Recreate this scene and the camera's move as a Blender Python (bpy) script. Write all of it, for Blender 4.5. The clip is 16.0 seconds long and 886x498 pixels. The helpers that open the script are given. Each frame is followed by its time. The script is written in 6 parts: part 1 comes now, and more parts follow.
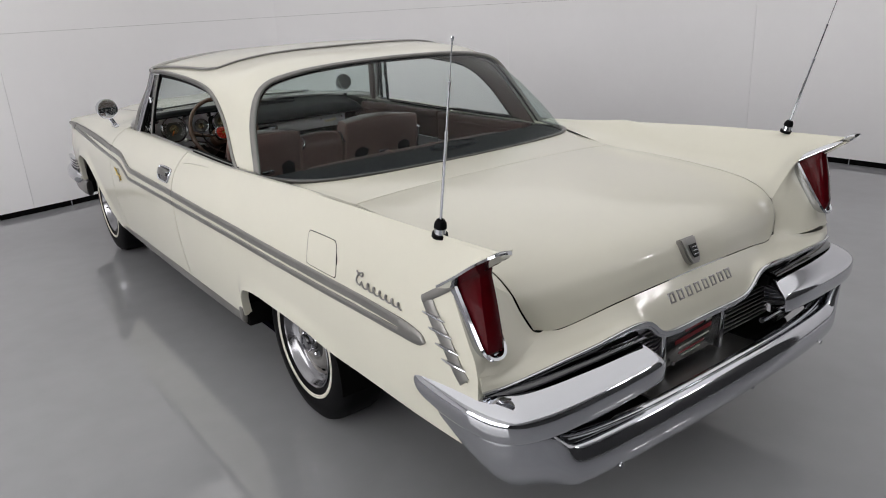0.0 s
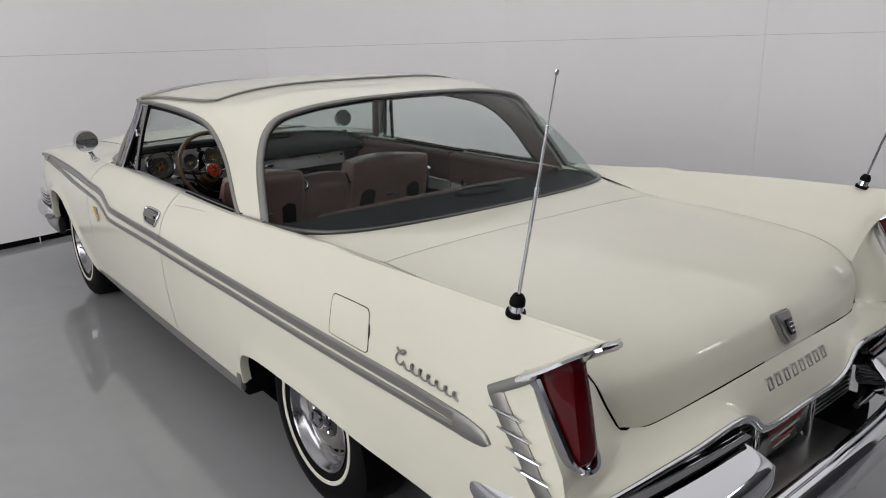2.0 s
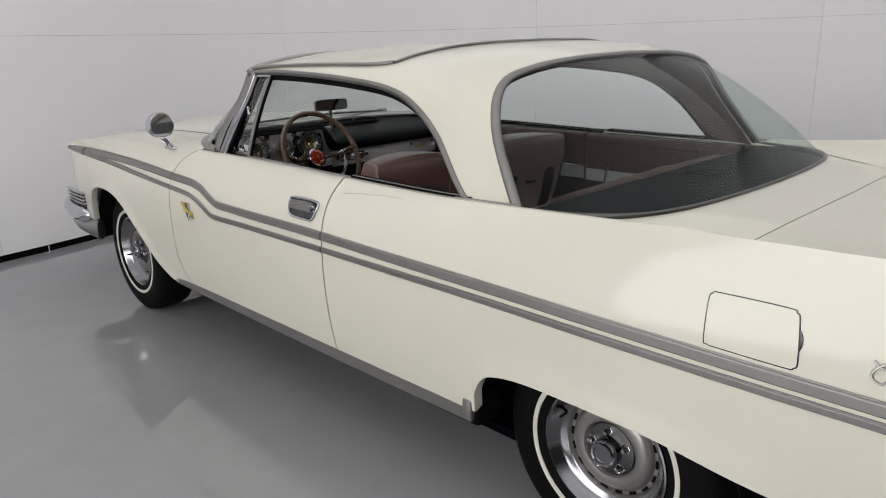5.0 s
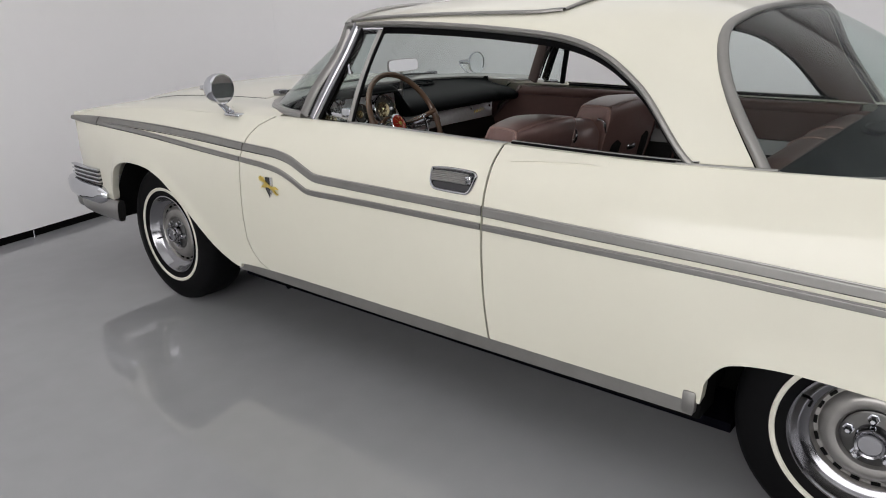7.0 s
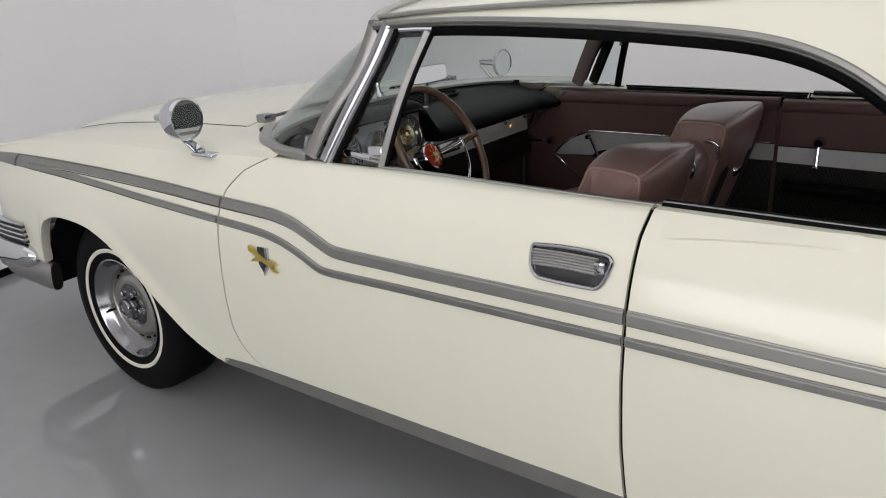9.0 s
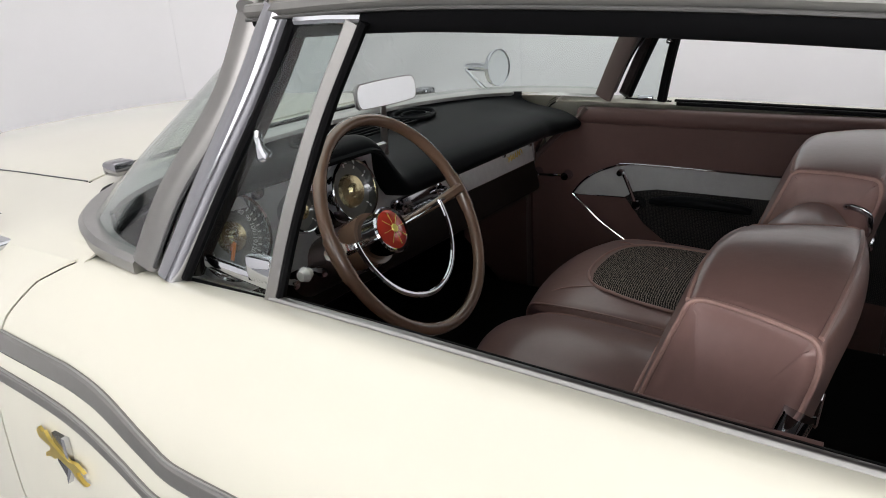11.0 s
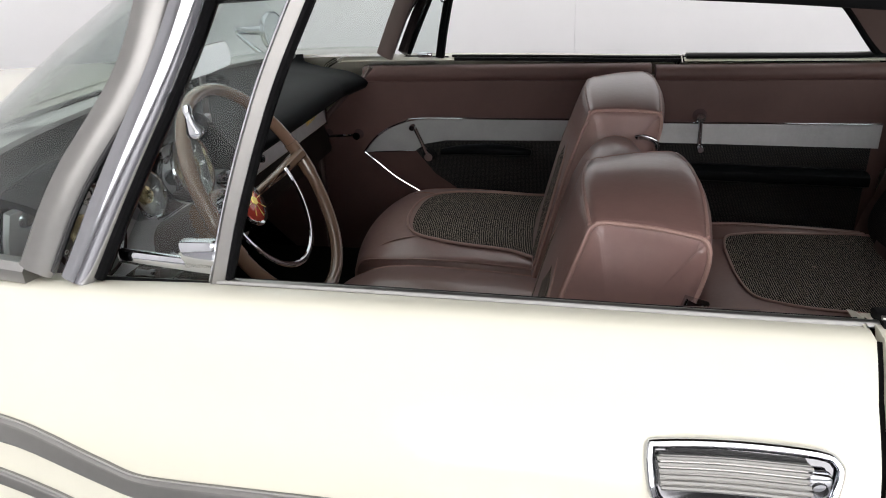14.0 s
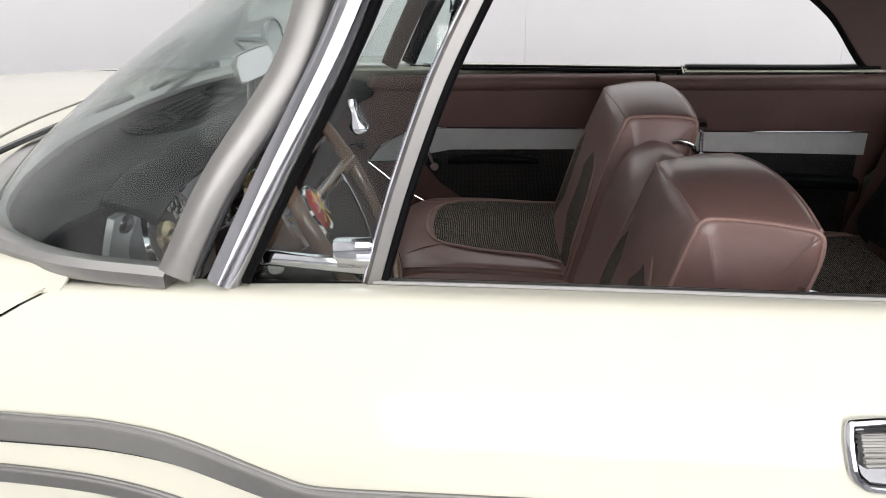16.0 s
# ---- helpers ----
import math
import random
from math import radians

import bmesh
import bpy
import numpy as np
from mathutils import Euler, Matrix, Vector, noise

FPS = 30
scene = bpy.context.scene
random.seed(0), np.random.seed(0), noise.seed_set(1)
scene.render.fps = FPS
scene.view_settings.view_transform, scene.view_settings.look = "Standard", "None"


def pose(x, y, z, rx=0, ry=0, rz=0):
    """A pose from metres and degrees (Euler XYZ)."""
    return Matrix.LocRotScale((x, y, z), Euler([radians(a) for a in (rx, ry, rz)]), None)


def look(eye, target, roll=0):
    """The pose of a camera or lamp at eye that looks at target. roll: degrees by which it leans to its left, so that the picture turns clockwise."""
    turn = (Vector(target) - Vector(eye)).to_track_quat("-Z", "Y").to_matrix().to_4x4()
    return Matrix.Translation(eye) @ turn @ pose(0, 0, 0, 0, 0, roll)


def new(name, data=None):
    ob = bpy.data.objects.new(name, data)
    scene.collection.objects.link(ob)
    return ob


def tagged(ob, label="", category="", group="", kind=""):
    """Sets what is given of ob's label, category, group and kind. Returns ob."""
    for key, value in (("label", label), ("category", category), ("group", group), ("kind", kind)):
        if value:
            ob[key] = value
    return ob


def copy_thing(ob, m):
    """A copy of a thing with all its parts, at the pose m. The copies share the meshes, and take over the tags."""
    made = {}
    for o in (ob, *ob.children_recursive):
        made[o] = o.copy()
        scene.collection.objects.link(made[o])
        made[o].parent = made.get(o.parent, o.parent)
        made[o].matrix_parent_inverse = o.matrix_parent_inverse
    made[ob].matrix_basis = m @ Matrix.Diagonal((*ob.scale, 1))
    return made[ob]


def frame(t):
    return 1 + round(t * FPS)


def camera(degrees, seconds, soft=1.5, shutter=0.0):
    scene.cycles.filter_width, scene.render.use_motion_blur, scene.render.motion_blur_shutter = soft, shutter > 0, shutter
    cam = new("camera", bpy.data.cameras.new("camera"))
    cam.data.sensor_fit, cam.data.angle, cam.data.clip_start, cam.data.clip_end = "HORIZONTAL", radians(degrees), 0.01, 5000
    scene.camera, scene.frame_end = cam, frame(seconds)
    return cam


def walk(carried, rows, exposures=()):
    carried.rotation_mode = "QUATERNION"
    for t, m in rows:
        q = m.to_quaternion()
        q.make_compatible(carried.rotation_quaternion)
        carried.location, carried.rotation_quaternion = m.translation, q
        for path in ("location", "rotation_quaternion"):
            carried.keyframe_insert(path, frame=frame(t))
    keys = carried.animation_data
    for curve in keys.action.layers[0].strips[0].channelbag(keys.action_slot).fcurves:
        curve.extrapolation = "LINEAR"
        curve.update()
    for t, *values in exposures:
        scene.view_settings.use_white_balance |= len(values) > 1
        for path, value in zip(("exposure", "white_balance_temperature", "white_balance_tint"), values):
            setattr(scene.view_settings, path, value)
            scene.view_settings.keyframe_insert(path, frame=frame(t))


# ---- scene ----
cam = camera(63.6, 16.0, 1.0)
PATH = [
    (0, (-1.964, -2.524, 1.644), (-0.85, -0.994, 0.994), -3.3),
    (0.5, (-1.961, -2.402, 1.658), (-0.837, -0.876, 1.019), -3.1),
    (1, (-1.965, -2.283, 1.647), (-0.813, -0.767, 1.034), -2.7),
    (1.5, (-1.943, -2.186, 1.635), (-0.764, -0.682, 1.043), -2.1),
    (2, (-1.914, -2.074, 1.626), (-0.717, -0.572, 1.067), -1.6),
    (2.5, (-1.896, -1.931, 1.598), (-0.695, -0.417, 1.086), -1.1),
    (3, (-1.947, -1.714, 1.573), (-0.743, -0.194, 1.081), -0.8),
    (3.5, (-2.023, -1.488, 1.565), (-0.81, 0.027, 1.084), -0.6),
    (3.7, (-2.053, -1.412, 1.542), (-0.833, 0.1, 1.068), -0.4),
    (5.8, (-2.573, -0.678, 1.44), (-1.169, 0.606, 0.823), -2.2),
    (6, (-2.599, -0.598, 1.427), (-1.183, 0.67, 0.805), -2.0),
    (6.5, (-2.675, -0.39, 1.411), (-1.231, 0.84, 0.776), -1.6),
    (7, (-2.728, -0.156, 1.413), (-1.262, 1.047, 0.778), -1.4),
    (7.5, (-2.695, 0.052, 1.423), (-1.198, 1.209, 0.775), -1.7),
    (8, (-2.572, 0.279, 1.437), (-1.063, 1.413, 0.777), -2.1),
    (8.5, (-2.412, 0.479, 1.427), (-0.896, 1.6, 0.761), -2.7),
    (9, (-2.216, 0.644, 1.426), (-0.696, 1.759, 0.759), -3.1),
    (9.5, (-1.967, 0.766, 1.415), (-0.445, 1.88, 0.751), -3.3),
    (10, (-1.731, 0.881, 1.392), (-0.208, 2.0, 0.738), -3.4),
    (10.2, (-1.661, 0.947, 1.39), (-0.133, 2.063, 0.739), -3.3),
    (12.3, (-1.166, 1.304, 1.356), (0.379, 2.316, 0.591), -4.6),
    (12.5, (-1.189, 1.278, 1.357), (0.35, 2.293, 0.583), -5.5),
    (13, (-1.288, 1.332, 1.36), (0.297, 2.255, 0.561), -5.6),
    (13.5, (-1.516, 1.355, 1.376), (0.17, 2.068, 0.57), -5.0),
    (14, (-1.552, 1.41, 1.398), (0.237, 1.778, 0.583), -2.6),
    (14.5, (-1.561, 1.488, 1.405), (0.247, 1.758, 0.593), -1.8),
    (15, (-1.568, 1.596, 1.376), (0.246, 1.841, 0.571), -2.1),
    (15.5, (-1.611, 1.666, 1.386), (0.208, 1.89, 0.586), -2.0),
    (16, (-1.592, 1.691, 1.381), (0.243, 1.85, 0.602), -1.1),
]
EXPOSURES = [(0, 0.15), (3.5, 0.0), (6, 0.15), (9, 0.22), (10, 0.36), (12.5, 1.17), (13, 1.08), (13.5, 0.95), (16, 0.9)]
walk(cam, [(t, look(eye, target, roll)) for t, eye, target, roll in PATH], EXPOSURES)

scene.view_settings.exposure = 0.0

# ---- world and light ----
world = bpy.data.worlds.new("world")
scene.world = world
world.use_nodes = True
world.node_tree.nodes["Background"].inputs[0].default_value = (0.8, 0.85, 0.9, 1)
world.node_tree.nodes["Background"].inputs[1].default_value = 0.05
LAMP = 3.0          # base strength of the unseen light panels
CEIL = 3.4


# ---- materials ----
def material(name, colour, rough=0.5, metal=0.0, coat=0.0, spec=0.5, vary=0.0, vary_scale=4.0, bump=0.0, bump_scale=200.0, coat_rough=0.03, rough_vary=0.0):
    m = bpy.data.materials.new(name)
    m.use_nodes = True
    nt = m.node_tree
    b = nt.nodes["Principled BSDF"]
    b.inputs["Base Color"].default_value = (*colour, 1)
    b.inputs["Roughness"].default_value = rough
    b.inputs["Metallic"].default_value = metal
    b.inputs["Coat Weight"].default_value = coat
    b.inputs["Coat Roughness"].default_value = coat_rough
    b.inputs["Specular IOR Level"].default_value = spec
    tc = nt.nodes.new("ShaderNodeTexCoord")
    if vary > 0 or rough_vary > 0:
        n1 = nt.nodes.new("ShaderNodeTexNoise")
        n1.inputs["Scale"].default_value, n1.inputs["Detail"].default_value = vary_scale, 8
        nt.links.new(tc.outputs["Object"], n1.inputs["Vector"])
        n2 = nt.nodes.new("ShaderNodeTexNoise")
        n2.inputs["Scale"].default_value, n2.inputs["Detail"].default_value = vary_scale * 9, 4
        nt.links.new(tc.outputs["Object"], n2.inputs["Vector"])
        add = nt.nodes.new("ShaderNodeMath")
        add.operation = "ADD"
        half = nt.nodes.new("ShaderNodeMath")
        half.operation, half.inputs[1].default_value = "MULTIPLY", 0.4
        nt.links.new(n2.outputs["Fac"], half.inputs[0])
        nt.links.new(n1.outputs["Fac"], add.inputs[0])
        nt.links.new(half.outputs[0], add.inputs[1])
        if vary > 0:
            r = nt.nodes.new("ShaderNodeMapRange")
            r.inputs["From Min"].default_value, r.inputs["From Max"].default_value = 0.45, 0.95
            r.inputs["To Min"].default_value, r.inputs["To Max"].default_value = 1 - vary, 1 + vary
            nt.links.new(add.outputs[0], r.inputs["Value"])
            mul = nt.nodes.new("ShaderNodeVectorMath")
            mul.operation = "SCALE"
            mul.inputs[0].default_value = colour
            nt.links.new(r.outputs[0], mul.inputs["Scale"])
            nt.links.new(mul.outputs[0], b.inputs["Base Color"])
        if rough_vary > 0:
            r = nt.nodes.new("ShaderNodeMapRange")
            r.inputs["From Min"].default_value, r.inputs["From Max"].default_value = 0.45, 0.95
            r.inputs["To Min"].default_value, r.inputs["To Max"].default_value = max(0.0, rough - rough_vary), rough + rough_vary
            nt.links.new(add.outputs[0], r.inputs["Value"])
            nt.links.new(r.outputs[0], b.inputs["Roughness"])
    if bump > 0:
        n = nt.nodes.new("ShaderNodeTexNoise")
        n.inputs["Scale"].default_value, n.inputs["Detail"].default_value = bump_scale, 3
        nt.links.new(tc.outputs["Object"], n.inputs["Vector"])
        bn = nt.nodes.new("ShaderNodeBump")
        bn.inputs["Strength"].default_value, bn.inputs["Distance"].default_value = bump, 0.002
        nt.links.new(n.outputs["Fac"], bn.inputs["Height"])
        nt.links.new(bn.outputs[0], b.inputs["Normal"])
    return m


def glass_material(name, tint, edge=0.36, straight=0.007):
    m = bpy.data.materials.new(name)
    m.use_nodes = True
    nt = m.node_tree
    nt.nodes.remove(nt.nodes["Principled BSDF"])
    tr = nt.nodes.new("ShaderNodeBsdfTransparent")
    tr.inputs[0].default_value = (*tint, 1)
    gl = nt.nodes.new("ShaderNodeBsdfGlossy")
    gl.inputs["Roughness"].default_value = 0.01
    gl.inputs[0].default_value = (0.9, 0.9, 0.9, 1)
    lw = nt.nodes.new("ShaderNodeLayerWeight")
    lw.inputs[0].default_value = 0.5
    pw = nt.nodes.new("ShaderNodeMath")
    pw.operation, pw.inputs[1].default_value = "POWER", 5.0
    nt.links.new(lw.outputs["Facing"], pw.inputs[0])
    fr = nt.nodes.new("ShaderNodeMath")
    fr.operation, fr.inputs[1].default_value, fr.inputs[2].default_value = "MULTIPLY_ADD", edge, straight
    nt.links.new(pw.outputs[0], fr.inputs[0])
    mix = nt.nodes.new("ShaderNodeMixShader")
    nt.links.new(fr.outputs[0], mix.inputs[0])
    nt.links.new(tr.outputs[0], mix.inputs[1])
    nt.links.new(gl.outputs[0], mix.inputs[2])
    nt.links.new(mix.outputs[0], nt.nodes["Material Output"].inputs[0])
    return m


def emitter(name, colour, strength):
    m = bpy.data.materials.new(name)
    m.use_nodes = True
    b = m.node_tree.nodes["Principled BSDF"]
    b.inputs["Base Color"].default_value = (0.8, 0.8, 0.8, 1)
    b.inputs["Emission Color"].default_value = (*colour, 1)
    b.inputs["Emission Strength"].default_value = strength
    return m


def weave_material(name, dark, light, scale, fac=0.5):
    """Coarse woven cloth: light knots on a dark ground, with relief."""
    m = bpy.data.materials.new(name)
    m.use_nodes = True
    nt = m.node_tree
    b = nt.nodes["Principled BSDF"]
    b.inputs["Roughness"].default_value = 0.7
    b.inputs["Specular IOR Level"].default_value = 0.15
    tc = nt.nodes.new("ShaderNodeTexCoord")
    v = nt.nodes.new("ShaderNodeTexVoronoi")
    v.inputs["Scale"].default_value, v.inputs["Randomness"].default_value = scale, 0.25
    v.voronoi_dimensions = "2D"
    sep = nt.nodes.new("ShaderNodeSeparateXYZ")
    nt.links.new(tc.outputs["Object"], sep.inputs[0])
    plus = nt.nodes.new("ShaderNodeMath")
    plus.operation = "ADD"
    minus = nt.nodes.new("ShaderNodeMath")
    minus.operation = "SUBTRACT"
    com = nt.nodes.new("ShaderNodeCombineXYZ")
    nt.links.new(sep.outputs["X"], plus.inputs[0])
    nt.links.new(sep.outputs["Y"], plus.inputs[1])
    nt.links.new(sep.outputs["Z"], minus.inputs[0])
    nt.links.new(sep.outputs["Y"], minus.inputs[1])
    nt.links.new(plus.outputs[0], com.inputs["X"])
    nt.links.new(minus.outputs[0], com.inputs["Y"])
    nt.links.new(com.outputs[0], v.inputs["Vector"])
    r = nt.nodes.new("ShaderNodeMapRange")
    r.inputs["From Min"].default_value, r.inputs["From Max"].default_value = fac - 0.12, fac + 0.05
    r.inputs["To Min"].default_value, r.inputs["To Max"].default_value = 1, 0
    nt.links.new(v.outputs["Distance"], r.inputs["Value"])
    mx = nt.nodes.new("ShaderNodeMix")
    mx.data_type = "RGBA"
    mx.inputs[6].default_value, mx.inputs[7].default_value = (*dark, 1), (*light, 1)
    nt.links.new(r.outputs[0], mx.inputs[0])
    nt.links.new(mx.outputs[2], b.inputs["Base Color"])
    bn = nt.nodes.new("ShaderNodeBump")
    bn.inputs["Strength"].default_value, bn.inputs["Distance"].default_value = 0.6, 0.001
    nt.links.new(r.outputs[0], bn.inputs["Height"])
    nt.links.new(bn.outputs[0], b.inputs["Normal"])
    return m


PAINT = material("cream_paint", (0.62, 0.603, 0.512), 0.33, coat=0.75, vary=0.015, vary_scale=3, spec=0.25, coat_rough=0.09)
CHROME = material("chrome", (0.56, 0.57, 0.60), 0.06, 1.0, rough_vary=0.03, vary_scale=6)
CHROMEDARK = material("dark_chrome", (0.32, 0.32, 0.34), 0.12, 1.0)
RINGMETAL = material("polished_wheel_ring", (0.27, 0.27, 0.285), 0.17, 1.0, vary=0.04, vary_scale=20)
GREYPILLAR = material("satin_grey_pillar", (0.215, 0.208, 0.202), 0.36, 0.7, vary=0.05, vary_scale=10)
DARKSTEEL = material("dark_satin_trim", (0.125, 0.123, 0.12), 0.30, 1.0, vary=0.05, vary_scale=10)
STEEL = material("satin_stainless_trim", (0.36, 0.355, 0.345), 0.34, 1.0, vary=0.05, vary_scale=10)
GREYTRIM = material("brushed_grey_trim", (0.235, 0.229, 0.220), 0.40, 0.75, vary=0.06, vary_scale=12)
RUBBER = material("black_rubber", (0.0045, 0.0045, 0.005), 0.55, spec=0.05, vary=0.2, bump=0.1, bump_scale=120)
DARK = material("black_underside", (0.005, 0.005, 0.005), 0.9, spec=0.03, vary=0.2)
WHITEWALL = material("whitewall", (0.62, 0.60, 0.52), 0.6, vary=0.08, vary_scale=20)
GLASS = glass_material("window_glass", (0.888, 0.925, 0.916))
PLATEGLASS = glass_material("plate_glass", (0.90, 0.935, 0.925), 0.85, 0.032)
REDLENS = material("red_lens", (0.060, 0.001, 0.003), 0.10, coat=0.12, spec=0.15, vary=0.15, vary_scale=30)
WHEELGREY = material("silver_wheel_paint", (0.27, 0.26, 0.25), 0.32, 0.75, vary=0.05, vary_scale=15)
GOLD = material("gold_plate", (0.78, 0.60, 0.17), 0.30, 1.0)
BLACK = material("black_enamel", (0.01, 0.01, 0.011), 0.25, coat=0.5)
FLOOR = material("grey_epoxy_floor", (0.275, 0.277, 0.289), 0.5, coat=1.0, spec=0.0, vary=0.07, vary_scale=0.8, bump=0.006, bump_scale=1.2, coat_rough=0.0)
FLOOR.node_tree.nodes["Principled BSDF"].inputs["Coat IOR"].default_value = 1.58
WALL = material("white_wall_paint", (0.86, 0.85, 0.86), 0.75, vary=0.015, vary_scale=1.2, bump=0.05, bump_scale=40)
# unseen rear panels kept dark so chrome and mirrors reflect a dark rear
REARWALL = material("dark_rear_wall", (0.025, 0.025, 0.027), 0.7, vary=0.1, vary_scale=2)
CEILING = material("white_ceiling_paint", (0.80, 0.80, 0.80), 0.8, vary=0.02)
LEFTLIGHT = emitter("bright_diffuser", (1.0, 0.983, 0.98), LAMP * 1.22)
SPOTLIGHT = emitter("small_bright_diffuser", (1.0, 0.983, 0.98), LAMP * 9)
# fill for roof, deck and walls, added over the car
SOFTLIGHT = emitter("soft_fill_diffuser", (1.0, 0.983, 0.98), LAMP * 0.20)


# ---- mesh helpers ----
def spline(pts, n):
    """n points along a smooth curve through pts, even in the points' own parameter."""
    p = np.asarray(pts, float)
    k = len(p)
    t = np.linspace(0, k - 1, n)
    if k == 2:
        return p[0] + (p[1] - p[0]) * t[:, None]
    e = np.vstack([2 * p[0] - p[1], p, 2 * p[-1] - p[-2]])
    i = np.minimum(t.astype(int), k - 2)
    f = (t - i)[:, None]
    a, b, c, d = e[i], e[i + 1], e[i + 2], e[i + 3]
    return 0.5 * (2 * b + (c - a) * f + (2 * a - 5 * b + 4 * c - d) * f * f + (3 * b - a - 3 * c + d) * f ** 3)


def net(rows, nu, nv):
    """A smooth patch through a net of points: rows along u, each a list of points along v."""
    r = np.array([spline(row, nv) for row in rows])
    return np.stack([spline(r[:, j], nu) for j in range(nv)], 1)


def grid(P, bm=None, flip=False, close_u=False, close_v=False):
    bm = bm or bmesh.new()
    nu, nv = P.shape[:2]
    vs = [[bm.verts.new(P[i, j]) for j in range(nv)] for i in range(nu)]
    for i in range(nu if close_u else nu - 1):
        for j in range(nv if close_v else nv - 1):
            q = [vs[i][j], vs[(i + 1) % nu][j], vs[(i + 1) % nu][(j + 1) % nv], vs[i][(j + 1) % nv]]
            try:
                bm.faces.new(q[::-1] if flip else q)
            except ValueError:
                pass
    return bm


def mirror(P, s):
    Q = P.copy()
    Q[..., 0] *= s
    return Q


def both(P):
    """A half patch (v from the middle outwards) completed by its mirror image."""
    return np.concatenate([mirror(P, -1)[:, :0:-1], P], 1)


def ring(profile, n=48):
    """A solid of revolution round x: profile of (x, radius)."""
    a = np.linspace(0, 2 * math.pi, n, endpoint=False)
    return np.array([[(x, r * math.cos(t), r * math.sin(t)) for x, r in profile] for t in a])


def lathe(profile, n=48, bm=None):
    return grid(ring(profile, n), bm, close_u=True)


def sweep(path, prof, bm=None, up=(0, 0, 1), caps=True, scale=None, closed=False):
    """A bar along path; prof: points (sideways, upwards) round the bar; scale: size along the way."""
    p = np.asarray(path, float)
    n = len(p)
    tan = np.gradient(p, axis=0)
    if closed:
        tan = np.roll(p, -1, 0) - np.roll(p, 1, 0)
    ups = np.broadcast_to(np.asarray(up, float), p.shape)
    side = np.cross(tan, ups)
    side /= np.linalg.norm(side, axis=1)[:, None] + 1e-9
    top = np.cross(side, tan)
    top /= np.linalg.norm(top, axis=1)[:, None] + 1e-9
    sc = np.ones((n, 2)) if scale is None else np.asarray(scale, float).reshape(n, -1) * np.ones((1, 2))
    prof = np.asarray(prof, float)
    P = p[:, None] + side[:, None] * (prof[None, :, :1] * sc[:, None, :1]) + top[:, None] * (prof[None, :, 1:] * sc[:, None, 1:])
    bm = bm or bmesh.new()
    first = len(bm.verts)
    grid(P, bm, close_v=True, close_u=closed)
    if caps and not closed:
        bm.verts.ensure_lookup_table()
        m = len(prof)
        vs = list(bm.verts)[first:]
        bm.faces.new(vs[:m])
        bm.faces.new(vs[-m:][::-1])
    return bm


def oval(w, h, n=12, power=2.0):
    a = np.linspace(0, 2 * math.pi, n, endpoint=False)
    f = lambda c: np.sign(c) * abs(c) ** (2 / power)
    return [(w / 2 * f(math.cos(t)), h / 2 * f(math.sin(t))) for t in a]


def tube(path, r, n=10, bm=None, closed=False, up=(0, 0, 1)):
    return sweep(path, oval(2 * r, 2 * r, n), bm, up, closed=closed)


def box(cx, cy, cz, sx, sy, sz, bevel=0.0, bm=None, rot=None, seg=2):
    b = bmesh.new()
    bmesh.ops.create_cube(b, size=1)
    bmesh.ops.scale(b, vec=(sx, sy, sz), verts=b.verts)
    if bevel:
        bmesh.ops.bevel(b, geom=b.edges[:], offset=bevel, segments=seg, affect="EDGES", profile=0.5)
    m = Matrix.Translation((cx, cy, cz))
    if rot is not None:
        m = m @ rot
    b.transform(m)
    return add(bm, b)


def add(bm, other):
    if bm is None:
        return other
    me = bpy.data.meshes.new("join")
    other.to_mesh(me)
    other.free()
    bm.from_mesh(me)
    bpy.data.meshes.remove(me)
    return bm


def part(name, bm, mat, parent=None, label="", smooth=True, thick=0.0, weld=True):
    if weld:
        bmesh.ops.remove_doubles(bm, verts=bm.verts, dist=0.00005)
    me = bpy.data.meshes.new(name)
    bm.to_mesh(me)
    bm.free()
    me.materials.append(mat)
    if smooth:
        me.shade_smooth()
        me.set_sharp_from_angle(angle=radians(38))
    ob = new(name, me)
    if parent:
        ob.parent = parent
    if label:
        ob["label"] = label
    if thick:
        sol = ob.modifiers.new("thickness", "SOLIDIFY")
        sol.thickness, sol.offset = thick, -1
        solid(ob)
    return ob


def solid(ob):
    """Turns the thickness modifier into mesh, with crisp edges."""
    dg = bpy.context.evaluated_depsgraph_get()
    me = bpy.data.meshes.new_from_object(ob.evaluated_get(dg))
    ob.modifiers.clear()
    ob.data = me
    me.shade_smooth()
    me.set_sharp_from_angle(angle=radians(38))


def empty(name, label, category, group="", at=(0, 0, 0)):
    ob = new(name)
    ob.location = at
    return tagged(ob, label, category, group)


# ---- the booth: walls, floor, ceiling, lights ----
WALLPTS = [(-1.2, 4.93), (1.63, 5.36), (3.98, 4.08), (4.92, 1.5), (4.95, -1.2), (4.6, -3.9), (2.6, -5.9), (-0.4, -6.6),
           (-3.4, -6.6), (-6.2, -5.4), (-7.4, -3.0), (-7.5, -0.3), (-6.9, 2.3), (-5.2, 4.1), (-3.3, 4.65)]
WALLTOP, SEAM = CEIL, 1.6


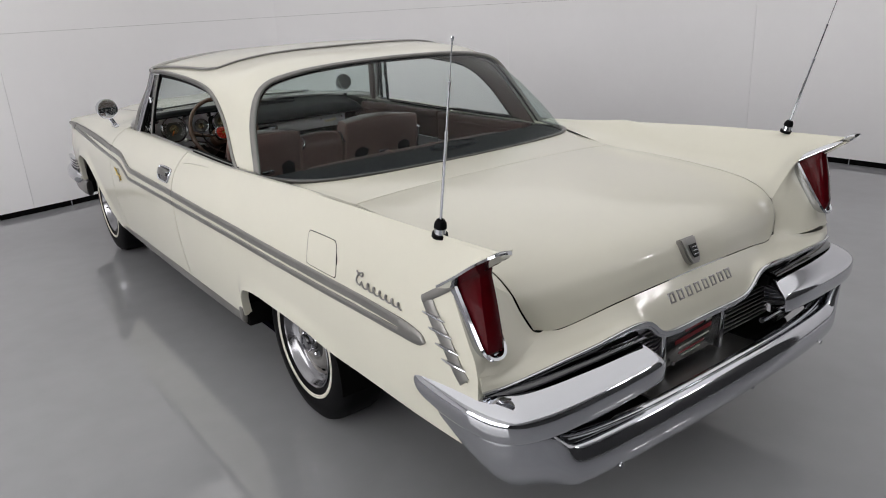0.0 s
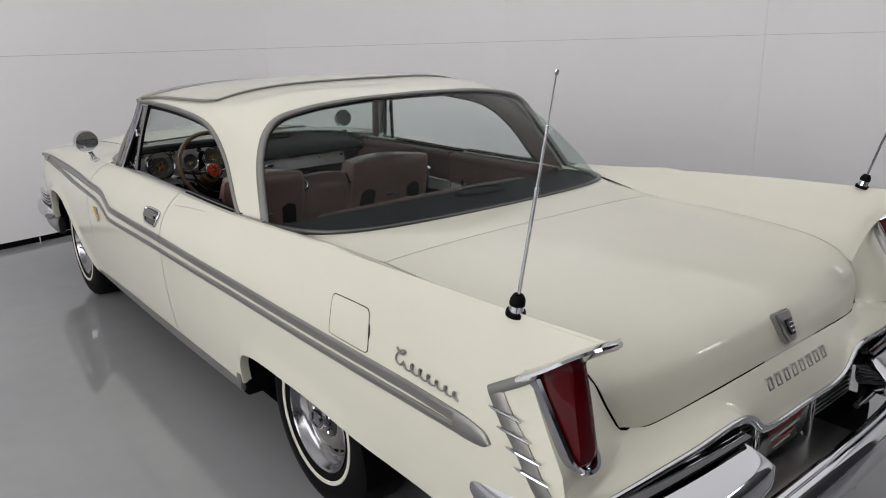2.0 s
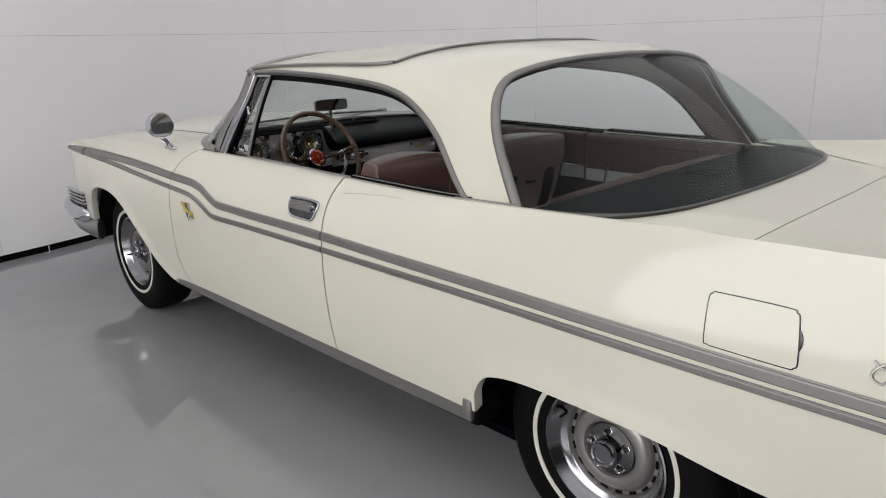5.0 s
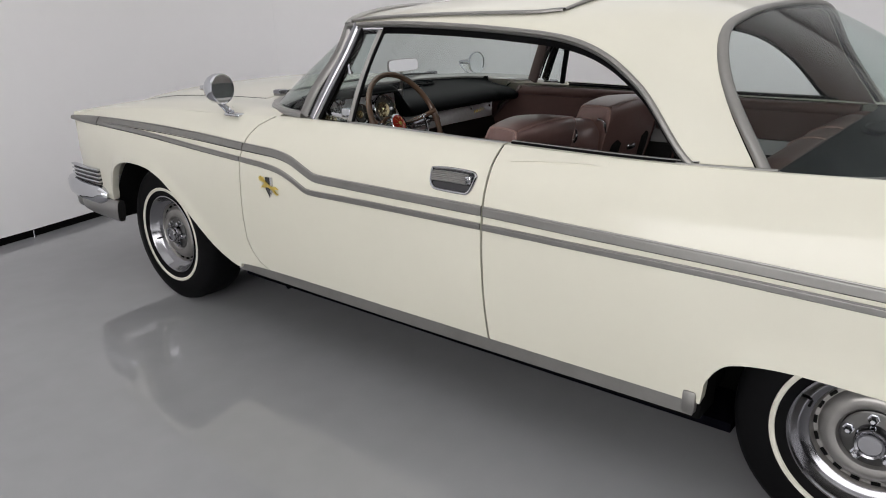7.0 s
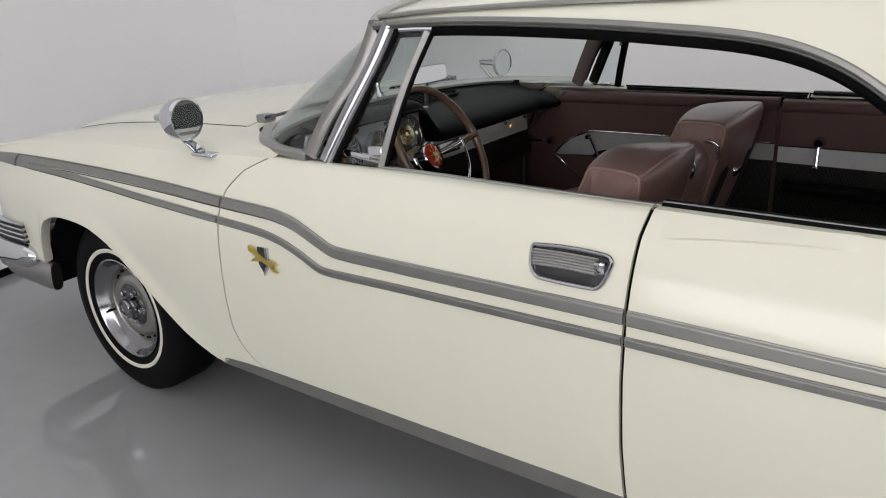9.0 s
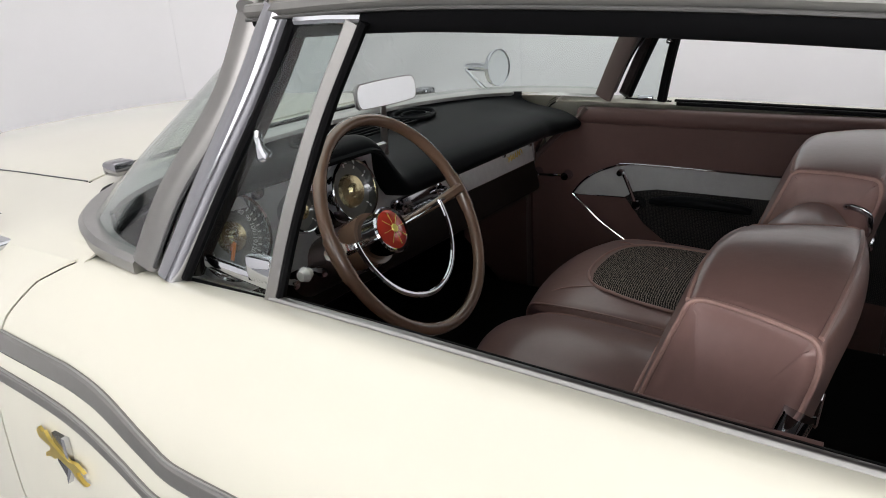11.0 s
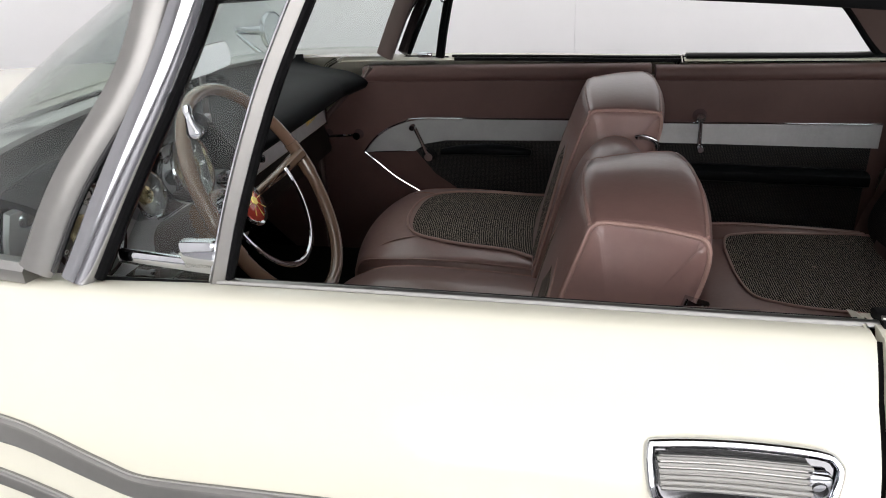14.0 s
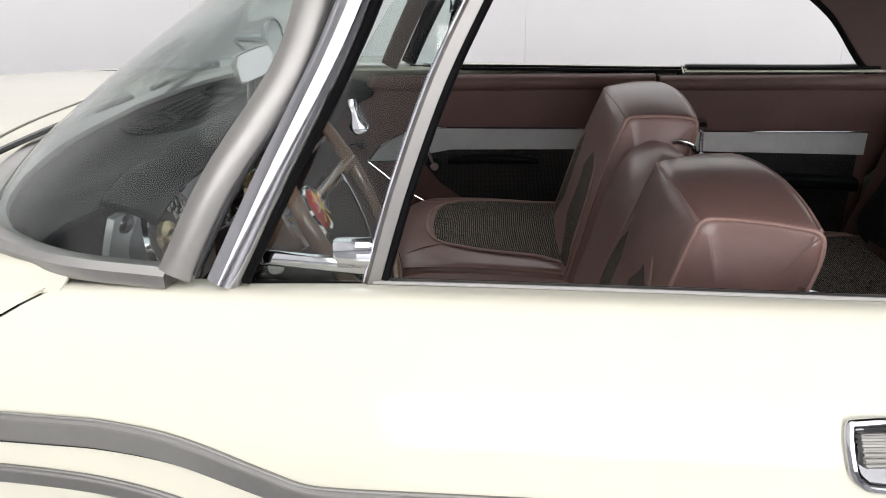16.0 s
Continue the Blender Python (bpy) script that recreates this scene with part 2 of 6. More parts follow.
def build_booth():
    bm = box(-0.4, -0.5, -0.05, 14, 14, 0.1)
    tagged(part("floor", bm, FLOOR, smooth=False), "glossy grey epoxy floor of the photo booth", "floor", kind="structure")
    bm = box(-0.4, -0.5, CEIL + 0.05, 14, 14, 0.1)
    tagged(part("ceiling", bm, CEILING, smooth=False), "plain white ceiling over the photo booth", "ceiling", kind="structure")
    wall = tagged(new("wall_booth"), "white panelled wall round the photo booth", "wall", kind="structure")
    base = tagged(new("baseboard"), "dark gap strip under the white wall panels", "baseboard", kind="structure")
    n = len(WALLPTS)
    pts = np.array(WALLPTS)
    for i in range(n):
        four = pts[[(i - 1) % n, i, (i + 1) % n, (i + 2) % n]]
        c = spline(four, 25)[8:17]
        d = np.gradient(c, axis=0)
        nrm = np.stack([d[:, 1], -d[:, 0]], 1) / np.linalg.norm(d, axis=1)[:, None]
        # trim each sheet by a hair's breadth for the joint
        c[0] += d[0] / np.linalg.norm(d[0]) * 0.0012
        c[-1] -= d[-1] / np.linalg.norm(d[-1]) * 0.0012
        for z0, z1 in ((0.055, SEAM - 0.001), (SEAM + 0.001, WALLTOP)):
            P = np.array([[(*c[k], z0), (*c[k], z1)] for k in range(len(c))])
            bm = grid(P)
            rear = c[:, 1].mean() < -4.2
            o = part("panel", bm, REARWALL if rear else WALL, wall, "unseen dark rear panel" if rear else "", smooth=True)
            sol = o.modifiers.new("thickness", "SOLIDIFY")
            sol.thickness, sol.offset = 0.02, 0
            solid(o)
        back = c - nrm * 0.03
        P = np.array([[(*back[k], 0.0), (*back[k], WALLTOP)] for k in range(len(c))])
        part("backing", grid(P), BACKING, wall, thick=0.01)
        front = c - nrm * 0.012
        P = np.array([[(*front[k], 0.0), (*front[k], 0.05)] for k in range(len(c))])
        part("strip", grid(P), DARK, base, thick=0.01)
        for k in (1, 3, 5, 7):
            q = c[k] + nrm[k] * 0.012
            b = lathe([(0, 0), (0, 0.012), (0.004, 0.012), (0.005, 0.006), (0.05, 0.006), (0.05, 0)], 10)
            b.transform(Matrix.Translation((q[0], q[1], 0.001)) @ Matrix.Rotation(-math.pi / 2, 4, "Y"))
            part("levelling_foot", b, CHROME, base)


BACKING = material("grey_joint_backing", (0.25, 0.24, 0.24), 0.9)


def build_lights():
    # all stand out of view; the wide soft panel is added fill
    # place, size, lean towards the car, face
    places = [(-6.35, -0.9, 1.98, 2.6, 7.0, -74, LEFTLIGHT), (0.65, 0.3, CEIL, 7.7, 8.6, 0, SOFTLIGHT), (3.2, -4.4, CEIL, 0.5, 0.3, 0, SPOTLIGHT), (4.0, -4.4, CEIL, 0.5, 0.3, 0, SPOTLIGHT)]
    for x, y, z, w, d, lean, mat in places:
        lamp = empty("unseen_light", "unseen white luminous panel hung leaning under the ceiling, lit" if lean else "unseen white luminous ceiling panel, lit", "ceiling light", "ceiling lights", (x, y, z))
        lamp.rotation_euler = (0, radians(lean), 0)
        part("frame", box(0, 0, -0.03, w + 0.08, d + 0.08, 0.06, 0.008), CEILING, lamp)
        part("diffuser", box(0, 0, -0.062, w, d, 0.008), mat, lamp, smooth=False)
        if lean:
            for dy in (-2.8, 0, 2.8):
                up = Matrix.Rotation(radians(-lean), 4, "Y")
                top = up @ Vector((0, 0, CEIL - z)) + Vector((0.0, dy, 0.0))
                part("hanger", tube([(0, dy, -0.02), tuple(top)], 0.006), CHROME, lamp)


build_booth()
build_lights()


# ---- the car ----
# y runs from the rear axle (0) to the front axle (3.12); x = 0 is the middle; half widths below are for either side.
car = empty("car", "cream two-door hardtop car with fins, parked on the glossy floor", "car")


def table(y, pairs):
    xs, vs = zip(*pairs)
    return np.interp(y, xs, vs)


def smooth_table(pairs):
    """A smooth function through (y, value) pairs."""
    ys = np.array([p[0] for p in pairs], float)
    vs = np.array([p[1] for p in pairs], float)
    m = np.gradient(vs, ys)

    def f(y):
        y = np.clip(y, ys[0], ys[-1])
        i = np.clip(np.searchsorted(ys, y) - 1, 0, len(ys) - 2)
        h = ys[i + 1] - ys[i]
        t = (y - ys[i]) / h
        return ((1 + 2 * t) * (1 - t) ** 2 * vs[i] + t * (1 - t) ** 2 * h * m[i] + t * t * (3 - 2 * t) * vs[i + 1] + t * t * (t - 1) * h * m[i + 1])
    return f


half_width = smooth_table([(-1.3, 0.918), (-1.0, 0.938), (-0.65, 0.948), (0, 0.968), (0.5, 0.98), (1.1, 0.986), (2.2, 0.99), (3.1, 0.985), (3.6, 0.965), (3.85, 0.94), (4.0, 0.905)])
crest_x = smooth_table([(-1.3, 0.879), (-1.0, 0.888), (-0.6, 0.885), (-0.2, 0.88), (0.2, 0.875), (0.5, 0.87), (1.1, 0.872), (1.9, 0.882), (2.25, 0.878), (2.6, 0.862), (3.2, 0.85), (3.7, 0.86), (4.0, 0.875)])
crest_z = smooth_table([(-1.3, 1.061), (-1.0, 1.055), (-0.6, 1.045), (-0.2, 1.034), (0.2, 1.016), (0.5, 1.004), (1.1, 1.006), (1.9, 1.018), (2.25, 1.016), (2.6, 1.0), (3.2, 0.985), (3.7, 0.95), (4.0, 0.915)])
tumble = smooth_table([(-1.3, 1.5), (-0.3, 1.55), (0.3, 2.2), (0.9, 3.0), (2.3, 3.0), (3.2, 2.4), (4.0, 2.0)])
LOW = [(-1.4, 0.44), (-1.1, 0.45), (-0.8, 0.46), (-0.55, 0.475), (-0.41, 0.49), (-0.21, 0.522), (0, 0.535), (0.19, 0.54), (0.31, 0.522), (0.36, 0.49), (0.393, 0.43), (0.40, 0.372), (0.43, 0.366),
       (2.27, 0.366), (2.44, 0.34), (2.52, 0.35), (2.63, 0.41), (2.81, 0.56), (2.95, 0.66), (3.05, 0.705), (3.15, 0.725), (3.30, 0.727), (3.40, 0.706), (3.47, 0.665), (3.53, 0.57), (3.56, 0.50), (3.6, 0.49), (4.05, 0.52)]
FRONT_CUT = [(0.33, 2.24), (0.36, 2.25), (0.39, 2.315), (0.43, 2.355), (0.49, 2.378), (0.60, 2.377), (0.71, 2.368), (0.86, 2.358), (0.93, 2.343), (0.98, 2.30), (1.005, 2.25), (1.03, 2.19)]
REAR_CUT = [(0.33, 1.105), (0.38, 1.110), (0.51, 1.116), (0.67, 1.117), (0.80, 1.114), (0.90, 1.113), (0.96, 1.114), (1.01, 1.108)]
TAIL_CUT = [(0.40, -1.16), (0.50, -1.19), (0.62, -1.215), (0.70, -1.222), (0.75, -1.212), (0.80, -1.182), (0.85, -1.152), (0.90, -1.122), (0.93, -1.106), (0.955, -1.128), (1.0, -1.197), (1.061, -1.29)]


def side_x(y, z):
    w, zc = half_width(y), crest_z(y)
    up = np.clip((z - 0.72) / (zc - 0.72), 0, 1)
    down = np.clip((0.72 - z) / 0.4, 0, 1.5)
    return w - (w - crest_x(y)) * up ** tumble(y) - 0.038 * down ** 2


def flare(y, z):
    """The lip that stands out a little round the wheel openings."""
    d = z - table(y, LOW)
    near = np.exp(-((y + 0.05) / 0.45) ** 4) + np.exp(-((y - 3.0) / 0.6) ** 4)
    return 0.014 * near * np.exp(-(d / 0.045) ** 2)


def side_panel(cut_a, cut_b, nu, nv, s, gap=0.003):
    """The side between two cuts (y as a function of z), from the lower edge up to the crest, with an edge turned in below."""
    P = np.zeros((nu, nv + 2, 3))
    # columns stand closer where the lower edge bends sharply
    t = np.linspace(0, 1, 400)
    yy = table(0.6, cut_a) + (table(0.6, cut_b) - table(0.6, cut_a)) * t
    dens = np.cumsum(1 + 5 * np.exp(-((yy - 0.37) / 0.06) ** 2) + 2 * np.exp(-((yy - 2.5) / 0.12) ** 2) + 4 * np.exp(-((yy - 3.5) / 0.08) ** 2))
    u = np.interp(np.linspace(0, 1, nu), (dens - dens[0]) / (dens[-1] - dens[0]), t)[:, None]
    v = np.linspace(0, 1, nv)[None, :]
    v = 0.5 * v + 0.5 * np.sin(v * math.pi / 2)
    z = 0.4 + 0.6 * v + 0 * u
    for _ in range(12):
        ya = table(z, cut_a) + gap
        yb = table(z, cut_b) - gap
        y = ya + (yb - ya) * u
        lo = table(y, LOW)
        z = 0.5 * z + 0.5 * (lo + (crest_z(y) - lo) * v)
    P[:, 2:, 0], P[:, 2:, 1], P[:, 2:, 2] = side_x(y, z) + flare(y, z), y, z
    P[:, 1] = P[:, 2] + np.array([-0.006, 0, -0.003])
    P[:, 0] = P[:, 2] + np.array([-0.035, 0, 0.004])
    return mirror(P, s)


def turned_edge(P, inward=0.03):
    """Edges of a panel turned inwards at its two ends."""
    a, b = P[:1].copy(), P[-1:].copy()
    a[..., 0] -= np.sign(a[..., 0]) * inward
    b[..., 0] -= np.sign(b[..., 0]) * inward
    return np.concatenate([a, P, b], 0)


FRONT_END = [(0.4, 3.93), (0.6, 3.945), (0.72, 3.955), (0.80, 3.970), (0.85, 3.990), (0.88, 4.025), (0.92, 4.05)]
LOW = [(y, z) for y, z in zip(np.maximum.accumulate(spline(LOW, 300)[:, 0]), spline(LOW, 300)[:, 1])]

# fin tops: outer crest, hollow, and the edge that meets the boot lid, from the door back and down the tail
FIN_IN = [(1.08, 0.80, 0.998), (0.7, 0.80, 0.996), (0.36, 0.806, 0.993), (0.2, 0.80, 0.992), (0.05, 0.77, 0.984), (-0.1, 0.735, 0.970), (-0.258, 0.709, 0.955)]
TAIL = [  # outer, hollow, inner
    [(0.885, -0.6, 1.045), (0.80, -0.6, 0.985), (0.757, -0.6, 0.953), (0.709, -0.6, 0.942)],
    [(0.888, -0.9, 1.053), (0.81, -0.9, 0.985), (0.762, -0.9, 0.938), (0.704, -0.9, 0.918)],
    [(0.886, -1.08, 1.057), (0.815, -1.06, 0.985), (0.762, -1.045, 0.925), (0.699, -1.03, 0.887)],
    [(0.880, -1.27, 1.060), (0.832, -1.130, 0.968), (0.770, -1.100, 0.897), (0.694, -1.10, 0.84)],
    [(0.903, -1.09, 0.935), (0.840, -1.108, 0.912), (0.770, -1.125, 0.845), (0.684, -1.125, 0.79)],
    [(0.912, -1.180, 0.80), (0.845, -1.185, 0.79), (0.765, -1.178, 0.755), (0.654, -1.143, 0.729)],
    [(0.918, -1.222, 0.70), (0.85, -1.225, 0.70), (0.76, -1.205, 0.702), (0.63, -1.155, 0.718)],
]
LID = [
    [(0, -0.30, 0.985), (0.35, -0.29, 0.980), (0.6, -0.272, 0.966), (0.704, -0.262, 0.955)],
    [(0, -0.6, 0.968), (0.35, -0.6, 0.964), (0.6, -0.6, 0.953), (0.704, -0.6, 0.942)],
    [(0, -0.9, 0.940), (0.35, -0.9, 0.936), (0.6, -0.9, 0.926), (0.699, -0.9, 0.918)],
    [(0, -1.08, 0.910), (0.35, -1.075, 0.905), (0.6, -1.05, 0.893), (0.694, -1.03, 0.887)],
    [(0, -1.17, 0.870), (0.35, -1.16, 0.863), (0.6, -1.125, 0.848), (0.688, -1.10, 0.84)],
    [(0, -1.205, 0.82), (0.35, -1.195, 0.812), (0.6, -1.155, 0.793), (0.678, -1.128, 0.79)],
    [(0, -1.225, 0.765), (0.35, -1.212, 0.752), (0.56, -1.170, 0.716), (0.648, -1.143, 0.728)],
]
REAR_LOW = [
    [(0, -1.228, 0.758), (0.25, -1.223, 0.752), (0.38, -1.212, 0.742), (0.56, -1.174, 0.711), (0.63, -1.156, 0.717), (0.76, -1.205, 0.700), (0.85, -1.225, 0.697), (0.918, -1.222, 0.70)],
    [(0, -1.258, 0.715), (0.25, -1.254, 0.712), (0.38, -1.240, 0.716), (0.56, -1.210, 0.700), (0.66, -1.200, 0.697), (0.76, -1.215, 0.690), (0.85, -1.228, 0.688), (0.918, -1.224, 0.690)],
    [(0, -1.280, 0.672), (0.25, -1.276, 0.672), (0.36, -1.268, 0.707), (0.56, -1.250, 0.694), (0.66, -1.245, 0.688), (0.76, -1.242, 0.680), (0.85, -1.238, 0.676), (0.918, -1.226, 0.676)],
    [(0, -1.294, 0.632), (0.22, -1.291, 0.634), (0.33, -1.287, 0.700), (0.54, -1.278, 0.690), (0.66, -1.268, 0.682), (0.76, -1.256, 0.672), (0.85, -1.243, 0.664), (0.916, -1.225, 0.660)],
]
REAR_LOW[0] = [(x, y + 0.0015, z + 0.0035) for x, y, z in REAR_LOW[0]]
ROOF = [
    [(0, 1.99, 1.432), (0.3, 1.975, 1.428), (0.5, 1.95, 1.415), (0.64, 1.92, 1.398), (0.72, 1.90, 1.383), (0.765, 1.885, 1.365)],
    [(0, 1.6, 1.463), (0.3, 1.6, 1.458), (0.5, 1.6, 1.444), (0.64, 1.6, 1.422), (0.72, 1.6, 1.398), (0.768, 1.6, 1.370)],
    [(0, 1.2, 1.470), (0.3, 1.2, 1.465), (0.5, 1.2, 1.450), (0.64, 1.2, 1.422), (0.73, 1.19, 1.389), (0.772, 1.18, 1.349)],
    [(0, 0.95, 1.465), (0.3, 0.95, 1.460), (0.5, 0.94, 1.443), (0.65, 0.93, 1.410), (0.74, 0.91, 1.368), (0.785, 0.89, 1.309)],
    [(0, 0.75, 1.455), (0.3, 0.75, 1.450), (0.52, 0.74, 1.430), (0.67, 0.72, 1.388), (0.758, 0.71, 1.315), (0.806, 0.70, 1.199)],
    [(0, 0.61, 1.434), (0.3, 0.612, 1.428), (0.53, 0.61, 1.404), (0.68, 0.60, 1.350), (0.772, 0.560, 1.230), (0.848, 0.51, 0.998)],
    [(0, 0.495, 1.410), (0.3, 0.50, 1.403), (0.53, 0.515, 1.380), (0.68, 0.520, 1.332), (0.765, 0.468, 1.200), (0.832, 0.330, 0.995)],
]
HOOD = [
    [(0, 2.64, 1.075), (0.25, 2.64, 1.072), (0.48, 2.63, 1.056), (0.62, 2.62, 1.040)],
    [(0, 3.0, 1.075), (0.25, 3.0, 1.072), (0.48, 3.0, 1.056), (0.63, 3.0, 1.034)],
    [(0, 3.4, 1.055), (0.25, 3.4, 1.052), (0.48, 3.4, 1.036), (0.63, 3.4, 1.010)],
    [(0, 3.75, 1.015), (0.25, 3.75, 1.010), (0.48, 3.74, 0.992), (0.63, 3.72, 0.968)],
    [(0, 4.0, 0.955), (0.25, 3.99, 0.950), (0.48, 3.97, 0.935), (0.63, 3.94, 0.920)],
]
WIN_BASE = [(0, -0.085, 1.000), (0.3, -0.075, 1.000), (0.55, -0.04, 0.998), (0.70, 0.03, 0.996), (0.775, 0.13, 0.995), (0.812, 0.25, 0.994), (0.832, 0.335, 0.995)]
SHIELD = [  # windscreen: base to header, from the middle to the pillar
    [(0, 2.56, 1.062), (0.35, 2.535, 1.058), (0.62, 2.46, 1.050), (0.76, 2.36, 1.043), (0.83, 2.22, 1.037), (0.852, 2.075, 1.032)],
    [(0, 2.43, 1.16), (0.35, 2.405, 1.157), (0.60, 2.34, 1.150), (0.735, 2.24, 1.142), (0.80, 2.13, 1.138), (0.825, 2.02, 1.135)],
    [(0, 2.23, 1.30), (0.33, 2.205, 1.297), (0.56, 2.15, 1.288), (0.69, 2.07, 1.275), (0.75, 2.00, 1.265), (0.778, 1.935, 1.258)],
    [(0, 2.0, 1.430), (0.3, 1.985, 1.426), (0.5, 1.96, 1.413), (0.64, 1.93, 1.396), (0.70, 1.91, 1.385), (0.742, 1.895, 1.370)],
]


def fin_lift(s, y):
    """The passenger's fin stands a little higher than the driver's."""
    return (0.022 if s > 0 else 0.0) * np.clip((0.3 - y) / 1.0, 0, 1)


def shelf_rows(s):
    rows = []
    for y, xi, zi in FIN_IN:
        xo, zo = float(crest_x(y)), float(crest_z(y))
        rows.append([(xo, y, zo), (xo - 0.02, y, zo + 0.001), (0.5 * (xo + xi), y, 0.5 * (zo + zi) + 0.004 * (y > 0.3) - 0.012 * (y < 0)), (xi, y, zi)])
    return rows


def build_body():
    for s in (-1, 1):
        # rear quarter with the fin
        P = side_panel(TAIL_CUT, REAR_CUT, 150, 34, s, 0.004)
        part("quarter_panel", grid(turned_edge(P), flip=s < 0), PAINT, car, "cream rear quarter panel rising to a tail fin", thick=0.003)
        rows = shelf_rows(s)
        rows[0] = [(x, 1.104, z) for x, y, z in rows[0]]
        for name, piece, n in (("fin_top", rows + TAIL[:4], 90), ("tail_corner", TAIL[3:], 30)):
            Q = net(piece, n, 22)
            Q[..., 2] += fin_lift(s, Q[..., 1]) * np.clip((Q[..., 0] - 0.72) / 0.15, 0, 1)
            Q[..., 2] -= 0.005 * np.clip((Q[..., 0] - crest_x(Q[..., 1]) + 0.03) / 0.025, 0, 1) * np.clip((0.35 - Q[..., 1]) / 0.3, 0, 1)
            part(name, grid(mirror(Q, s), flip=s > 0), PAINT, car, "cream inner face of the tail fin" if name == "fin_top" else "cream corner under the tail fin", thick=0.003)
        # door, with its belt folded in
        D = side_panel(REAR_CUT, FRONT_CUT, 60, 34, s, 0.0042)
        c = D[:, -1]
        top = [c + np.array([-s * 0.018, 0, 0.0015]), c.copy(), c.copy()]
        top[1][:, 0], top[2][:, 0] = s * 0.835, s * 0.815
        top[1][:, 2] -= 0.004
        top[2][:, 2] -= 0.012
        D = np.concatenate([D] + [t[:, None] for t in top], 1)
        part("door", grid(turned_edge(D), flip=s < 0), PAINT, car, "closed cream door with its window wound down", thick=0.003)
        # dark strips added behind the door gaps to keep them black
        for cut in (REAR_CUT, FRONT_CUT):
            zz = np.linspace(0.37, 1.0, 26)
            yy = table(zz, cut)
            seal = np.array([(s * (float(side_x(y, z)) - 0.014), y, z) for y, z in zip(yy, zz)])
            part("door_gap_strip", sweep(seal, oval(0.018, 0.008, 8), up=(s, 0, 0)), DARK, car, "dark strip added behind the door gap")
        # front fender
        F = side_panel(FRONT_CUT, FRONT_END, 110, 34, s, 0.002)
        part("front_fender", grid(turned_edge(F), flip=s < 0), PAINT, car, "cream front fender", thick=0.003)
        rows = []
        for y, xi, zi in ((2.205, 0.815, 1.030), (2.28, 0.78, 1.035), (2.42, 0.70, 1.040), (2.62, 0.625, 1.040), (3.0, 0.635, 1.034), (3.4, 0.635, 1.010), (3.72, 0.635, 0.968), (3.96, 0.635, 0.92)):
            xo, zo = float(crest_x(y)), float(crest_z(y))
            rows.append([(xo, y + (0.04 if y > 3.9 else 0), zo), (xo - 0.03, y, zo + 0.012), (0.5 * (xo + xi), y, 0.5 * (zo + zi) + 0.012), (xi, y, zi)])
        part("fender_top", grid(mirror(net(rows, 60, 16), s), flip=s < 0), PAINT, car, "cream crown of the front fender", thick=0.003)
        # rounded nose over the headlamps
        end = lambda z: (float(side_x(table(z, FRONT_END), z)), float(table(z, FRONT_END)), z)
        nose = [[end(0.905), (0.80, 4.06, 0.905), (0.66, 4.05, 0.91), (0.63, 4.0, 0.92)],
                [end(0.80), (0.80, 4.03, 0.80), (0.66, 4.03, 0.80), (0.5, 4.03, 0.80)],
                [end(0.65), (0.80, 4.02, 0.65), (0.66, 4.02, 0.65), (0.5, 4.02, 0.65)],
                [end(0.52), (0.80, 4.0, 0.52), (0.66, 4.0, 0.52), (0.5, 4.0, 0.52)]]
        part("nose", grid(mirror(net(nose, 16, 16), s), flip=s < 0), PAINT, car, "cream nose panel", thick=0.003)
    # boot lid, tail apron, deck below the rear window
    part("trunk_lid", grid(both(net(LID, 60, 30))), PAINT, car, "cream trunk lid rolled down at the rear", thick=0.003)
    part("tail_apron", grid(both(net(REAR_LOW, 24, 60))), PAINT, car, "cream tail apron under the trunk lid", thick=0.003)
    front = LID[0]
    lid0 = spline([(x, y + 0.004, z) for x, y, z in front], 7)
    rows = [WIN_BASE, [tuple(0.5 * (np.array(a) + b)) for a, b in zip(WIN_BASE, lid0)], [tuple(q) for q in lid0]]
    part("rear_deck", grid(both(net(rows, 14, 40))), PAINT, car, "cream deck below the rear window", thick=0.003)
    part("hood", grid(both(net(HOOD, 40, 30)), flip=True), PAINT, car, "cream hood", thick=0.003)
    cowl = [[(0, 2.632, 1.073), (0.25, 2.632, 1.070), (0.48, 2.622, 1.054), (0.62, 2.612, 1.038), (0.66, 2.52, 1.036)],
            [(0, 2.56, 1.058), (0.30, 2.54, 1.054), (0.52, 2.50, 1.047), (0.64, 2.46, 1.042), (0.70, 2.42, 1.039)]]
    part("cowl", grid(both(net(cowl, 6, 30))), PAINT, car, "cream cowl panel", thick=0.003)
    for s in (-1, 1):
        edge = spline([(s * x, y, z + 0.0015) for x, y, z in (r[-1] for r in HOOD)], 40)
        part("hood_gap", sweep(edge + np.array([s * 0.002, 0, -0.001]), oval(0.005, 0.004, 6)), BLACK, car, "dark gap beside the hood")
    # roof: front field and the rest share one skin
    R = net(ROOF, 90, 50)
    part("roof", grid(both(R), flip=False), PAINT, car, "cream roof with broad rear pillars", thick=0.004)
    return R


ROOF_SKIN = build_body()


def roof_point(x, y, lift=0.0):
    """The place on the roof skin over (x, y)."""
    d = (ROOF_SKIN[..., 0] - abs(x)) ** 2 + (ROOF_SKIN[..., 1] - y) ** 2
    i = np.argsort(d.ravel())[:4]
    w = 1 / (d.ravel()[i] + 1e-6)
    z = (ROOF_SKIN[..., 2].ravel()[i] * w).sum() / w.sum()
    return (x, y, z + lift)


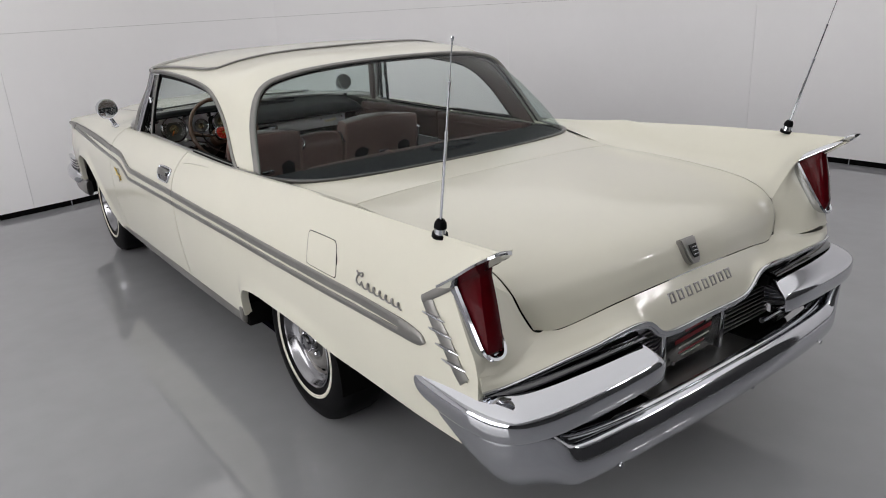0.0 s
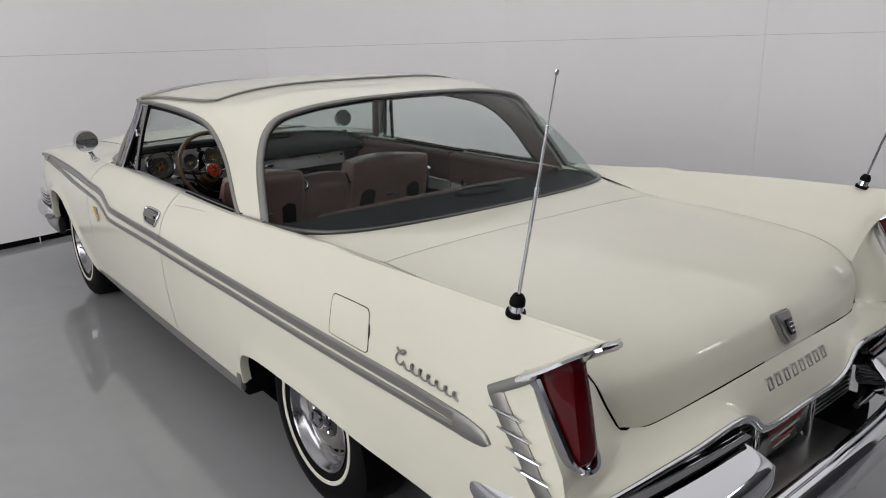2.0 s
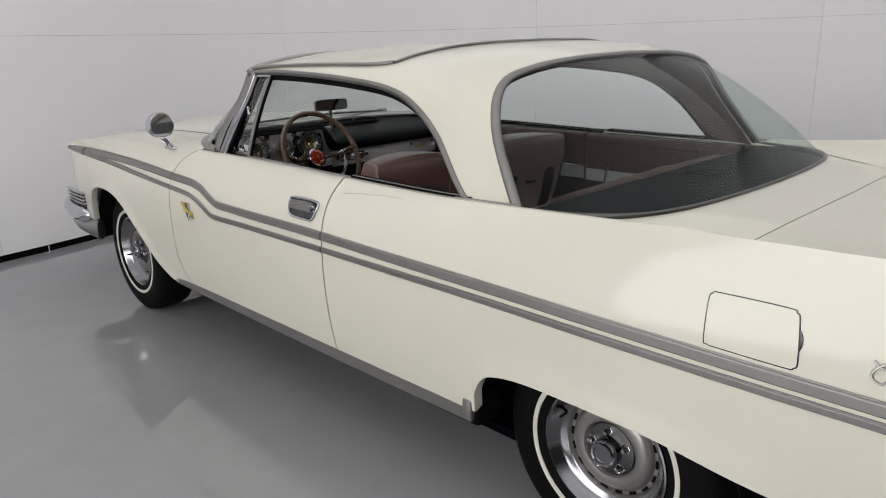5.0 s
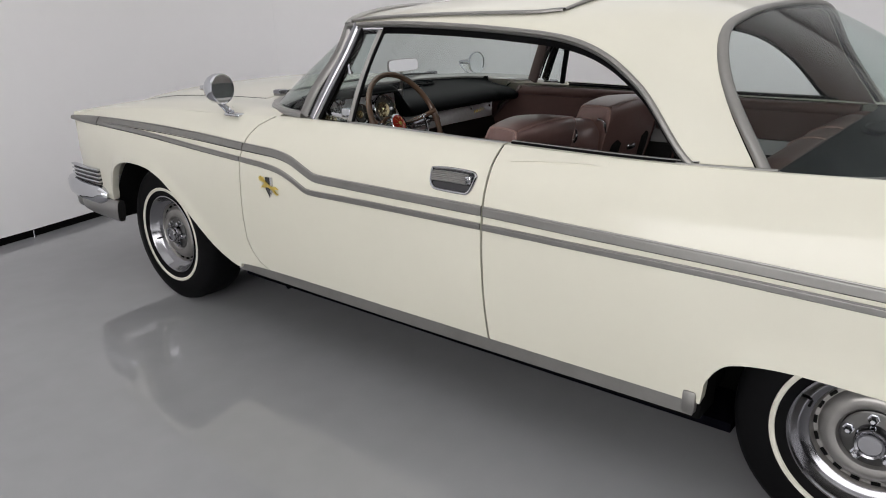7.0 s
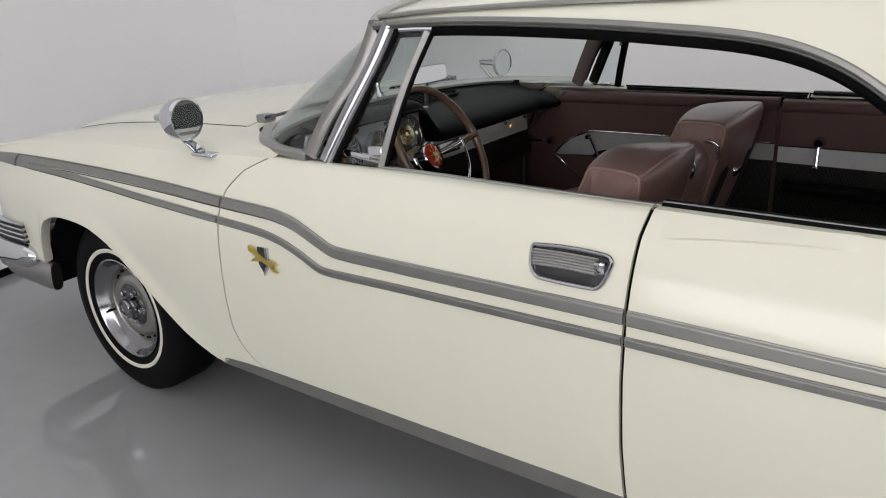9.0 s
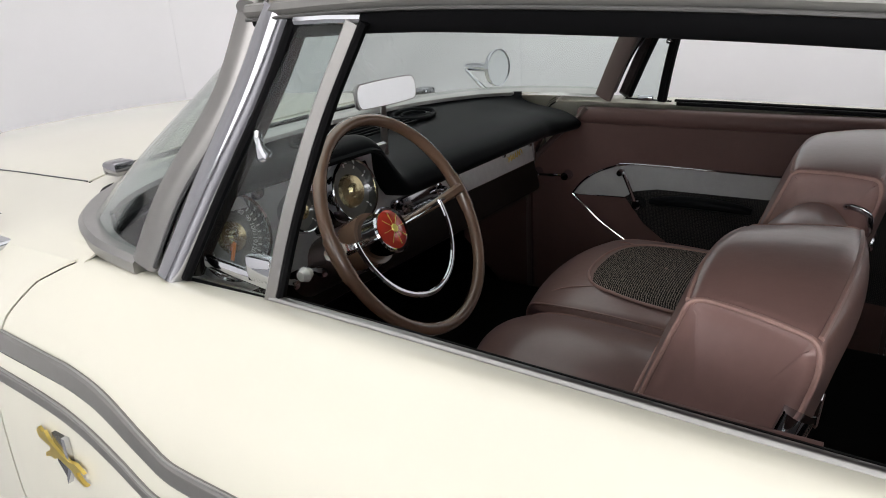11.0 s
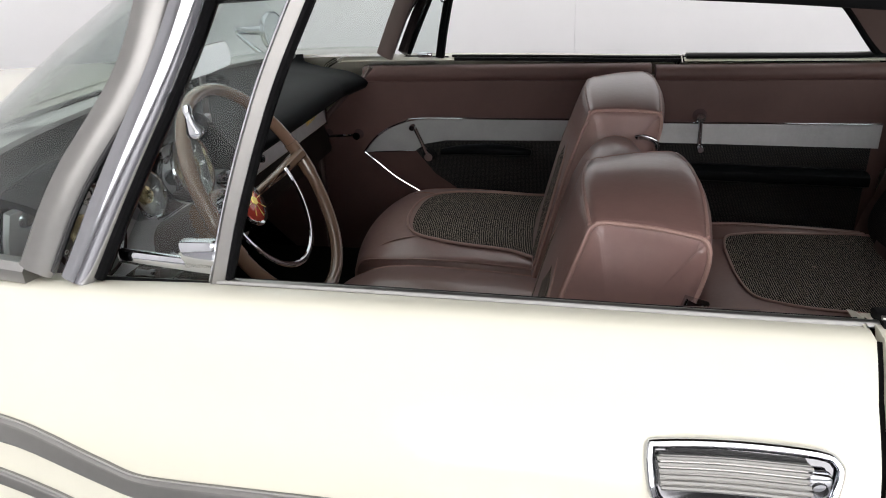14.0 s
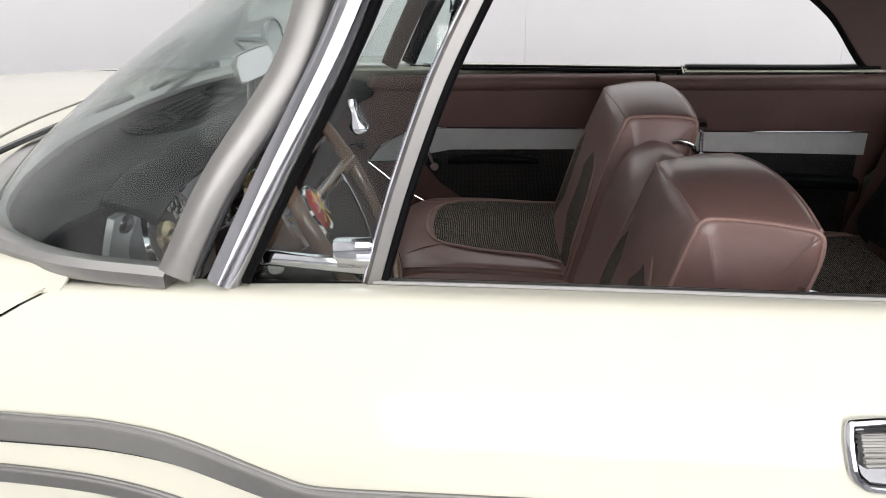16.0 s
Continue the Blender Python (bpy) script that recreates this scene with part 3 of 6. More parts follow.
def flat_bar(w, h):
    """Profile of a bright moulding: flat foot, rounded top; (sideways, up)."""
    return [(-w / 2, -h * 0.3), (w / 2, -h * 0.3), (w / 2, h * 0.35), (w * 0.36, h * 0.8), (w * 0.12, h), (-w * 0.12, h), (-w * 0.36, h * 0.8), (-w / 2, h * 0.35)]


def band_bar(w, h, s):
    """Profile of a flat stainless band with a narrow bevel along its upper edge."""
    p = [(-w / 2, -h * 0.3), (w / 2, -h * 0.3), (w / 2, h * 0.55), (w * 0.45, h * 0.8), (-w * 0.22, h), (-w * 0.30, h * 0.95), (-w / 2, h * 0.15)]
    return [(x * -s, z) for x, z in p][::int(-s)]


def on_side(pts, s, off=0.002, n=60):
    """A smooth line of (y, z) laid on the body side."""
    c = spline(pts, n)
    return np.array([(s * (float(side_x(y, z)) + off), y, z) for y, z in c])


def side_normal(path, s):
    out = []
    for x, y, z in path:
        e = 0.01
        dz = (float(side_x(y, z + e)) - float(side_x(y, z - e))) / (2 * e)
        dy = (float(side_x(y + e, z)) - float(side_x(y - e, z))) / (2 * e)
        n = np.array([s * 1.0, -dy, -dz])
        out.append(n / np.linalg.norm(n))
    return np.array(out)


UPPER = [(3.96, 0.888), (3.6, 0.902), (3.1, 0.908), (2.7, 0.904), (2.40, 0.896), (2.20, 0.891), (2.12, 0.887), (2.04, 0.873), (1.95, 0.841), (1.905, 0.825), (1.86, 0.821), (1.78, 0.820), (1.6, 0.818), (1.15, 0.814), (0.8, 0.806), (0.4, 0.797), (0.0, 0.784), (-0.4, 0.773), (-0.7, 0.767), (-0.9, 0.759)]
LOWER = [(3.7, 0.884), (3.3, 0.880), (3.0, 0.872), (2.7, 0.859), (2.40, 0.846), (2.20, 0.836), (2.10, 0.822), (2.02, 0.797), (1.955, 0.768), (1.925, 0.763), (1.87, 0.762), (1.78, 0.763), (1.6, 0.764), (1.15, 0.763), (0.8, 0.760), (0.4, 0.756), (0.0, 0.745), (-0.4, 0.735), (-0.7, 0.731), (-0.92, 0.729)]


def cut_line(pts, lo, hi):
    """The part of a line of (y, z) between two values of y, front to back."""
    c = spline(pts, 400)
    hi, lo = min(hi, c[0, 0]), max(lo, c[-1, 0])
    mid = c[(c[:, 0] < hi - 0.004) & (c[:, 0] > lo + 0.004)][::3]
    ends = [[(e, float(np.interp(-e, -c[:, 0], c[:, 1])))] for e in (hi, lo)]
    return np.vstack([ends[0], mid, ends[1]])


def build_side_trim():
    for s in (-1, 1):
        for pts, w, low_cut in ((UPPER, 0.0315, -0.9), (LOWER, 0.0205, -0.92)):
            zc = 0.81 if w > 0.03 else 0.75
            za = 0.90 if w > 0.03 else 0.845
            yf, yr = float(table(za, FRONT_CUT)), float(table(zc, REAR_CUT))
            for lo, hi in ((yf + 0.004, 4.0), (yr + 0.004, yf - 0.004), (low_cut, yr - 0.004)):
                c = cut_line(pts, lo, hi)
                path = on_side(c, s, 0.001, len(c))
                ob = part("side_moulding", sweep(path, band_bar(w, 0.006, s), up=side_normal(path, s)), GREYTRIM, car, "grey stainless side moulding")
                ob.data.set_sharp_from_angle(angle=radians(9))
                # shadow below and lit edge above the band, drawn as thin strips
                for edge, mat, word in ((-0.5, BLACK, "shadow line drawn under the moulding"), (0.47, STEEL, "light upper edge drawn along the moulding")):
                    line = c + np.array([0, edge * w])
                    path = on_side(line, s, 0.002 if edge < 0 else 0.004, len(line))
                    part("moulding_shading", sweep(path, oval(0.0032, 0.0032, 6), up=side_normal(path, s)), mat, car, word)
        # spear end where the two mouldings meet
        c = [(-0.88, 0.748), (-0.93, 0.744), (-0.98, 0.740), (-1.005, 0.737)]
        path = on_side(c, s, 0.001, 14)
        sc = np.stack([np.array([1, 1.0, 1.0, 0.99, 0.97, 0.94, 0.9, 0.84, 0.77, 0.68, 0.57, 0.43, 0.26, 0.06]), np.ones(14)], 1)
        part("spear_tip", sweep(path, flat_bar(0.056, 0.008), up=side_normal(path, s), scale=sc), GREYTRIM, car, "pointed end of the side mouldings")
        # front end cap of the upper moulding
        path = on_side([(4.045, 0.886), (3.98, 0.887), (3.9, 0.888), (3.8, 0.891), (3.7, 0.892)], s, 0.002, 12)
        sc = np.stack([np.linspace(0.25, 1, 12) ** 0.6, np.ones(12)], 1)
        part("spear_head", sweep(path, flat_bar(0.052, 0.010), up=side_normal(path, s), scale=sc), GREYTRIM, car, "grey spear head on the fender")
        # sill moulding and its rear cap
        ys = np.linspace(0.42, 2.50, 40)
        path = np.array([(s * (0.938 + 0.008 * math.sin((y - 0.4) / 2.1 * math.pi)), y, 0.345) for y in ys])
        prof = [(-0.012, -0.023), (0.010, -0.023), (0.015, -0.015), (0.013, 0.0), (0.009, 0.018), (-0.012, 0.021)]
        prof = [(x * -s, z) for x, z in prof]
        part("sill_moulding", sweep(path, prof), GREYTRIM, car, "grey metal sill moulding")
        c = [(0.405, 0.31), (0.408, 0.36), (0.405, 0.40), (0.385, 0.455)]
        part("sill_cap", box(s * 0.950, 0.430, 0.366, 0.026, 0.040, 0.070, 0.010), GREYTRIM, car, "grey metal cap at the end of the sill")
        # drip rail along the roof side
        edge = np.array([p for p in ROOF_SKIN[:, -1]])
        path = mirror(edge, s)
        up = np.broadcast_to(np.array([s * 0.8, 0, 0.25]), path.shape)
        part("drip_rail", sweep(path[:83], [(-0.008, -0.006), (0.008, -0.006), (0.009, 0.003), (0.004, 0.009), (-0.004, 0.009), (-0.008, 0.004)], up=up[:83]), GREYTRIM, car, "satin grey drip rail")
        lip = path[:83] + np.array([s * 0.007, 0, -0.010])
        part("drip_lip", sweep(lip, oval(0.005, 0.005, 8), up=up[:83]), DARKSTEEL, car, "dark lower lip of the drip rail")
        inner = path[:83].copy()
        inner[:, 0] -= s * 0.012
        inner[:, 2] -= 0.020
        part("window_seal", sweep(inner, oval(0.016, 0.030, 10, 4), up=np.broadcast_to(np.array([0.0, 0, 1.0]), inner.shape) * np.linspace(1, 0.2, 83)[:, None] + np.array([s * 0.3, 0, 0])), RUBBER, car, "black rubber window seal")
    # roof moulding: along each side, and across
    for s in (-1, 1):
        pts = [roof_point(s * x, y, 0.003) for x, y in ((0.738, 1.90), (0.735, 1.75), (0.73, 1.5), (0.722, 1.27), (0.712, 1.10), (0.694, 1.03), (0.690, 1.010))]
        part("roof_moulding", sweep(spline(pts, 30), flat_bar(0.026, 0.008)), GREYTRIM, car, "grey roof moulding along the side")
    pts = [roof_point(x, 1.010 - 0.13 * (1 - (x / 0.69) ** 2), 0.003) for x in np.linspace(-0.69, 0.69, 21)]
    part("roof_moulding", sweep(spline(pts, 60), flat_bar(0.020, 0.007)), GREYTRIM, car, "grey roof moulding across")
    pts = [(x, y + 0.004, z + 0.004) for x, y, z in both(np.array([spline(ROOF[0], 20)]))[0]]
    part("header_moulding", sweep(pts, flat_bar(0.028, 0.010)), STEEL, car, "stainless windscreen header moulding")


build_side_trim()


def build_quarter_crease():
    """A soft pressed line along the rear quarter, behind the door."""
    for s in (-1, 1):
        path = on_side([(1.075, 0.964), (1.0, 0.9705), (0.94, 0.975), (0.84, 0.980), (0.74, 0.983)], s, 0.0, 40)
        prof = [(0.030 * s, -0.002), (0.030 * s, 0.0), (-0.001 * s, 0.0045), (-0.004 * s, -0.002)]
        fade = np.clip(np.sin(np.linspace(0.05, math.pi - 0.05, 40)) * 1.6, 0, 1)
        part("pressed_line", sweep(path, prof[::s], up=side_normal(path, s), scale=np.stack([np.ones(40), fade], 1)), PAINT, car, "soft pressed line in the rear quarter")


build_quarter_crease()


def build_glass():
    G = both(net(SHIELD, 24, 40))
    ob = part("windshield", grid(G), PLATEGLASS, car, "curved clear windshield", thick=0.004)
    ob.visible_shadow = False
    top = spline(ROOF[-1], 24)
    base = spline(WIN_BASE, 24)
    mid1 = top * 0.66 + base * 0.34
    mid2 = top * 0.33 + base * 0.67
    f = np.linspace(1, 0.0, 24)[:, None]
    mid1 += np.array([0.012, -0.022, 0.030]) * np.concatenate([0.35 * (1 - f), f, f], 1)
    mid2 += np.array([0.012, -0.022, 0.030]) * np.concatenate([0.35 * (1 - f), f, f], 1)
    rows = [list(map(tuple, r)) for r in (top, mid1, mid2, base)]
    G = both(net(rows, 30, 46))
    ob = part("rear_window", grid(G), GLASS, car, "wide wrapped rear window", thick=0.004)
    ob.visible_shadow = False
    t = both(top[None])[0]
    b = both(base[None])[0]
    for path, w, upv in ((t, 0.027, (0, -0.5, 0.8)), (b, 0.016, (0, -0.3, 1))):
        up = np.array([(0.9 * np.sign(x) * min(1, abs(x) / 0.6) ** 2, upv[1], upv[2] * (1 - 0.5 * min(1, abs(x) / 0.7) ** 3)) for x, y, z in path])
        part("rear_window_moulding", sweep(path, flat_bar(w, 0.012), up=up, scale=0.72 + 0.38 * np.minimum(1, np.abs(path[:, 0]) / 0.72) ** 3), GREYTRIM if w > 0.02 else DARKSTEEL, car, "satin rear window moulding")
        q = path + np.array([0, 0.006, -0.010])
        part("rear_window_seal", sweep(q, oval(0.02, 0.014, 8), up=up), RUBBER, car, "black rubber window seal")
    # windscreen base moulding
    c = both(np.array([spline(SHIELD[0], 30)]))[0]
    part("windshield_moulding", sweep(c, [(-0.022, -0.012), (0.028, -0.014), (0.026, -0.004), (0.004, 0.010), (-0.014, 0.012), (-0.022, 0.004)]), STEEL, car, "stainless windshield base moulding")


build_glass()


# ---- wheels ----
def build_wheel():
    w = new("wheel")
    w.parent = car
    w["label"] = "slotted steel wheel with trim ring and whitewall tyre"
    tyre = [(-0.095, 0.20), (-0.105, 0.23), (-0.108, 0.27), (-0.10, 0.315), (-0.085, 0.336), (-0.06, 0.344), (0.06, 0.344), (0.085, 0.336), (0.10, 0.315), (0.108, 0.27), (0.105, 0.237), (0.100, 0.215), (0.092, 0.198), (0.06, 0.19), (-0.06, 0.19)]
    bm = grid(ring(tyre, 72), close_u=True, close_v=True)
    part("tyre", bm, RUBBER, w, "black tyre")
    part("whitewall", lathe([(0.1045, 0.224), (0.1078, 0.2255), (0.1092, 0.232), (0.1094, 0.237), (0.1066, 0.2395)], 72), WHITEWALL, w, "narrow white sidewall ring")
    part("trim_ring", lathe([(0.088, 0.199), (0.099, 0.197), (0.101, 0.192), (0.094, 0.186), (0.070, 0.176), (0.060, 0.164), (0.057, 0.154), (0.054, 0.150)], 72), RINGMETAL, w, "polished trim ring")
    bm = lathe([(0.040, 0.151), (0.034, 0.146), (0.026, 0.143), (0.026, 0.132), (0.040, 0.126), (0.050, 0.115), (0.054, 0.100), (0.050, 0.085), (0.038, 0.077), (0.036, 0.05), (0.036, 0)], 64)
    part("rim", bm, WHEELGREY, w, "silver painted steel rim")
    for k in range(18):
        a = 2 * math.pi * k / 18
        part("slot", box(0.0275, 0.1385 * math.cos(a), 0.1385 * math.sin(a), 0.006, 0.008, 0.022, rot=Matrix.Rotation(a, 4, "X")), DARK, w, smooth=False)
    part("hub_plate", lathe([(0.038, 0.079), (0.045, 0.076), (0.047, 0.07), (0.045, 0.0)], 40), DARKSTEEL, w)
    part("centre_cap", lathe([(0.040, 0.042), (0.075, 0.040), (0.084, 0.038), (0.090, 0.034), (0.088, 0.028), (0.084, 0.027), (0.084, 0.0)], 32), CHROMEDARK, w, "bright centre cap")
    for k in range(5):
        a = 2 * math.pi * k / 5 + 0.4
        y, z = 0.058 * math.cos(a), 0.058 * math.sin(a)
        bm = lathe([(0.044, 0.0145), (0.050, 0.0145), (0.050, 0.0115), (0.064, 0.0105), (0.068, 0.006), (0.068, 0)], 6)
        bm.transform(Matrix.Translation((0, y, z)))
        part("lug_nut", bm, CHROME, w, smooth=False)
    b = lathe([(0.0, 0.004), (0.03, 0.004), (0.03, 0.0)], 8)
    b.transform(Matrix.Translation((0.062, -0.150, 0.06)))
    part("valve", b, RUBBER, w)
    # the disc stands a little further out in the rim
    for ch in w.children:
        if ch.name.split(".")[0] in ("rim", "slot", "hub_plate", "centre_cap", "lug_nut"):
            ch.data.transform(Matrix.Translation((0.013, 0, 0)))
    return w


wheel = build_wheel()
wheel.matrix_basis = pose(-0.762, 0, 0.344, 0, 0, 180)
copy_thing(wheel, pose(-0.797, 3.145, 0.3525, 40, 0, 180)).scale = (1.025, 1.025, 1.025)
copy_thing(wheel, pose(0.762, 0, 0.344, 15, 0, 0))
copy_thing(wheel, pose(0.797, 3.145, 0.3525, 70, 0, 0)).scale = (1.025, 1.025, 1.025)


def build_underside():
    part("underbody", box(0, 1.25, 0.33, 1.30, 5.0, 0.14, 0.03), DARK, car, "dark underbody")
    for s in (-1, 1):
        for y, r in ((0, 0.43), (3.1, 0.50)):
            a = np.linspace(-0.1 if y == 0 else 0.08, math.pi + 0.1, 24)
            P = np.array([[(s * x, y + r * 1.0 * math.cos(t), 0.34 + (0.37 if y == 0 else 0.47) * math.sin(t)) for x in (0.56, 0.93)] for t in a])
            bm = grid(P)
            part("wheel_well", bm, DARK, car, "black wheel well", thick=0.004)
            part("wheel_well_wall", box(s * 0.57, y, 0.58, 0.02, 0.95, 0.42), DARK, car, smooth=False)
        # inner sill closes the view under the door
        part("inner_sill", box(s * 0.88, 1.4, 0.36, 0.12, 2.0, 0.11, 0.01), DARK, car, "dark inner sill")
    for y in (0, 3.145):
        bm = lathe([(-0.7, 0.0), (-0.7, 0.045), (0.7, 0.045), (0.7, 0.0)], 14)
        bm.transform(Matrix.Translation((0, y, 0.344)))
        part("axle", bm, DARK, car, "black axle")


build_underside()


# ---- tail: lamps, trim, bumper, plate ----
def outline(pts, n=40):
    """A closed smooth loop through 2D points."""
    p = np.asarray(pts, float)
    e = np.vstack([p[-1:], p, p[:2]])
    k = len(p)
    t = np.linspace(0, k, n, endpoint=False)
    i = t.astype(int)
    f = (t - i)[:, None]
    a, b, c, d = e[i], e[i + 1], e[i + 2], e[(i + 3) % len(e)]
    return 0.5 * (2 * b + (c - a) * f + (2 * a - 5 * b + 4 * c - d) * f * f + (3 * b - a - 3 * c + d) * f ** 3)


def fill(loop3, bm=None, depth=None):
    """A face over a closed loop of 3D points, optionally with depth (a vector)."""
    b = bmesh.new()
    vs = [b.verts.new(p) for p in loop3]
    f = b.faces.new(vs)
    if depth is not None:
        r = bmesh.ops.extrude_face_region(b, geom=[f])
        bmesh.ops.translate(b, vec=depth, verts=[v for v in r["geom"] if isinstance(v, bmesh.types.BMVert)])
    bmesh.ops.recalc_face_normals(b, faces=b.faces)
    return add(bm, b)


# tail lamp opening: half width and height, on a plane that leans forwards; the lens is a block that stands out of it to the rear
LAMP_LOOP = [(0.904, 0.932), (0.9055, 0.88), (0.9065, 0.83), (0.906, 0.79), (0.899, 0.768), (0.886, 0.757), (0.870, 0.754), (0.852, 0.757), (0.840, 0.769), (0.835, 0.79), (0.834, 0.83), (0.8355, 0.88), (0.839, 0.938), (0.842, 0.946), (0.872, 0.944), (0.900, 0.938)]


def lamp_y(z, x=0.87):
    return -1.226 + (z - 0.755) * 0.69


def build_tail_lamps():
    for s in (-1, 1):
        lamp = new("tail_light")
        lamp.parent = car
        lamp["label"] = "tall red tail light in a chrome bezel under the fin"
        lamp.location.z = fin_lift(s, -1.1)
        loop = outline(LAMP_LOOP, 52)
        ring3 = np.array([(s * x, lamp_y(z, x) - 0.012, z) for x, z in loop])
        part("bezel", sweep(ring3, [(-0.004, -0.016), (0.006, -0.030), (0.008, 0.004), (0.002, 0.010), (-0.004, 0.005)], closed=True, up=(0, -1, 0)), CHROME, lamp, "chrome bezel")
        rows = []
        for z in np.concatenate([np.linspace(0.759, 0.79, 6), np.linspace(0.80, 0.935, 12), np.linspace(0.942, 0.992, 7)]):
            tuck = 0.020 * max(0.0, 1 - (z - 0.759) / 0.022) ** 2
            xa, xb = 0.838 + 0.006 * (z - 0.76) / 0.2 + tuck, 0.903 - 0.010 * max(0.0, z - 0.90) / 0.09 - tuck
            yf = lamp_y(z) if z < 0.937 else -1.100 - (z - 0.937) * 1.72
            yr = min(yf - 0.003, float(np.interp(z, [0.755, 0.775, 0.80, 0.90, 0.99], [-1.226, -1.236, -1.238, -1.222, -1.203])))
            c = min(0.016, 0.45 * (yf - yr))
            rows.append([(s * xa, yf, z), (s * xa, yr + c, z), (s * (xa + 0.3 * c), yr + 0.3 * c, z), (s * (xa + c), yr, z), (s * (0.5 * (xa + xb)), yr - 0.003, z), (s * (xb - c), yr, z), (s * (xb - 0.3 * c), yr + 0.3 * c, z), (s * xb, yr + c, z), (s * xb, yf, z)])
        b = grid(np.array(rows), close_v=True)
        bmesh.ops.holes_fill(b, edges=b.edges[:], sides=0)
        bmesh.ops.recalc_face_normals(b, faces=b.faces)
        part("lens", b, REDLENS, lamp, "deep red lens block")
        b = lathe([(0, 0), (0, 0.012), (0.010, 0.009), (0.014, 0.0)], 14)
        b.transform(Matrix.Translation((s * 0.870, -1.222, 0.768)) @ Matrix.Rotation(-math.pi / 2, 4, "Z"))
        part("reflector", b, CHROME, lamp, "bright bulb reflector at the foot")
        # visor: chrome cap that runs from the side up to the fin tip
        path = [(0.9165, -1.108, 0.945), (0.914, -1.13, 0.958), (0.907, -1.18, 0.990), (0.898, -1.23, 1.025), (0.887, -1.275, 1.053), (0.876, -1.306, 1.067)]
        path = np.array([(s * x, y, z) for x, y, z in spline(path, 16)])
        part("visor", sweep(path, [(x * s, z) for x, z in ((-0.050, -0.004), (-0.020, -0.012), (0.006, -0.016), (0.015, -0.008), (0.0155, 0.002), (0.010, 0.008), (-0.004, 0.010), (-0.028, 0.008), (-0.050, 0.003))], up=(0, 0.55, 0.83), scale=np.interp(np.arange(16), [0, 8, 13, 14, 15], [1.0, 0.98, 0.88, 0.74, 0.42])), CHROME, lamp, "chrome visor")
        path = np.array([(s * x, y, z) for x, y, z in spline([(0.836, -1.096, 0.944), (0.842, -1.15, 0.977), (0.850, -1.20, 1.006), (0.858, -1.235, 1.024), (0.866, -1.265, 1.040)], 16)])
        part("visor_lip", sweep(path, [(-0.013, -0.004), (0.013, -0.004), (0.013, 0.004), (0.008, 0.007), (-0.008, 0.007), (-0.013, 0.004)], up=(-s * 0.80, 0.25, 0.45), scale=np.interp(np.arange(16), [0, 10, 13, 15], [1.0, 0.75, 0.5, 0.15])), CHROME, lamp, "chrome lip on the inner edge of the visor")
        # ribbed grey wing trim on the quarter panel ahead of the lamp
        wing = new("fin_ornament")
        wing.parent = car
        wing["label"] = "ribbed grey metal ornament before the tail light"
        top = on_side([(-1.110, 0.938), (-1.07, 0.912), (-1.02, 0.882), (-0.990, 0.864)], s, 0.001, 14)
        part("band", sweep(top, flat_bar(0.026, 0.008), up=side_normal(top, s)), GREYTRIM, wing)
        down = on_side([(-1.004, 0.872), (-1.020, 0.852), (-1.050, 0.815), (-1.084, 0.781), (-1.116, 0.740), (-1.143, 0.698), (-1.165, 0.672)], s, 0.001, 26)
        part("band", sweep(down, flat_bar(0.046, 0.006), up=side_normal(down, s)), GREYTRIM, wing)
        fine = bmesh.new()
        for y, z in spline([(-1.022, 0.862), (-1.052, 0.822), (-1.086, 0.784), (-1.118, 0.743), (-1.144, 0.702), (-1.160, 0.682)], 46):
            line = on_side([(y + 0.021, z + 0.003), (y, z), (y - 0.021, z - 0.003)], s, 0.0042, 4)
            add(fine, sweep(line, oval(0.0022, 0.0030, 6), up=side_normal(line, s)))
        part("ribbing", fine, GREYTRIM, wing, "fine ribbing across the grey band")
        for y, z in ((-1.046, 0.831), (-1.076, 0.793), (-1.106, 0.755), (-1.132, 0.716)):
            rib = on_side([(y + 0.048, z + 0.002), (y + 0.018, z + 0.001), (y - 0.018, z), (y - 0.050, z - 0.002)], s, 0.009, 10)
            sc = np.sin(np.linspace(0.12, math.pi - 0.12, 10)) ** 0.5
            part("rib", sweep(rib, oval(0.009, 0.012, 8), up=side_normal(rib, s), scale=sc), CHROME, wing)


build_tail_lamps()


def bar_path(pts, s, n=40):
    return np.array([(s * x, y, z) for x, y, z in spline(pts, n)])


def build_rear_bumper():
    bumper = new("rear_bumper")
    bumper.parent = car
    bumper["label"] = "wide chrome rear bumper with two upper pods"
    for s in (-1, 1):
        # upper pod: a flat front face and a sloping top, from the side round a tight corner to a rounded inner end
        p = bar_path([(0.926, -0.90, 0.600), (0.945, -0.96, 0.600), (0.953, -1.04, 0.600), (0.957, -1.14, 0.600), (0.953, -1.22, 0.600), (0.937, -1.29, 0.600), (0.895, -1.345, 0.600), (0.82, -1.374, 0.600), (0.72, -1.387, 0.600), (0.58, -1.392, 0.600), (0.45, -1.391, 0.600), (0.37, -1.386, 0.600), (0.335, -1.378, 0.600)], s, 84)
        k = np.linspace(0, 1, 84)
        grow = np.clip(np.minimum(0.62 * np.clip(k / 0.035, 0, 1) ** 0.5 + 0.38 * np.clip(k / 0.20, 0, 1), np.clip(1 - (1 - (1 - k) / 0.06) ** 2 * (k > 0.94), 0, 1) ** 0.5), 0.06, 1)
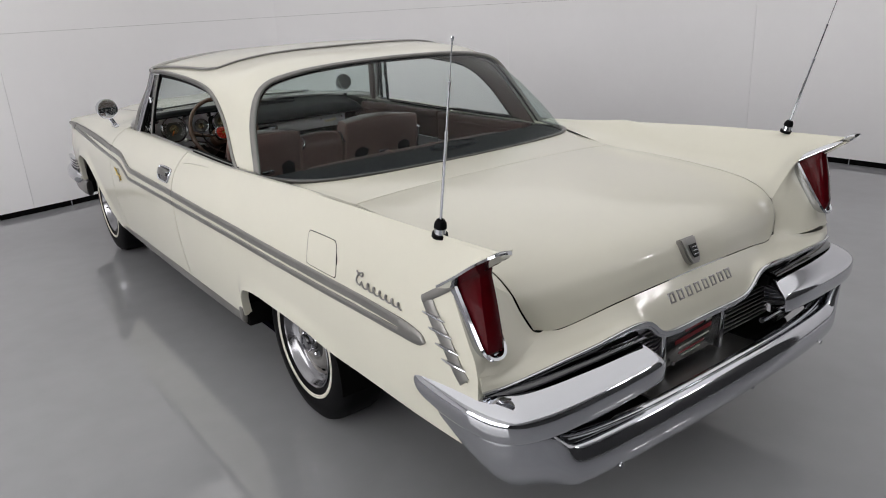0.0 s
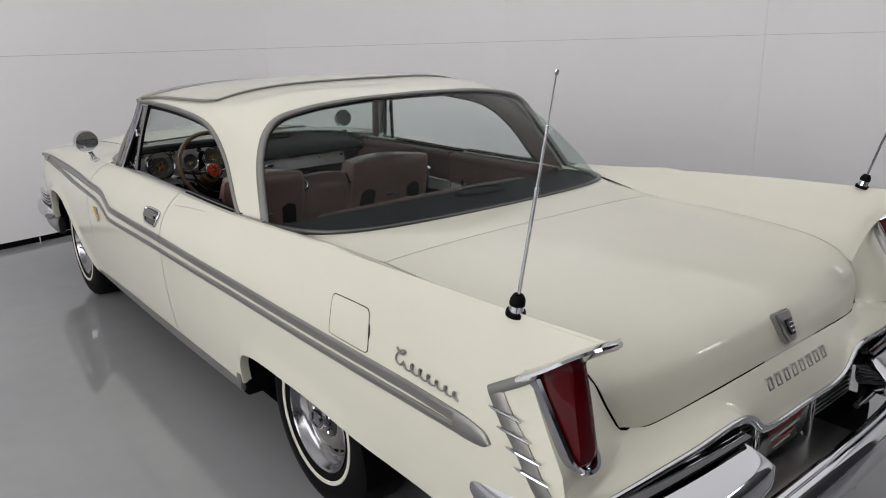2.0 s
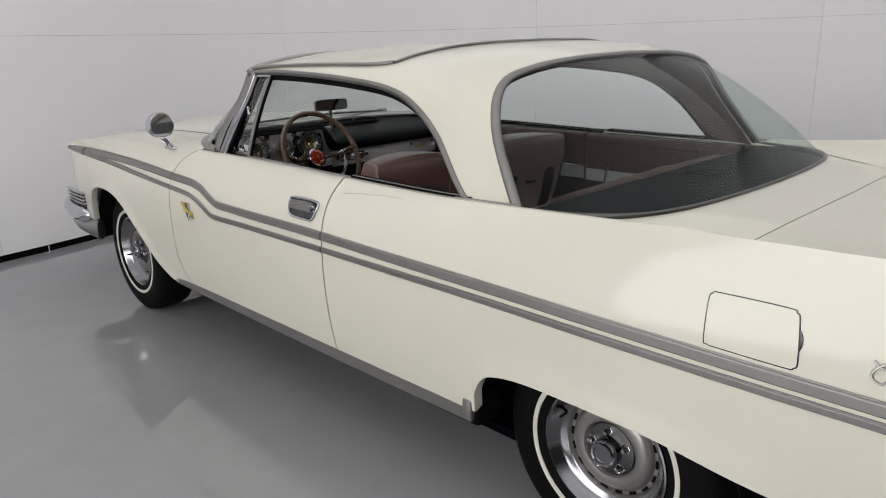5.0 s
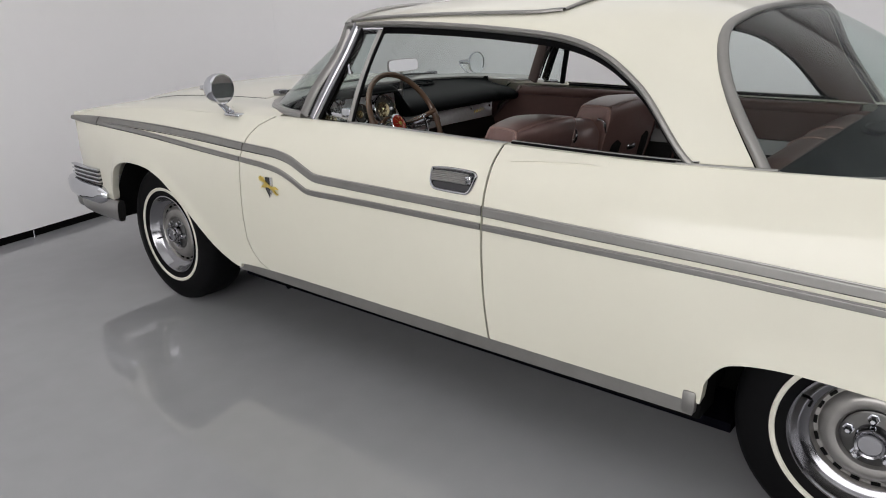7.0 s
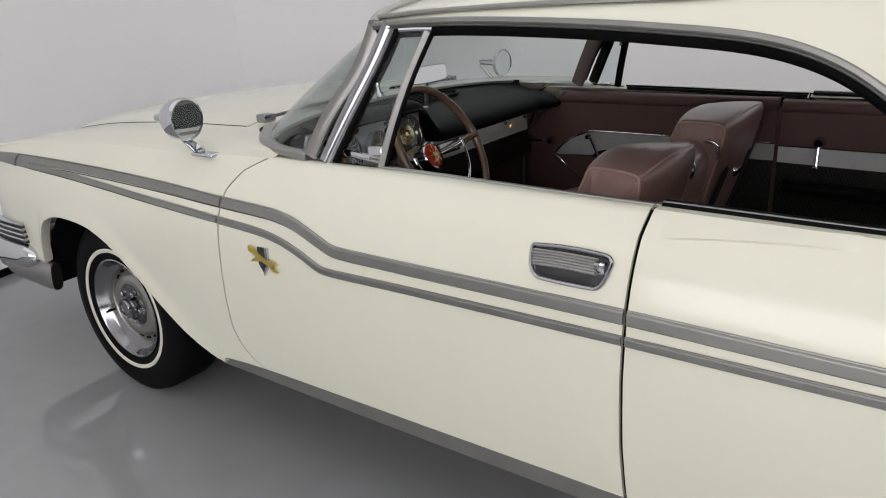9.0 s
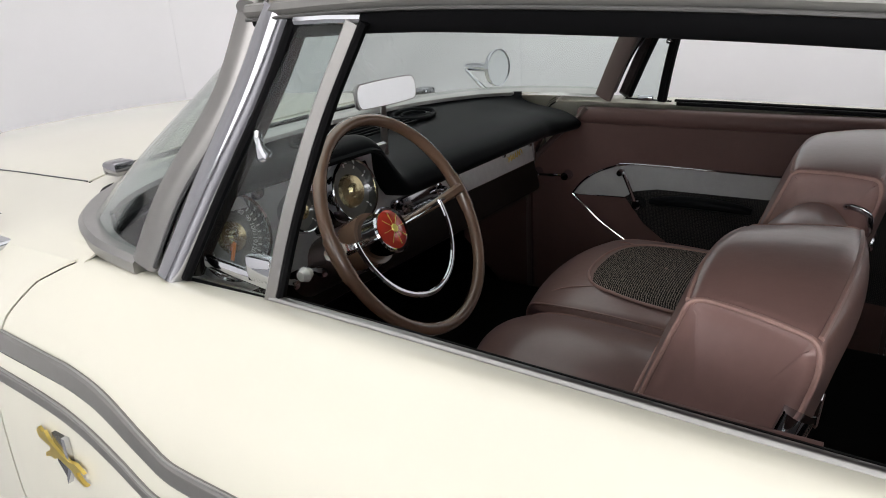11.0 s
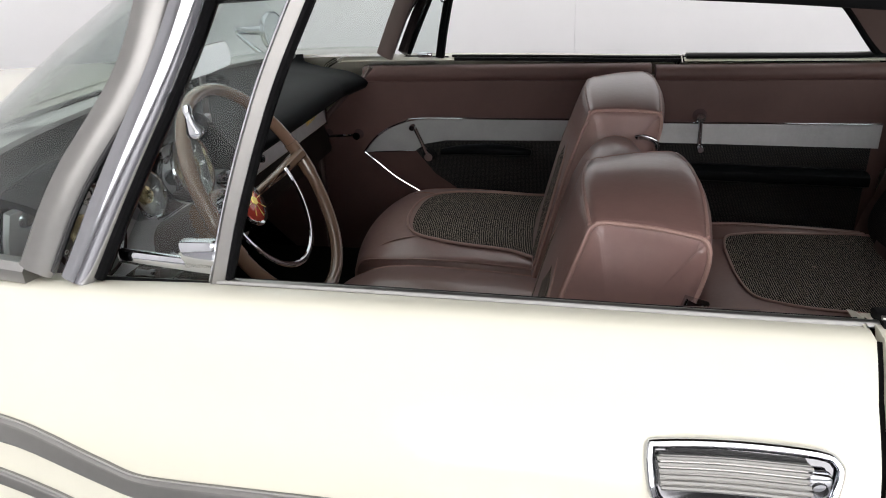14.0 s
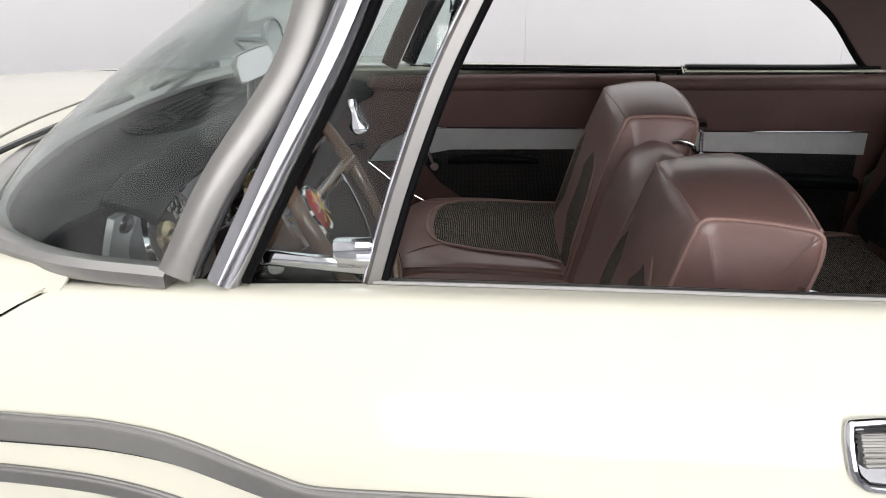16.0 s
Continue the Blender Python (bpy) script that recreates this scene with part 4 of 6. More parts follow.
        prof = spline([(-0.105, -0.046), (-0.050, -0.056), (-0.008, -0.054), (0.001, -0.040), (0.002, -0.015), (-0.002, 0.008), (-0.020, 0.026), (-0.055, 0.046), (-0.078, 0.052), (-0.100, 0.046), (-0.112, 0.020), (-0.112, -0.030)], 34)
        prof = [(-s * a, b) for a, b in prof]
        part("upper_pod", sweep(p, prof, scale=np.stack([grow, grow], 1)), CHROME, bumper, "squared chrome pod with a sloping top")
        p = bar_path([(0.885, -1.215, 0.652), (0.80, -1.262, 0.657), (0.6, -1.285, 0.664), (0.36, -1.298, 0.667)], s, 24)
        part("ledge", sweep(p, oval(0.060, 0.012, 12, 3)), PANMETAL, bumper, "chrome ledge above the pod, dark reflection put into its colour")
        p = bar_path([(0.85, -1.195, 0.640), (0.6, -1.250, 0.650), (0.36, -1.272, 0.650)], s, 16)
        part("slot", sweep(p, oval(0.05, 0.07, 8, 4)), DARK, bumper)
    q = both(np.array([spline(REAR_LOW[-1], 40)]))[0]
    for dy, dz, r in ((-0.005, -0.003, 0.013), (0.002, -0.016, 0.010)):
        part("apron_moulding", sweep(q + np.array([0, dy, dz]), oval(r, r * 1.2, 8, 3)), CHROME, car, "chrome edge under the tail apron")
    # lower bar, one piece from side to side, that deepens at the corners and sweeps up along the sides
    BAR = [(-0.065, 0.352), (-0.022, 0.342), (-0.004, 0.362), (0.004, 0.400), (-0.006, 0.440), (-0.028, 0.468), (-0.060, 0.466)]
    CORNER = [(-0.105, 0.356), (-0.078, 0.345), (-0.040, 0.375), (-0.014, 0.430), (-0.006, 0.490), (-0.008, 0.545), (-0.045, 0.556)]
    SIDE = [(-0.040, 0.492), (-0.024, 0.490), (-0.016, 0.502), (-0.010, 0.518), (-0.008, 0.535), (-0.010, 0.550), (-0.040, 0.556)]
    rows = []
    for x, y, turn, kc, ks in ((0, -1.418, 0, 0, 0), (0.2, -1.416, 1, 0, 0), (0.4, -1.410, 3, 0, 0), (0.55, -1.402, 5, 0, 0), (0.66, -1.391, 8, 0, 0), (0.715, -1.383, 12, 0.08, 0), (0.755, -1.374, 18, 0.45, 0), (0.80, -1.362, 26, 0.92, 0), (0.85, -1.338, 38, 1, 0), (0.895, -1.300, 54, 1, 0), (0.922, -1.250, 68, 1, 0.08), (0.935, -1.19, 80, 1, 0.30), (0.940, -1.12, 86, 1, 0.62), (0.938, -1.05, 90, 1, 0.92), (0.930, -0.99, 92, 1, 1)):
        nx, ny = math.sin(radians(turn)), -math.cos(radians(turn))
        sec = np.array(BAR) * (1 - kc) + np.array(CORNER) * kc
        sec = sec * (1 - ks) + np.array(SIDE) * ks
        rows.append([(x + nx * o if x > 0 else 0.0, y + ny * o, z) for o, z in sec])
    P = net(rows, 90, 26)
    P = np.concatenate([mirror(P, -1)[:0:-1], P], 0)
    part("lower_bar", grid(P), CHROME, bumper, "deep chrome lower bar wrapped round the corners", thick=0.004)
    for x in (-0.55, 0.12, 0.60):
        y = -1.400 + 0.03 * x * x
        b = lathe([(0, 0), (0, 0.009), (0.003, 0.008), (0.005, 0.004), (0.005, 0)], 14)
        b.transform(Matrix.Translation((x, y - 0.006, 0.352)) @ Matrix.Rotation(-math.pi / 2, 4, "Z"))
        part("bumper_bolt", b, CHROME, bumper)
    half = spline([(0, -1.365, 0.466), (0.4, -1.358, 0.467), (0.66, -1.328, 0.474), (0.76, -1.285, 0.494), (0.80, -1.25, 0.512)], 30)
    part("lip", sweep(both(half[None])[0], oval(0.026, 0.022, 12, 3)), CHROME, bumper, "bright lip above the lower bar")
    half = spline([(0.30, -1.318, 0.512), (0.45, -1.312, 0.514), (0.66, -1.288, 0.518), (0.76, -1.258, 0.526)], 20)
    for s in (-1, 1):
        part("recess_bar", sweep(half * np.array([s, 1, 1]), oval(0.018, 0.018, 10, 3)), CHROME, bumper)
        r = spline([(0.47, -1.272, 0.51), (0.6, -1.262, 0.51), (0.78, -1.205, 0.51), (0.86, -1.14, 0.51)], 20)
        part("recess", sweep(r * np.array([s, 1, 1]), oval(0.03, 0.15, 8, 6)), BLACK, bumper, "black recess between the bars")
        lamp = new("reverse_light")
        lamp.parent = car
        lamp["label"] = "small rectangular reversing light in the bumper"
        rz = Matrix.Rotation(math.radians(-14 * -s), 4, "Z")
        part("bezel", box(s * 0.70, -1.275, 0.510, 0.125, 0.035, 0.050, 0.012, rot=rz), CHROME, lamp)
        part("lens", box(s * 0.703, -1.292, 0.510, 0.100, 0.006, 0.032, 0.002, rot=rz), BLACK, lamp, "dark glass lens")
    # deep plate recess with ribbed panels and a dealer plate
    part("plate_recess", box(0, -1.195, 0.535, 1.10, 0.02, 0.23, 0.004), CHROMEDARK, bumper, "bright panel behind the plate")
    for s in (-1, 1):
        for k in range(10):
            part("rib", box(s * 0.35, -1.208, 0.446 + k * 0.0165, 0.35, 0.008, 0.006, 0.0015), STEEL, bumper)
        part("divider", box(s * 0.166, -1.225, 0.525, 0.022, 0.05, 0.20, 0.004), CHROME, bumper)
    part("tray", box(0, -1.27, 0.425, 0.58, 0.16, 0.012, 0.004), STEEL, bumper)
    plate = new("licence_plate")
    plate.parent = car
    plate["label"] = "black dealer plate with red and white marks"
    tilt = Matrix.Rotation(math.radians(6), 4, "X")
    part("plate", box(0, -1.240, 0.522, 0.295, 0.004, 0.145, 0.0015, rot=tilt), BLACK, plate)
    # unreadable dealer lettering as plain bars
    for x, z, w, h, m in ((0.0, 0.046, 0.10, 0.012, REDPAINT), (0.08, 0.050, 0.030, 0.018, WHITEPAINT), (0.0, 0.016, 0.20, 0.015, REDPAINT), (0.01, -0.012, 0.17, 0.006, WHITEPAINT), (0.0, -0.034, 0.14, 0.007, REDPAINT), (0.0, -0.050, 0.10, 0.004, WHITEPAINT)):
        part("mark", box(x, -1.2430 - z * 0.105, 0.522 + z, w, 0.002, h, rot=tilt @ Matrix.Rotation(math.radians(-3), 4, "Y")), m, plate, smooth=False)
    for x in (-0.11, 0.11):
        part("screw", box(x, -1.246, 0.462, 0.012, 0.010, 0.012, 0.003), CHROME, plate)


# chrome of the pan and ledge, coloured dark in place of a dark reflection
PANMETAL = material("reflection_dark_chrome", (0.10, 0.10, 0.105), 0.08, 1.0)
REDPAINT = material("red_print", (0.30, 0.02, 0.03), 0.4)
WHITEPAINT = material("white_print", (0.75, 0.75, 0.72), 0.5)
build_rear_bumper()




# ---- badges and small exterior fittings ----
def build_badges():
    # maker's name across the apron, as eight plain blocks of the letters' size
    for k in range(8):
        x = -0.158 + k * 0.0442
        y = -1.2515 + 0.06 * x * x
        z = 0.714
        rot = Matrix.Rotation(math.radians(-26), 4, "X")
        b = box(x, y - 0.003, z, 0.0075, 0.010, 0.036, 0.002, rot=rot)
        box(x + 0.021, y - 0.003, z, 0.0075, 0.010, 0.036, 0.002, b, rot)
        for dz in (-0.0145, 0.0145):
            box(x + 0.0105, y - 0.003 + dz * 0.42, z + dz * 0.9, 0.022, 0.010, 0.006, 0.002, b, rot)
        part("name_letter", b, STEEL, car, "bright metal letter block of the maker's name")
    badge = new("trunk_badge")
    badge.parent = car
    badge["label"] = "chrome shield badge with black centre on the trunk lid"
    m = Matrix.Translation((0.0, -1.206, 0.825)) @ Matrix.Rotation(math.radians(-28), 4, "X")
    shield = [(-0.040, 0.045), (0.040, 0.045), (0.034, -0.02), (0.022, -0.045), (-0.022, -0.045), (-0.034, -0.02)]
    b = fill([(x, 0.010, z) for x, z in shield], depth=(0, -0.026, 0))
    bmesh.ops.bevel(b, geom=b.edges[:], offset=0.005, segments=2, affect="EDGES")
    b.transform(m)
    part("shield", b, STEEL, badge)
    b = fill([(x * 0.42 + 0.004, -0.016, z * 0.5 - 0.004) for x, z in shield], depth=(0, -0.006, 0))
    b.transform(m)
    part("centre", b, BLACK, badge, "black enamel centre")
    for dz in (-0.012, 0.0, 0.012):
        b = box(0.004, -0.0235, dz - 0.004, 0.022, 0.004, 0.004, 0.001)
        b.transform(m)
        part("bar", b, CHROME, badge)
    for s in (-1, 1):
        # script on the quarter: a wavy bright line in place of the lettering
        t = np.linspace(0, 1, 90)
        y0, y1 = (-0.642, -0.892)
        yy = y0 + (y1 - y0) * t + 0.010 * np.sin(2 * math.pi * 7.5 * t)
        zz = 0.826 - 0.016 * t + 0.013 * np.cos(2 * math.pi * 7.5 * t) * (1 - 0.35 * t)
        head = np.array([(-0.640, 0.858), (-0.652, 0.848), (-0.668, 0.846), (-0.676, 0.853), (-0.668, 0.858), (-0.650, 0.848), (-0.640, 0.832), (-0.645, 0.820), (-0.660, 0.815)])
        path = np.vstack([spline(head, 30), np.stack([yy, zz], 1)[14:]])
        path = on_side(path, s, 0.005, len(path))
        part("side_script", sweep(path, oval(0.0055, 0.0055, 6), up=side_normal(path, s)), STEEL, car, "bright wavy script ornament on the quarter panel")
        # animal emblem on the door: gold bar shapes over a dark shield
        em = new("door_emblem")
        em.parent = car
        em["label"] = "gold emblem across a small black and silver shield"
        def flat(pts, off, depth):
            out = []
            for y, z in pts:
                out.append((s * (float(side_x(y, z)) + off), y, z))
            return fill(out, depth=(s * depth, 0, 0))
        yc, zc = 2.165, 0.755
        part("shield", flat([(yc + 0.020, zc + 0.036), (yc - 0.020, zc + 0.036), (yc - 0.020, zc - 0.014), (yc, zc - 0.044), (yc + 0.020, zc - 0.014)], 0.0, 0.006), BLACK, em)
        part("shield_edge", flat([(yc - 0.012, zc + 0.038), (yc - 0.022, zc + 0.038), (yc - 0.022, zc - 0.014), (yc, zc - 0.046), (yc, zc - 0.038), (yc - 0.014, zc - 0.012)], 0.001, 0.008), CHROME, em)
        gold = [(0.058, 0.030), (0.050, 0.038), (0.040, 0.032), (0.034, 0.036), (0.026, 0.024), (0.014, 0.016), (-0.002, 0.008), (-0.022, 0.002), (-0.040, 0.004), (-0.060, -0.006), (-0.048, -0.006), (-0.036, -0.012), (-0.050, -0.024), (-0.062, -0.026), (-0.052, -0.031), (-0.036, -0.024), (-0.024, -0.012), (-0.010, -0.008), (0.008, -0.002), (0.020, -0.008), (0.030, -0.006), (0.046, -0.012), (0.044, -0.004), (0.030, 0.004), (0.024, 0.012), (0.040, 0.016), (0.054, 0.020)]
        part("gold_figure", flat([(yc + y, zc + z) for y, z in gold], 0.005, 0.005), GOLD, em, "gold plated ornament")
        # antennas
        ant = new("antenna")
        ant.parent = car
        ant["label"] = "telescopic chrome antenna on a black rubber base"
        m = Matrix.Translation((s * 0.884, -1.03, 1.052 + fin_lift(s, -1.03))) @ Matrix.Rotation(math.radians(14.5), 4, "X") @ Matrix.Rotation(math.radians(-3.0 * s * -1), 4, "Y")
        up = Matrix.Rotation(-math.pi / 2, 4, "Y")
        def turned(prof, n=20):
            b = lathe(prof, n)
            b.transform(m @ up)
            return b
        part("gasket", turned([(-0.004, 0.0), (-0.004, 0.023), (0.006, 0.022), (0.006, 0.0)]), RUBBER, ant)
        part("collar", turned([(0.004, 0.0175), (0.024, 0.0155), (0.026, 0.0)]), CHROME, ant)
        part("cap", turned([(0.024, 0.018), (0.036, 0.017), (0.046, 0.012), (0.048, 0.006)]), RUBBER, ant, "black rubber cap")
        part("mast", turned([(0.045, 0.0042), (0.29, 0.0042), (0.29, 0.0050), (0.30, 0.0050), (0.30, 0.0030), (0.42, 0.0030), (0.42, 0.0040), (0.43, 0.0040), (0.43, 0.0017), (0.528, 0.0017)], 8), CHROME, ant)
        part("tip", turned([(0.526, 0.0), (0.527, 0.0034), (0.532, 0.0045), (0.537, 0.0034), (0.538, 0.0)], 10), CHROME, ant)
        # fuel flap, on the driver's side only
        if s < 0:
            loop = outline([(-0.306, 0.812), (-0.302, 0.90), (-0.309, 0.914), (-0.325, 0.918), (-0.47, 0.918), (-0.488, 0.912), (-0.496, 0.898), (-0.506, 0.815), (-0.500, 0.800), (-0.48, 0.796), (-0.335, 0.800), (-0.314, 0.803)], 64)
            path = on_side(loop, s, 0.0004, 64)
            nrm = side_normal(path, s)
            part("fuel_flap_gap", sweep(path, oval(0.0035, 0.0016, 6), closed=True, up=nrm), BLACK, car, "dark gap round the fuel flap")
            g = np.linspace(0.0, 0.985, 8)
            cc = loop.mean(0)
            P = np.array([on_side(cc + (loop - cc) * k, s, 0.0012, 64) for k in g])
            part("fuel_flap", grid(P, close_v=True), PAINT, car, "closed cream fuel flap")
            notch = on_side([(-0.504, 0.835), (-0.506, 0.845), (-0.5055, 0.86), (-0.503, 0.872), (-0.499, 0.882)], s, 0.001, 12)
            part("finger_notch", sweep(notch, oval(0.008, 0.004, 8), up=side_normal(notch, s), scale=np.sin(np.linspace(0.2, math.pi - 0.2, 12))), BLACK, car, "dark finger notch of the fuel flap")
        # door handle: chrome pan with a ribbed pull and a lock
        han = new("door_handle")
        han.parent = car
        han["label"] = "chrome pull handle with ribbed grip and key lock"
        rim = outline([(1.331, 0.917), (1.320, 0.923), (1.25, 0.926), (1.175, 0.923), (1.158, 0.916), (1.156, 0.904), (1.166, 0.874), (1.178, 0.861), (1.20, 0.858), (1.295, 0.860), (1.316, 0.866), (1.327, 0.882)], 48)
        path = on_side(rim, s, 0.003, 48)
        nrm = side_normal(path, s)
        part("surround", sweep(path, oval(0.011, 0.013, 10), closed=True, up=nrm), CHROME, han)
        cc = rim.mean(0)
        P = np.array([on_side(cc + (rim - cc) * k, s, o, 48) for k, o in ((0.99, 0.003), (0.85, 0.0012), (0.5, 0.0010), (0.02, 0.0010))])
        part("pan", grid(P, close_v=True), PANMETAL, han, "chrome pan, its dark reflection put into the colour")
        bar = on_side([(1.322, 0.9015), (1.26, 0.903), (1.184, 0.9015)], s, 0.006, 10)
        part("grip", sweep(bar, oval(0.034, 0.012, 12, 5), up=side_normal(bar, s)), STEEL, han, "satin grip bar")
        for k in range(6):
            z = 0.9145 - k * 0.0052
            bar = on_side([(1.325 - 0.001 * k, z), (1.26, z + 0.0015), (1.182, z)], s, 0.010, 10)
            part("grip_rib", sweep(bar, oval(0.0048, 0.014, 8, 3), up=side_normal(bar, s)), STEEL, han)
        p = on_side([(1.176, 0.901), (1.176, 0.901)], s, 0.012, 2)[0]
        part("lock_block", box(p[0] - s * 0.004, p[1], p[2], 0.014, 0.022, 0.026, 0.004), CHROME, han)
        b = lathe([(0, 0.0075), (0.006, 0.0075), (0.006, 0)], 14)
        b.transform(Matrix.Translation((p[0] + s * 0.003 - (0 if s > 0 else 0.003), p[1], p[2])))
        part("keyhole", b, BLACK, han)
        # round wing mirror on its stalk
        mir = new("wing_mirror")
        mir.parent = car
        mir["label"] = "round chrome wing mirror on a raked stalk"
        hx, hy, hz = ((-0.902, 2.575, 1.113), (0.80, 2.47, 1.112))[s > 0]
        deep = [(-0.030, 0.058), (-0.032, 0.063), (-0.026, 0.065), (0.010, 0.063), (0.028, 0.054), (0.048, 0.034), (0.066, 0.018), (0.10, 0.012), (0.106, 0.006), (0.107, 0)]
        flat_shell = [(-0.030, 0.058), (-0.032, 0.062), (-0.026, 0.063), (-0.014, 0.060), (-0.004, 0.045), (0.002, 0.016), (0.10, 0.013), (0.114, 0.011), (0.116, 0)]
        aim = Matrix.Translation((hx, hy, hz)) @ Matrix.Rotation(math.radians(90 - 8 * s), 4, "Z")
        b = lathe(deep if s < 0 else flat_shell, 36)
        b.transform(aim)
        part("shell", b, CHROME, mir)
        b = lathe([(-0.029, 0.059), (-0.0285, 0.03), (-0.0283, 0)], 36)
        b.transform(aim)
        part("mirror_glass", b, MIRROR, mir, "mirror glass")
        fx, fy, fz = hx - s * 0.030, hy - 0.040, 0.0
        fz = 1.005
        reach = 0.055 if s < 0 else 0.105
        stalk = spline([(hx, hy + reach, hz - 0.010), (hx - s * 0.012, hy + reach * 0.5, hz - 0.050), (fx, fy + 0.025, fz + 0.012), (fx, fy, fz)], 12)
        part("stalk", sweep(stalk, oval(0.030, 0.014, 10, 3), up=(0, 1, 0.4), scale=np.linspace(0.75, 1.1, 12)), CHROME, mir)
        part("foot", box(fx, fy - 0.020, fz - 0.002, 0.040, 0.105, 0.014, 0.006, seg=3), CHROME, mir)


MIRROR = material("mirror", (0.80, 0.82, 0.83), 0.02, 1.0)
build_badges()


PILLARBROWN = material("grey_brown_painted_pillar", (0.13, 0.098, 0.09), 0.45, vary=0.06)


# ---- pillars, vent windows, wipers, front end ----
def build_pillars():
    for s in (-1, 1):
        base, top = np.array((0.862, 2.070, 1.022)), np.array((0.762, 1.880, 1.368))
        edge = np.array([r[-1] for r in SHIELD])
        path = spline(edge, 20)
        path = np.array([(s * (x + 0.006), y - 0.004, z) for x, y, z in path])
        upv = (s * 0.85, -0.35, 0.2)
        part("pillar_groove", sweep(path + np.array([s * 0.002, -0.026, 0.0]), oval(0.008, 0.010, 8), up=upv), BLACK, car, "dark groove beside the pillar moulding")
        part("pillar_moulding", sweep(path, [(-0.020, -0.004), (0.020, -0.004), (0.021, 0.006), (0.014, 0.011), (-0.012, 0.010), (-0.020, 0.004)], up=upv), GREYPILLAR, car, "satin grey windshield pillar moulding")
        q = np.array([(s * (x - 0.004), y - 0.052 * k, z) for (x, y, z), k in zip(spline([tuple(base), (0.828, 2.005, 1.14), (0.788, 1.93, 1.27), tuple(top)], 20), np.linspace(1.0, 0.75, 20))])
        # darker chrome stands for the strip's dark reflections
        part("pillar_chrome", sweep(q + np.array([s * 0.002, -0.004, 0]), flat_bar(0.038, 0.013), up=upv), CHROMEDARK, car, "chrome pillar strip, dark reflections put into its colour")
        q2 = q + np.array([0, -0.020, 0])
        q2[:, 0] -= s * 0.006
        part("vent_seal", sweep(q2 + np.array([0, -0.008, 0]), oval(0.014, 0.016, 8), up=upv), RUBBER, car, "black vent window seal")
        inner = np.array([(s * (abs(x) - 0.035), y + 0.0, z) for x, y, z in q])
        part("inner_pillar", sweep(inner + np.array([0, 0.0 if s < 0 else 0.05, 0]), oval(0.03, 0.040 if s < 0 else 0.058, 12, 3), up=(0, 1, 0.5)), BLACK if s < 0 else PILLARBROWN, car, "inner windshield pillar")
        # vent window
        vent = new("vent_window")
        vent.parent = car
        vent["label"] = "triangular vent window in a grey metal frame"
        post = spline([(0.832, 1.845, 1.005), (0.815, 1.81, 1.12), (0.792, 1.765, 1.24), (0.770, 1.712, 1.348)], 14)
        shift = lambda z: 0.0 if s < 0 else 0.042 + 0.10 * (z - 1.0)
        post = np.array([(s * x, y + shift(z), z) for x, y, z in post])
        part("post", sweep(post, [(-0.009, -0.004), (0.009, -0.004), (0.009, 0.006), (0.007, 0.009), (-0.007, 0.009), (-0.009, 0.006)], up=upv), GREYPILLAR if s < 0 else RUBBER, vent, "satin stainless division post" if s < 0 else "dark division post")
        if s < 0:
            part("post_edge", sweep(post + np.array([0.0, 0.011, 0.0]), oval(0.005, 0.010, 8), up=upv), CHROME, vent, "bright edge of the post")
        pb = post + np.array([0, -0.014, 0])
        part("post_seal", sweep(pb, oval(0.012, 0.016, 8), up=upv), RUBBER, vent, "black rubber channel")
        tl = np.array([(s * 0.772, 1.80, 1.352), (s * 0.771, 1.75, 1.353), (s * 0.770, 1.700, 1.352)])
        part("top_rail", sweep(tl, oval(0.012, 0.012, 8)), CHROME, vent)
        bl = np.array([(s * 0.842, 2.00, 1.012), (s * 0.838, 1.93, 1.010), (s * 0.834, 1.85, 1.008)])
        part("bottom_rail", sweep(bl, oval(0.014, 0.014, 8)), RUBBER, vent)
        A = spline([(0.832, 1.985, 1.015), (0.808, 1.92, 1.13), (0.785, 1.86, 1.25), (0.765, 1.80, 1.345)], 10)
        B = spline([(0.828, 1.848, 1.015), (0.812, 1.812, 1.12), (0.790, 1.768, 1.24), (0.768, 1.715, 1.345)], 10)
        B[:, 1] += np.array([shift(z) for z in B[:, 2]])
        A[:, 1] += 0.5 * np.array([shift(z) for z in A[:, 2]])
        P = np.array([[a * (1 - k) + b * k for k in np.linspace(0, 1, 6)] for a, b in zip(A, B)])
        g = part("pane", grid(mirror(P, s)), PLATEGLASS, vent, "clear vent pane", thick=0.004)
        g.visible_shadow = False
        if s < 0:
            part("latch_plate", box(s * 0.826, 1.908, 1.036, 0.012, 0.135, 0.020, 0.005, rot=Matrix.Rotation(math.radians(5), 4, "X")), CHROME, vent, "chrome latch plate")
        part("latch", box(s * 0.822, 1.864 if s < 0 else 1.93, 1.046 if s < 0 else 1.022, 0.02, 0.050, 0.040 if s < 0 else 0.018, 0.006), CHROME, vent)
        lever = spline([(s * 0.803, 1.858, 1.226), (s * 0.804, 1.857, 1.214), (s * 0.803, 1.855, 1.200), (s * 0.800, 1.852, 1.190)], 12)
        part("pillar_latch", sweep(lever, oval(0.016, 0.012, 10), scale=[0.55, 0.6, 0.65, 0.7, 0.75, 0.85, 1.0, 1.25, 1.5, 1.7, 1.75, 1.5]), CHROME, car, "teardrop chrome pillar latch")
        # window slot along the belt
        ys = np.linspace(0.55, 1.83, 40)
        slot = np.array([(s * 0.820, y, float(crest_z(y)) - 0.010) for y in ys])
        part("belt_weatherstrip", sweep(slot, oval(0.012, 0.012, 8, 3)), RUBBER, car, "black belt weatherstrip")
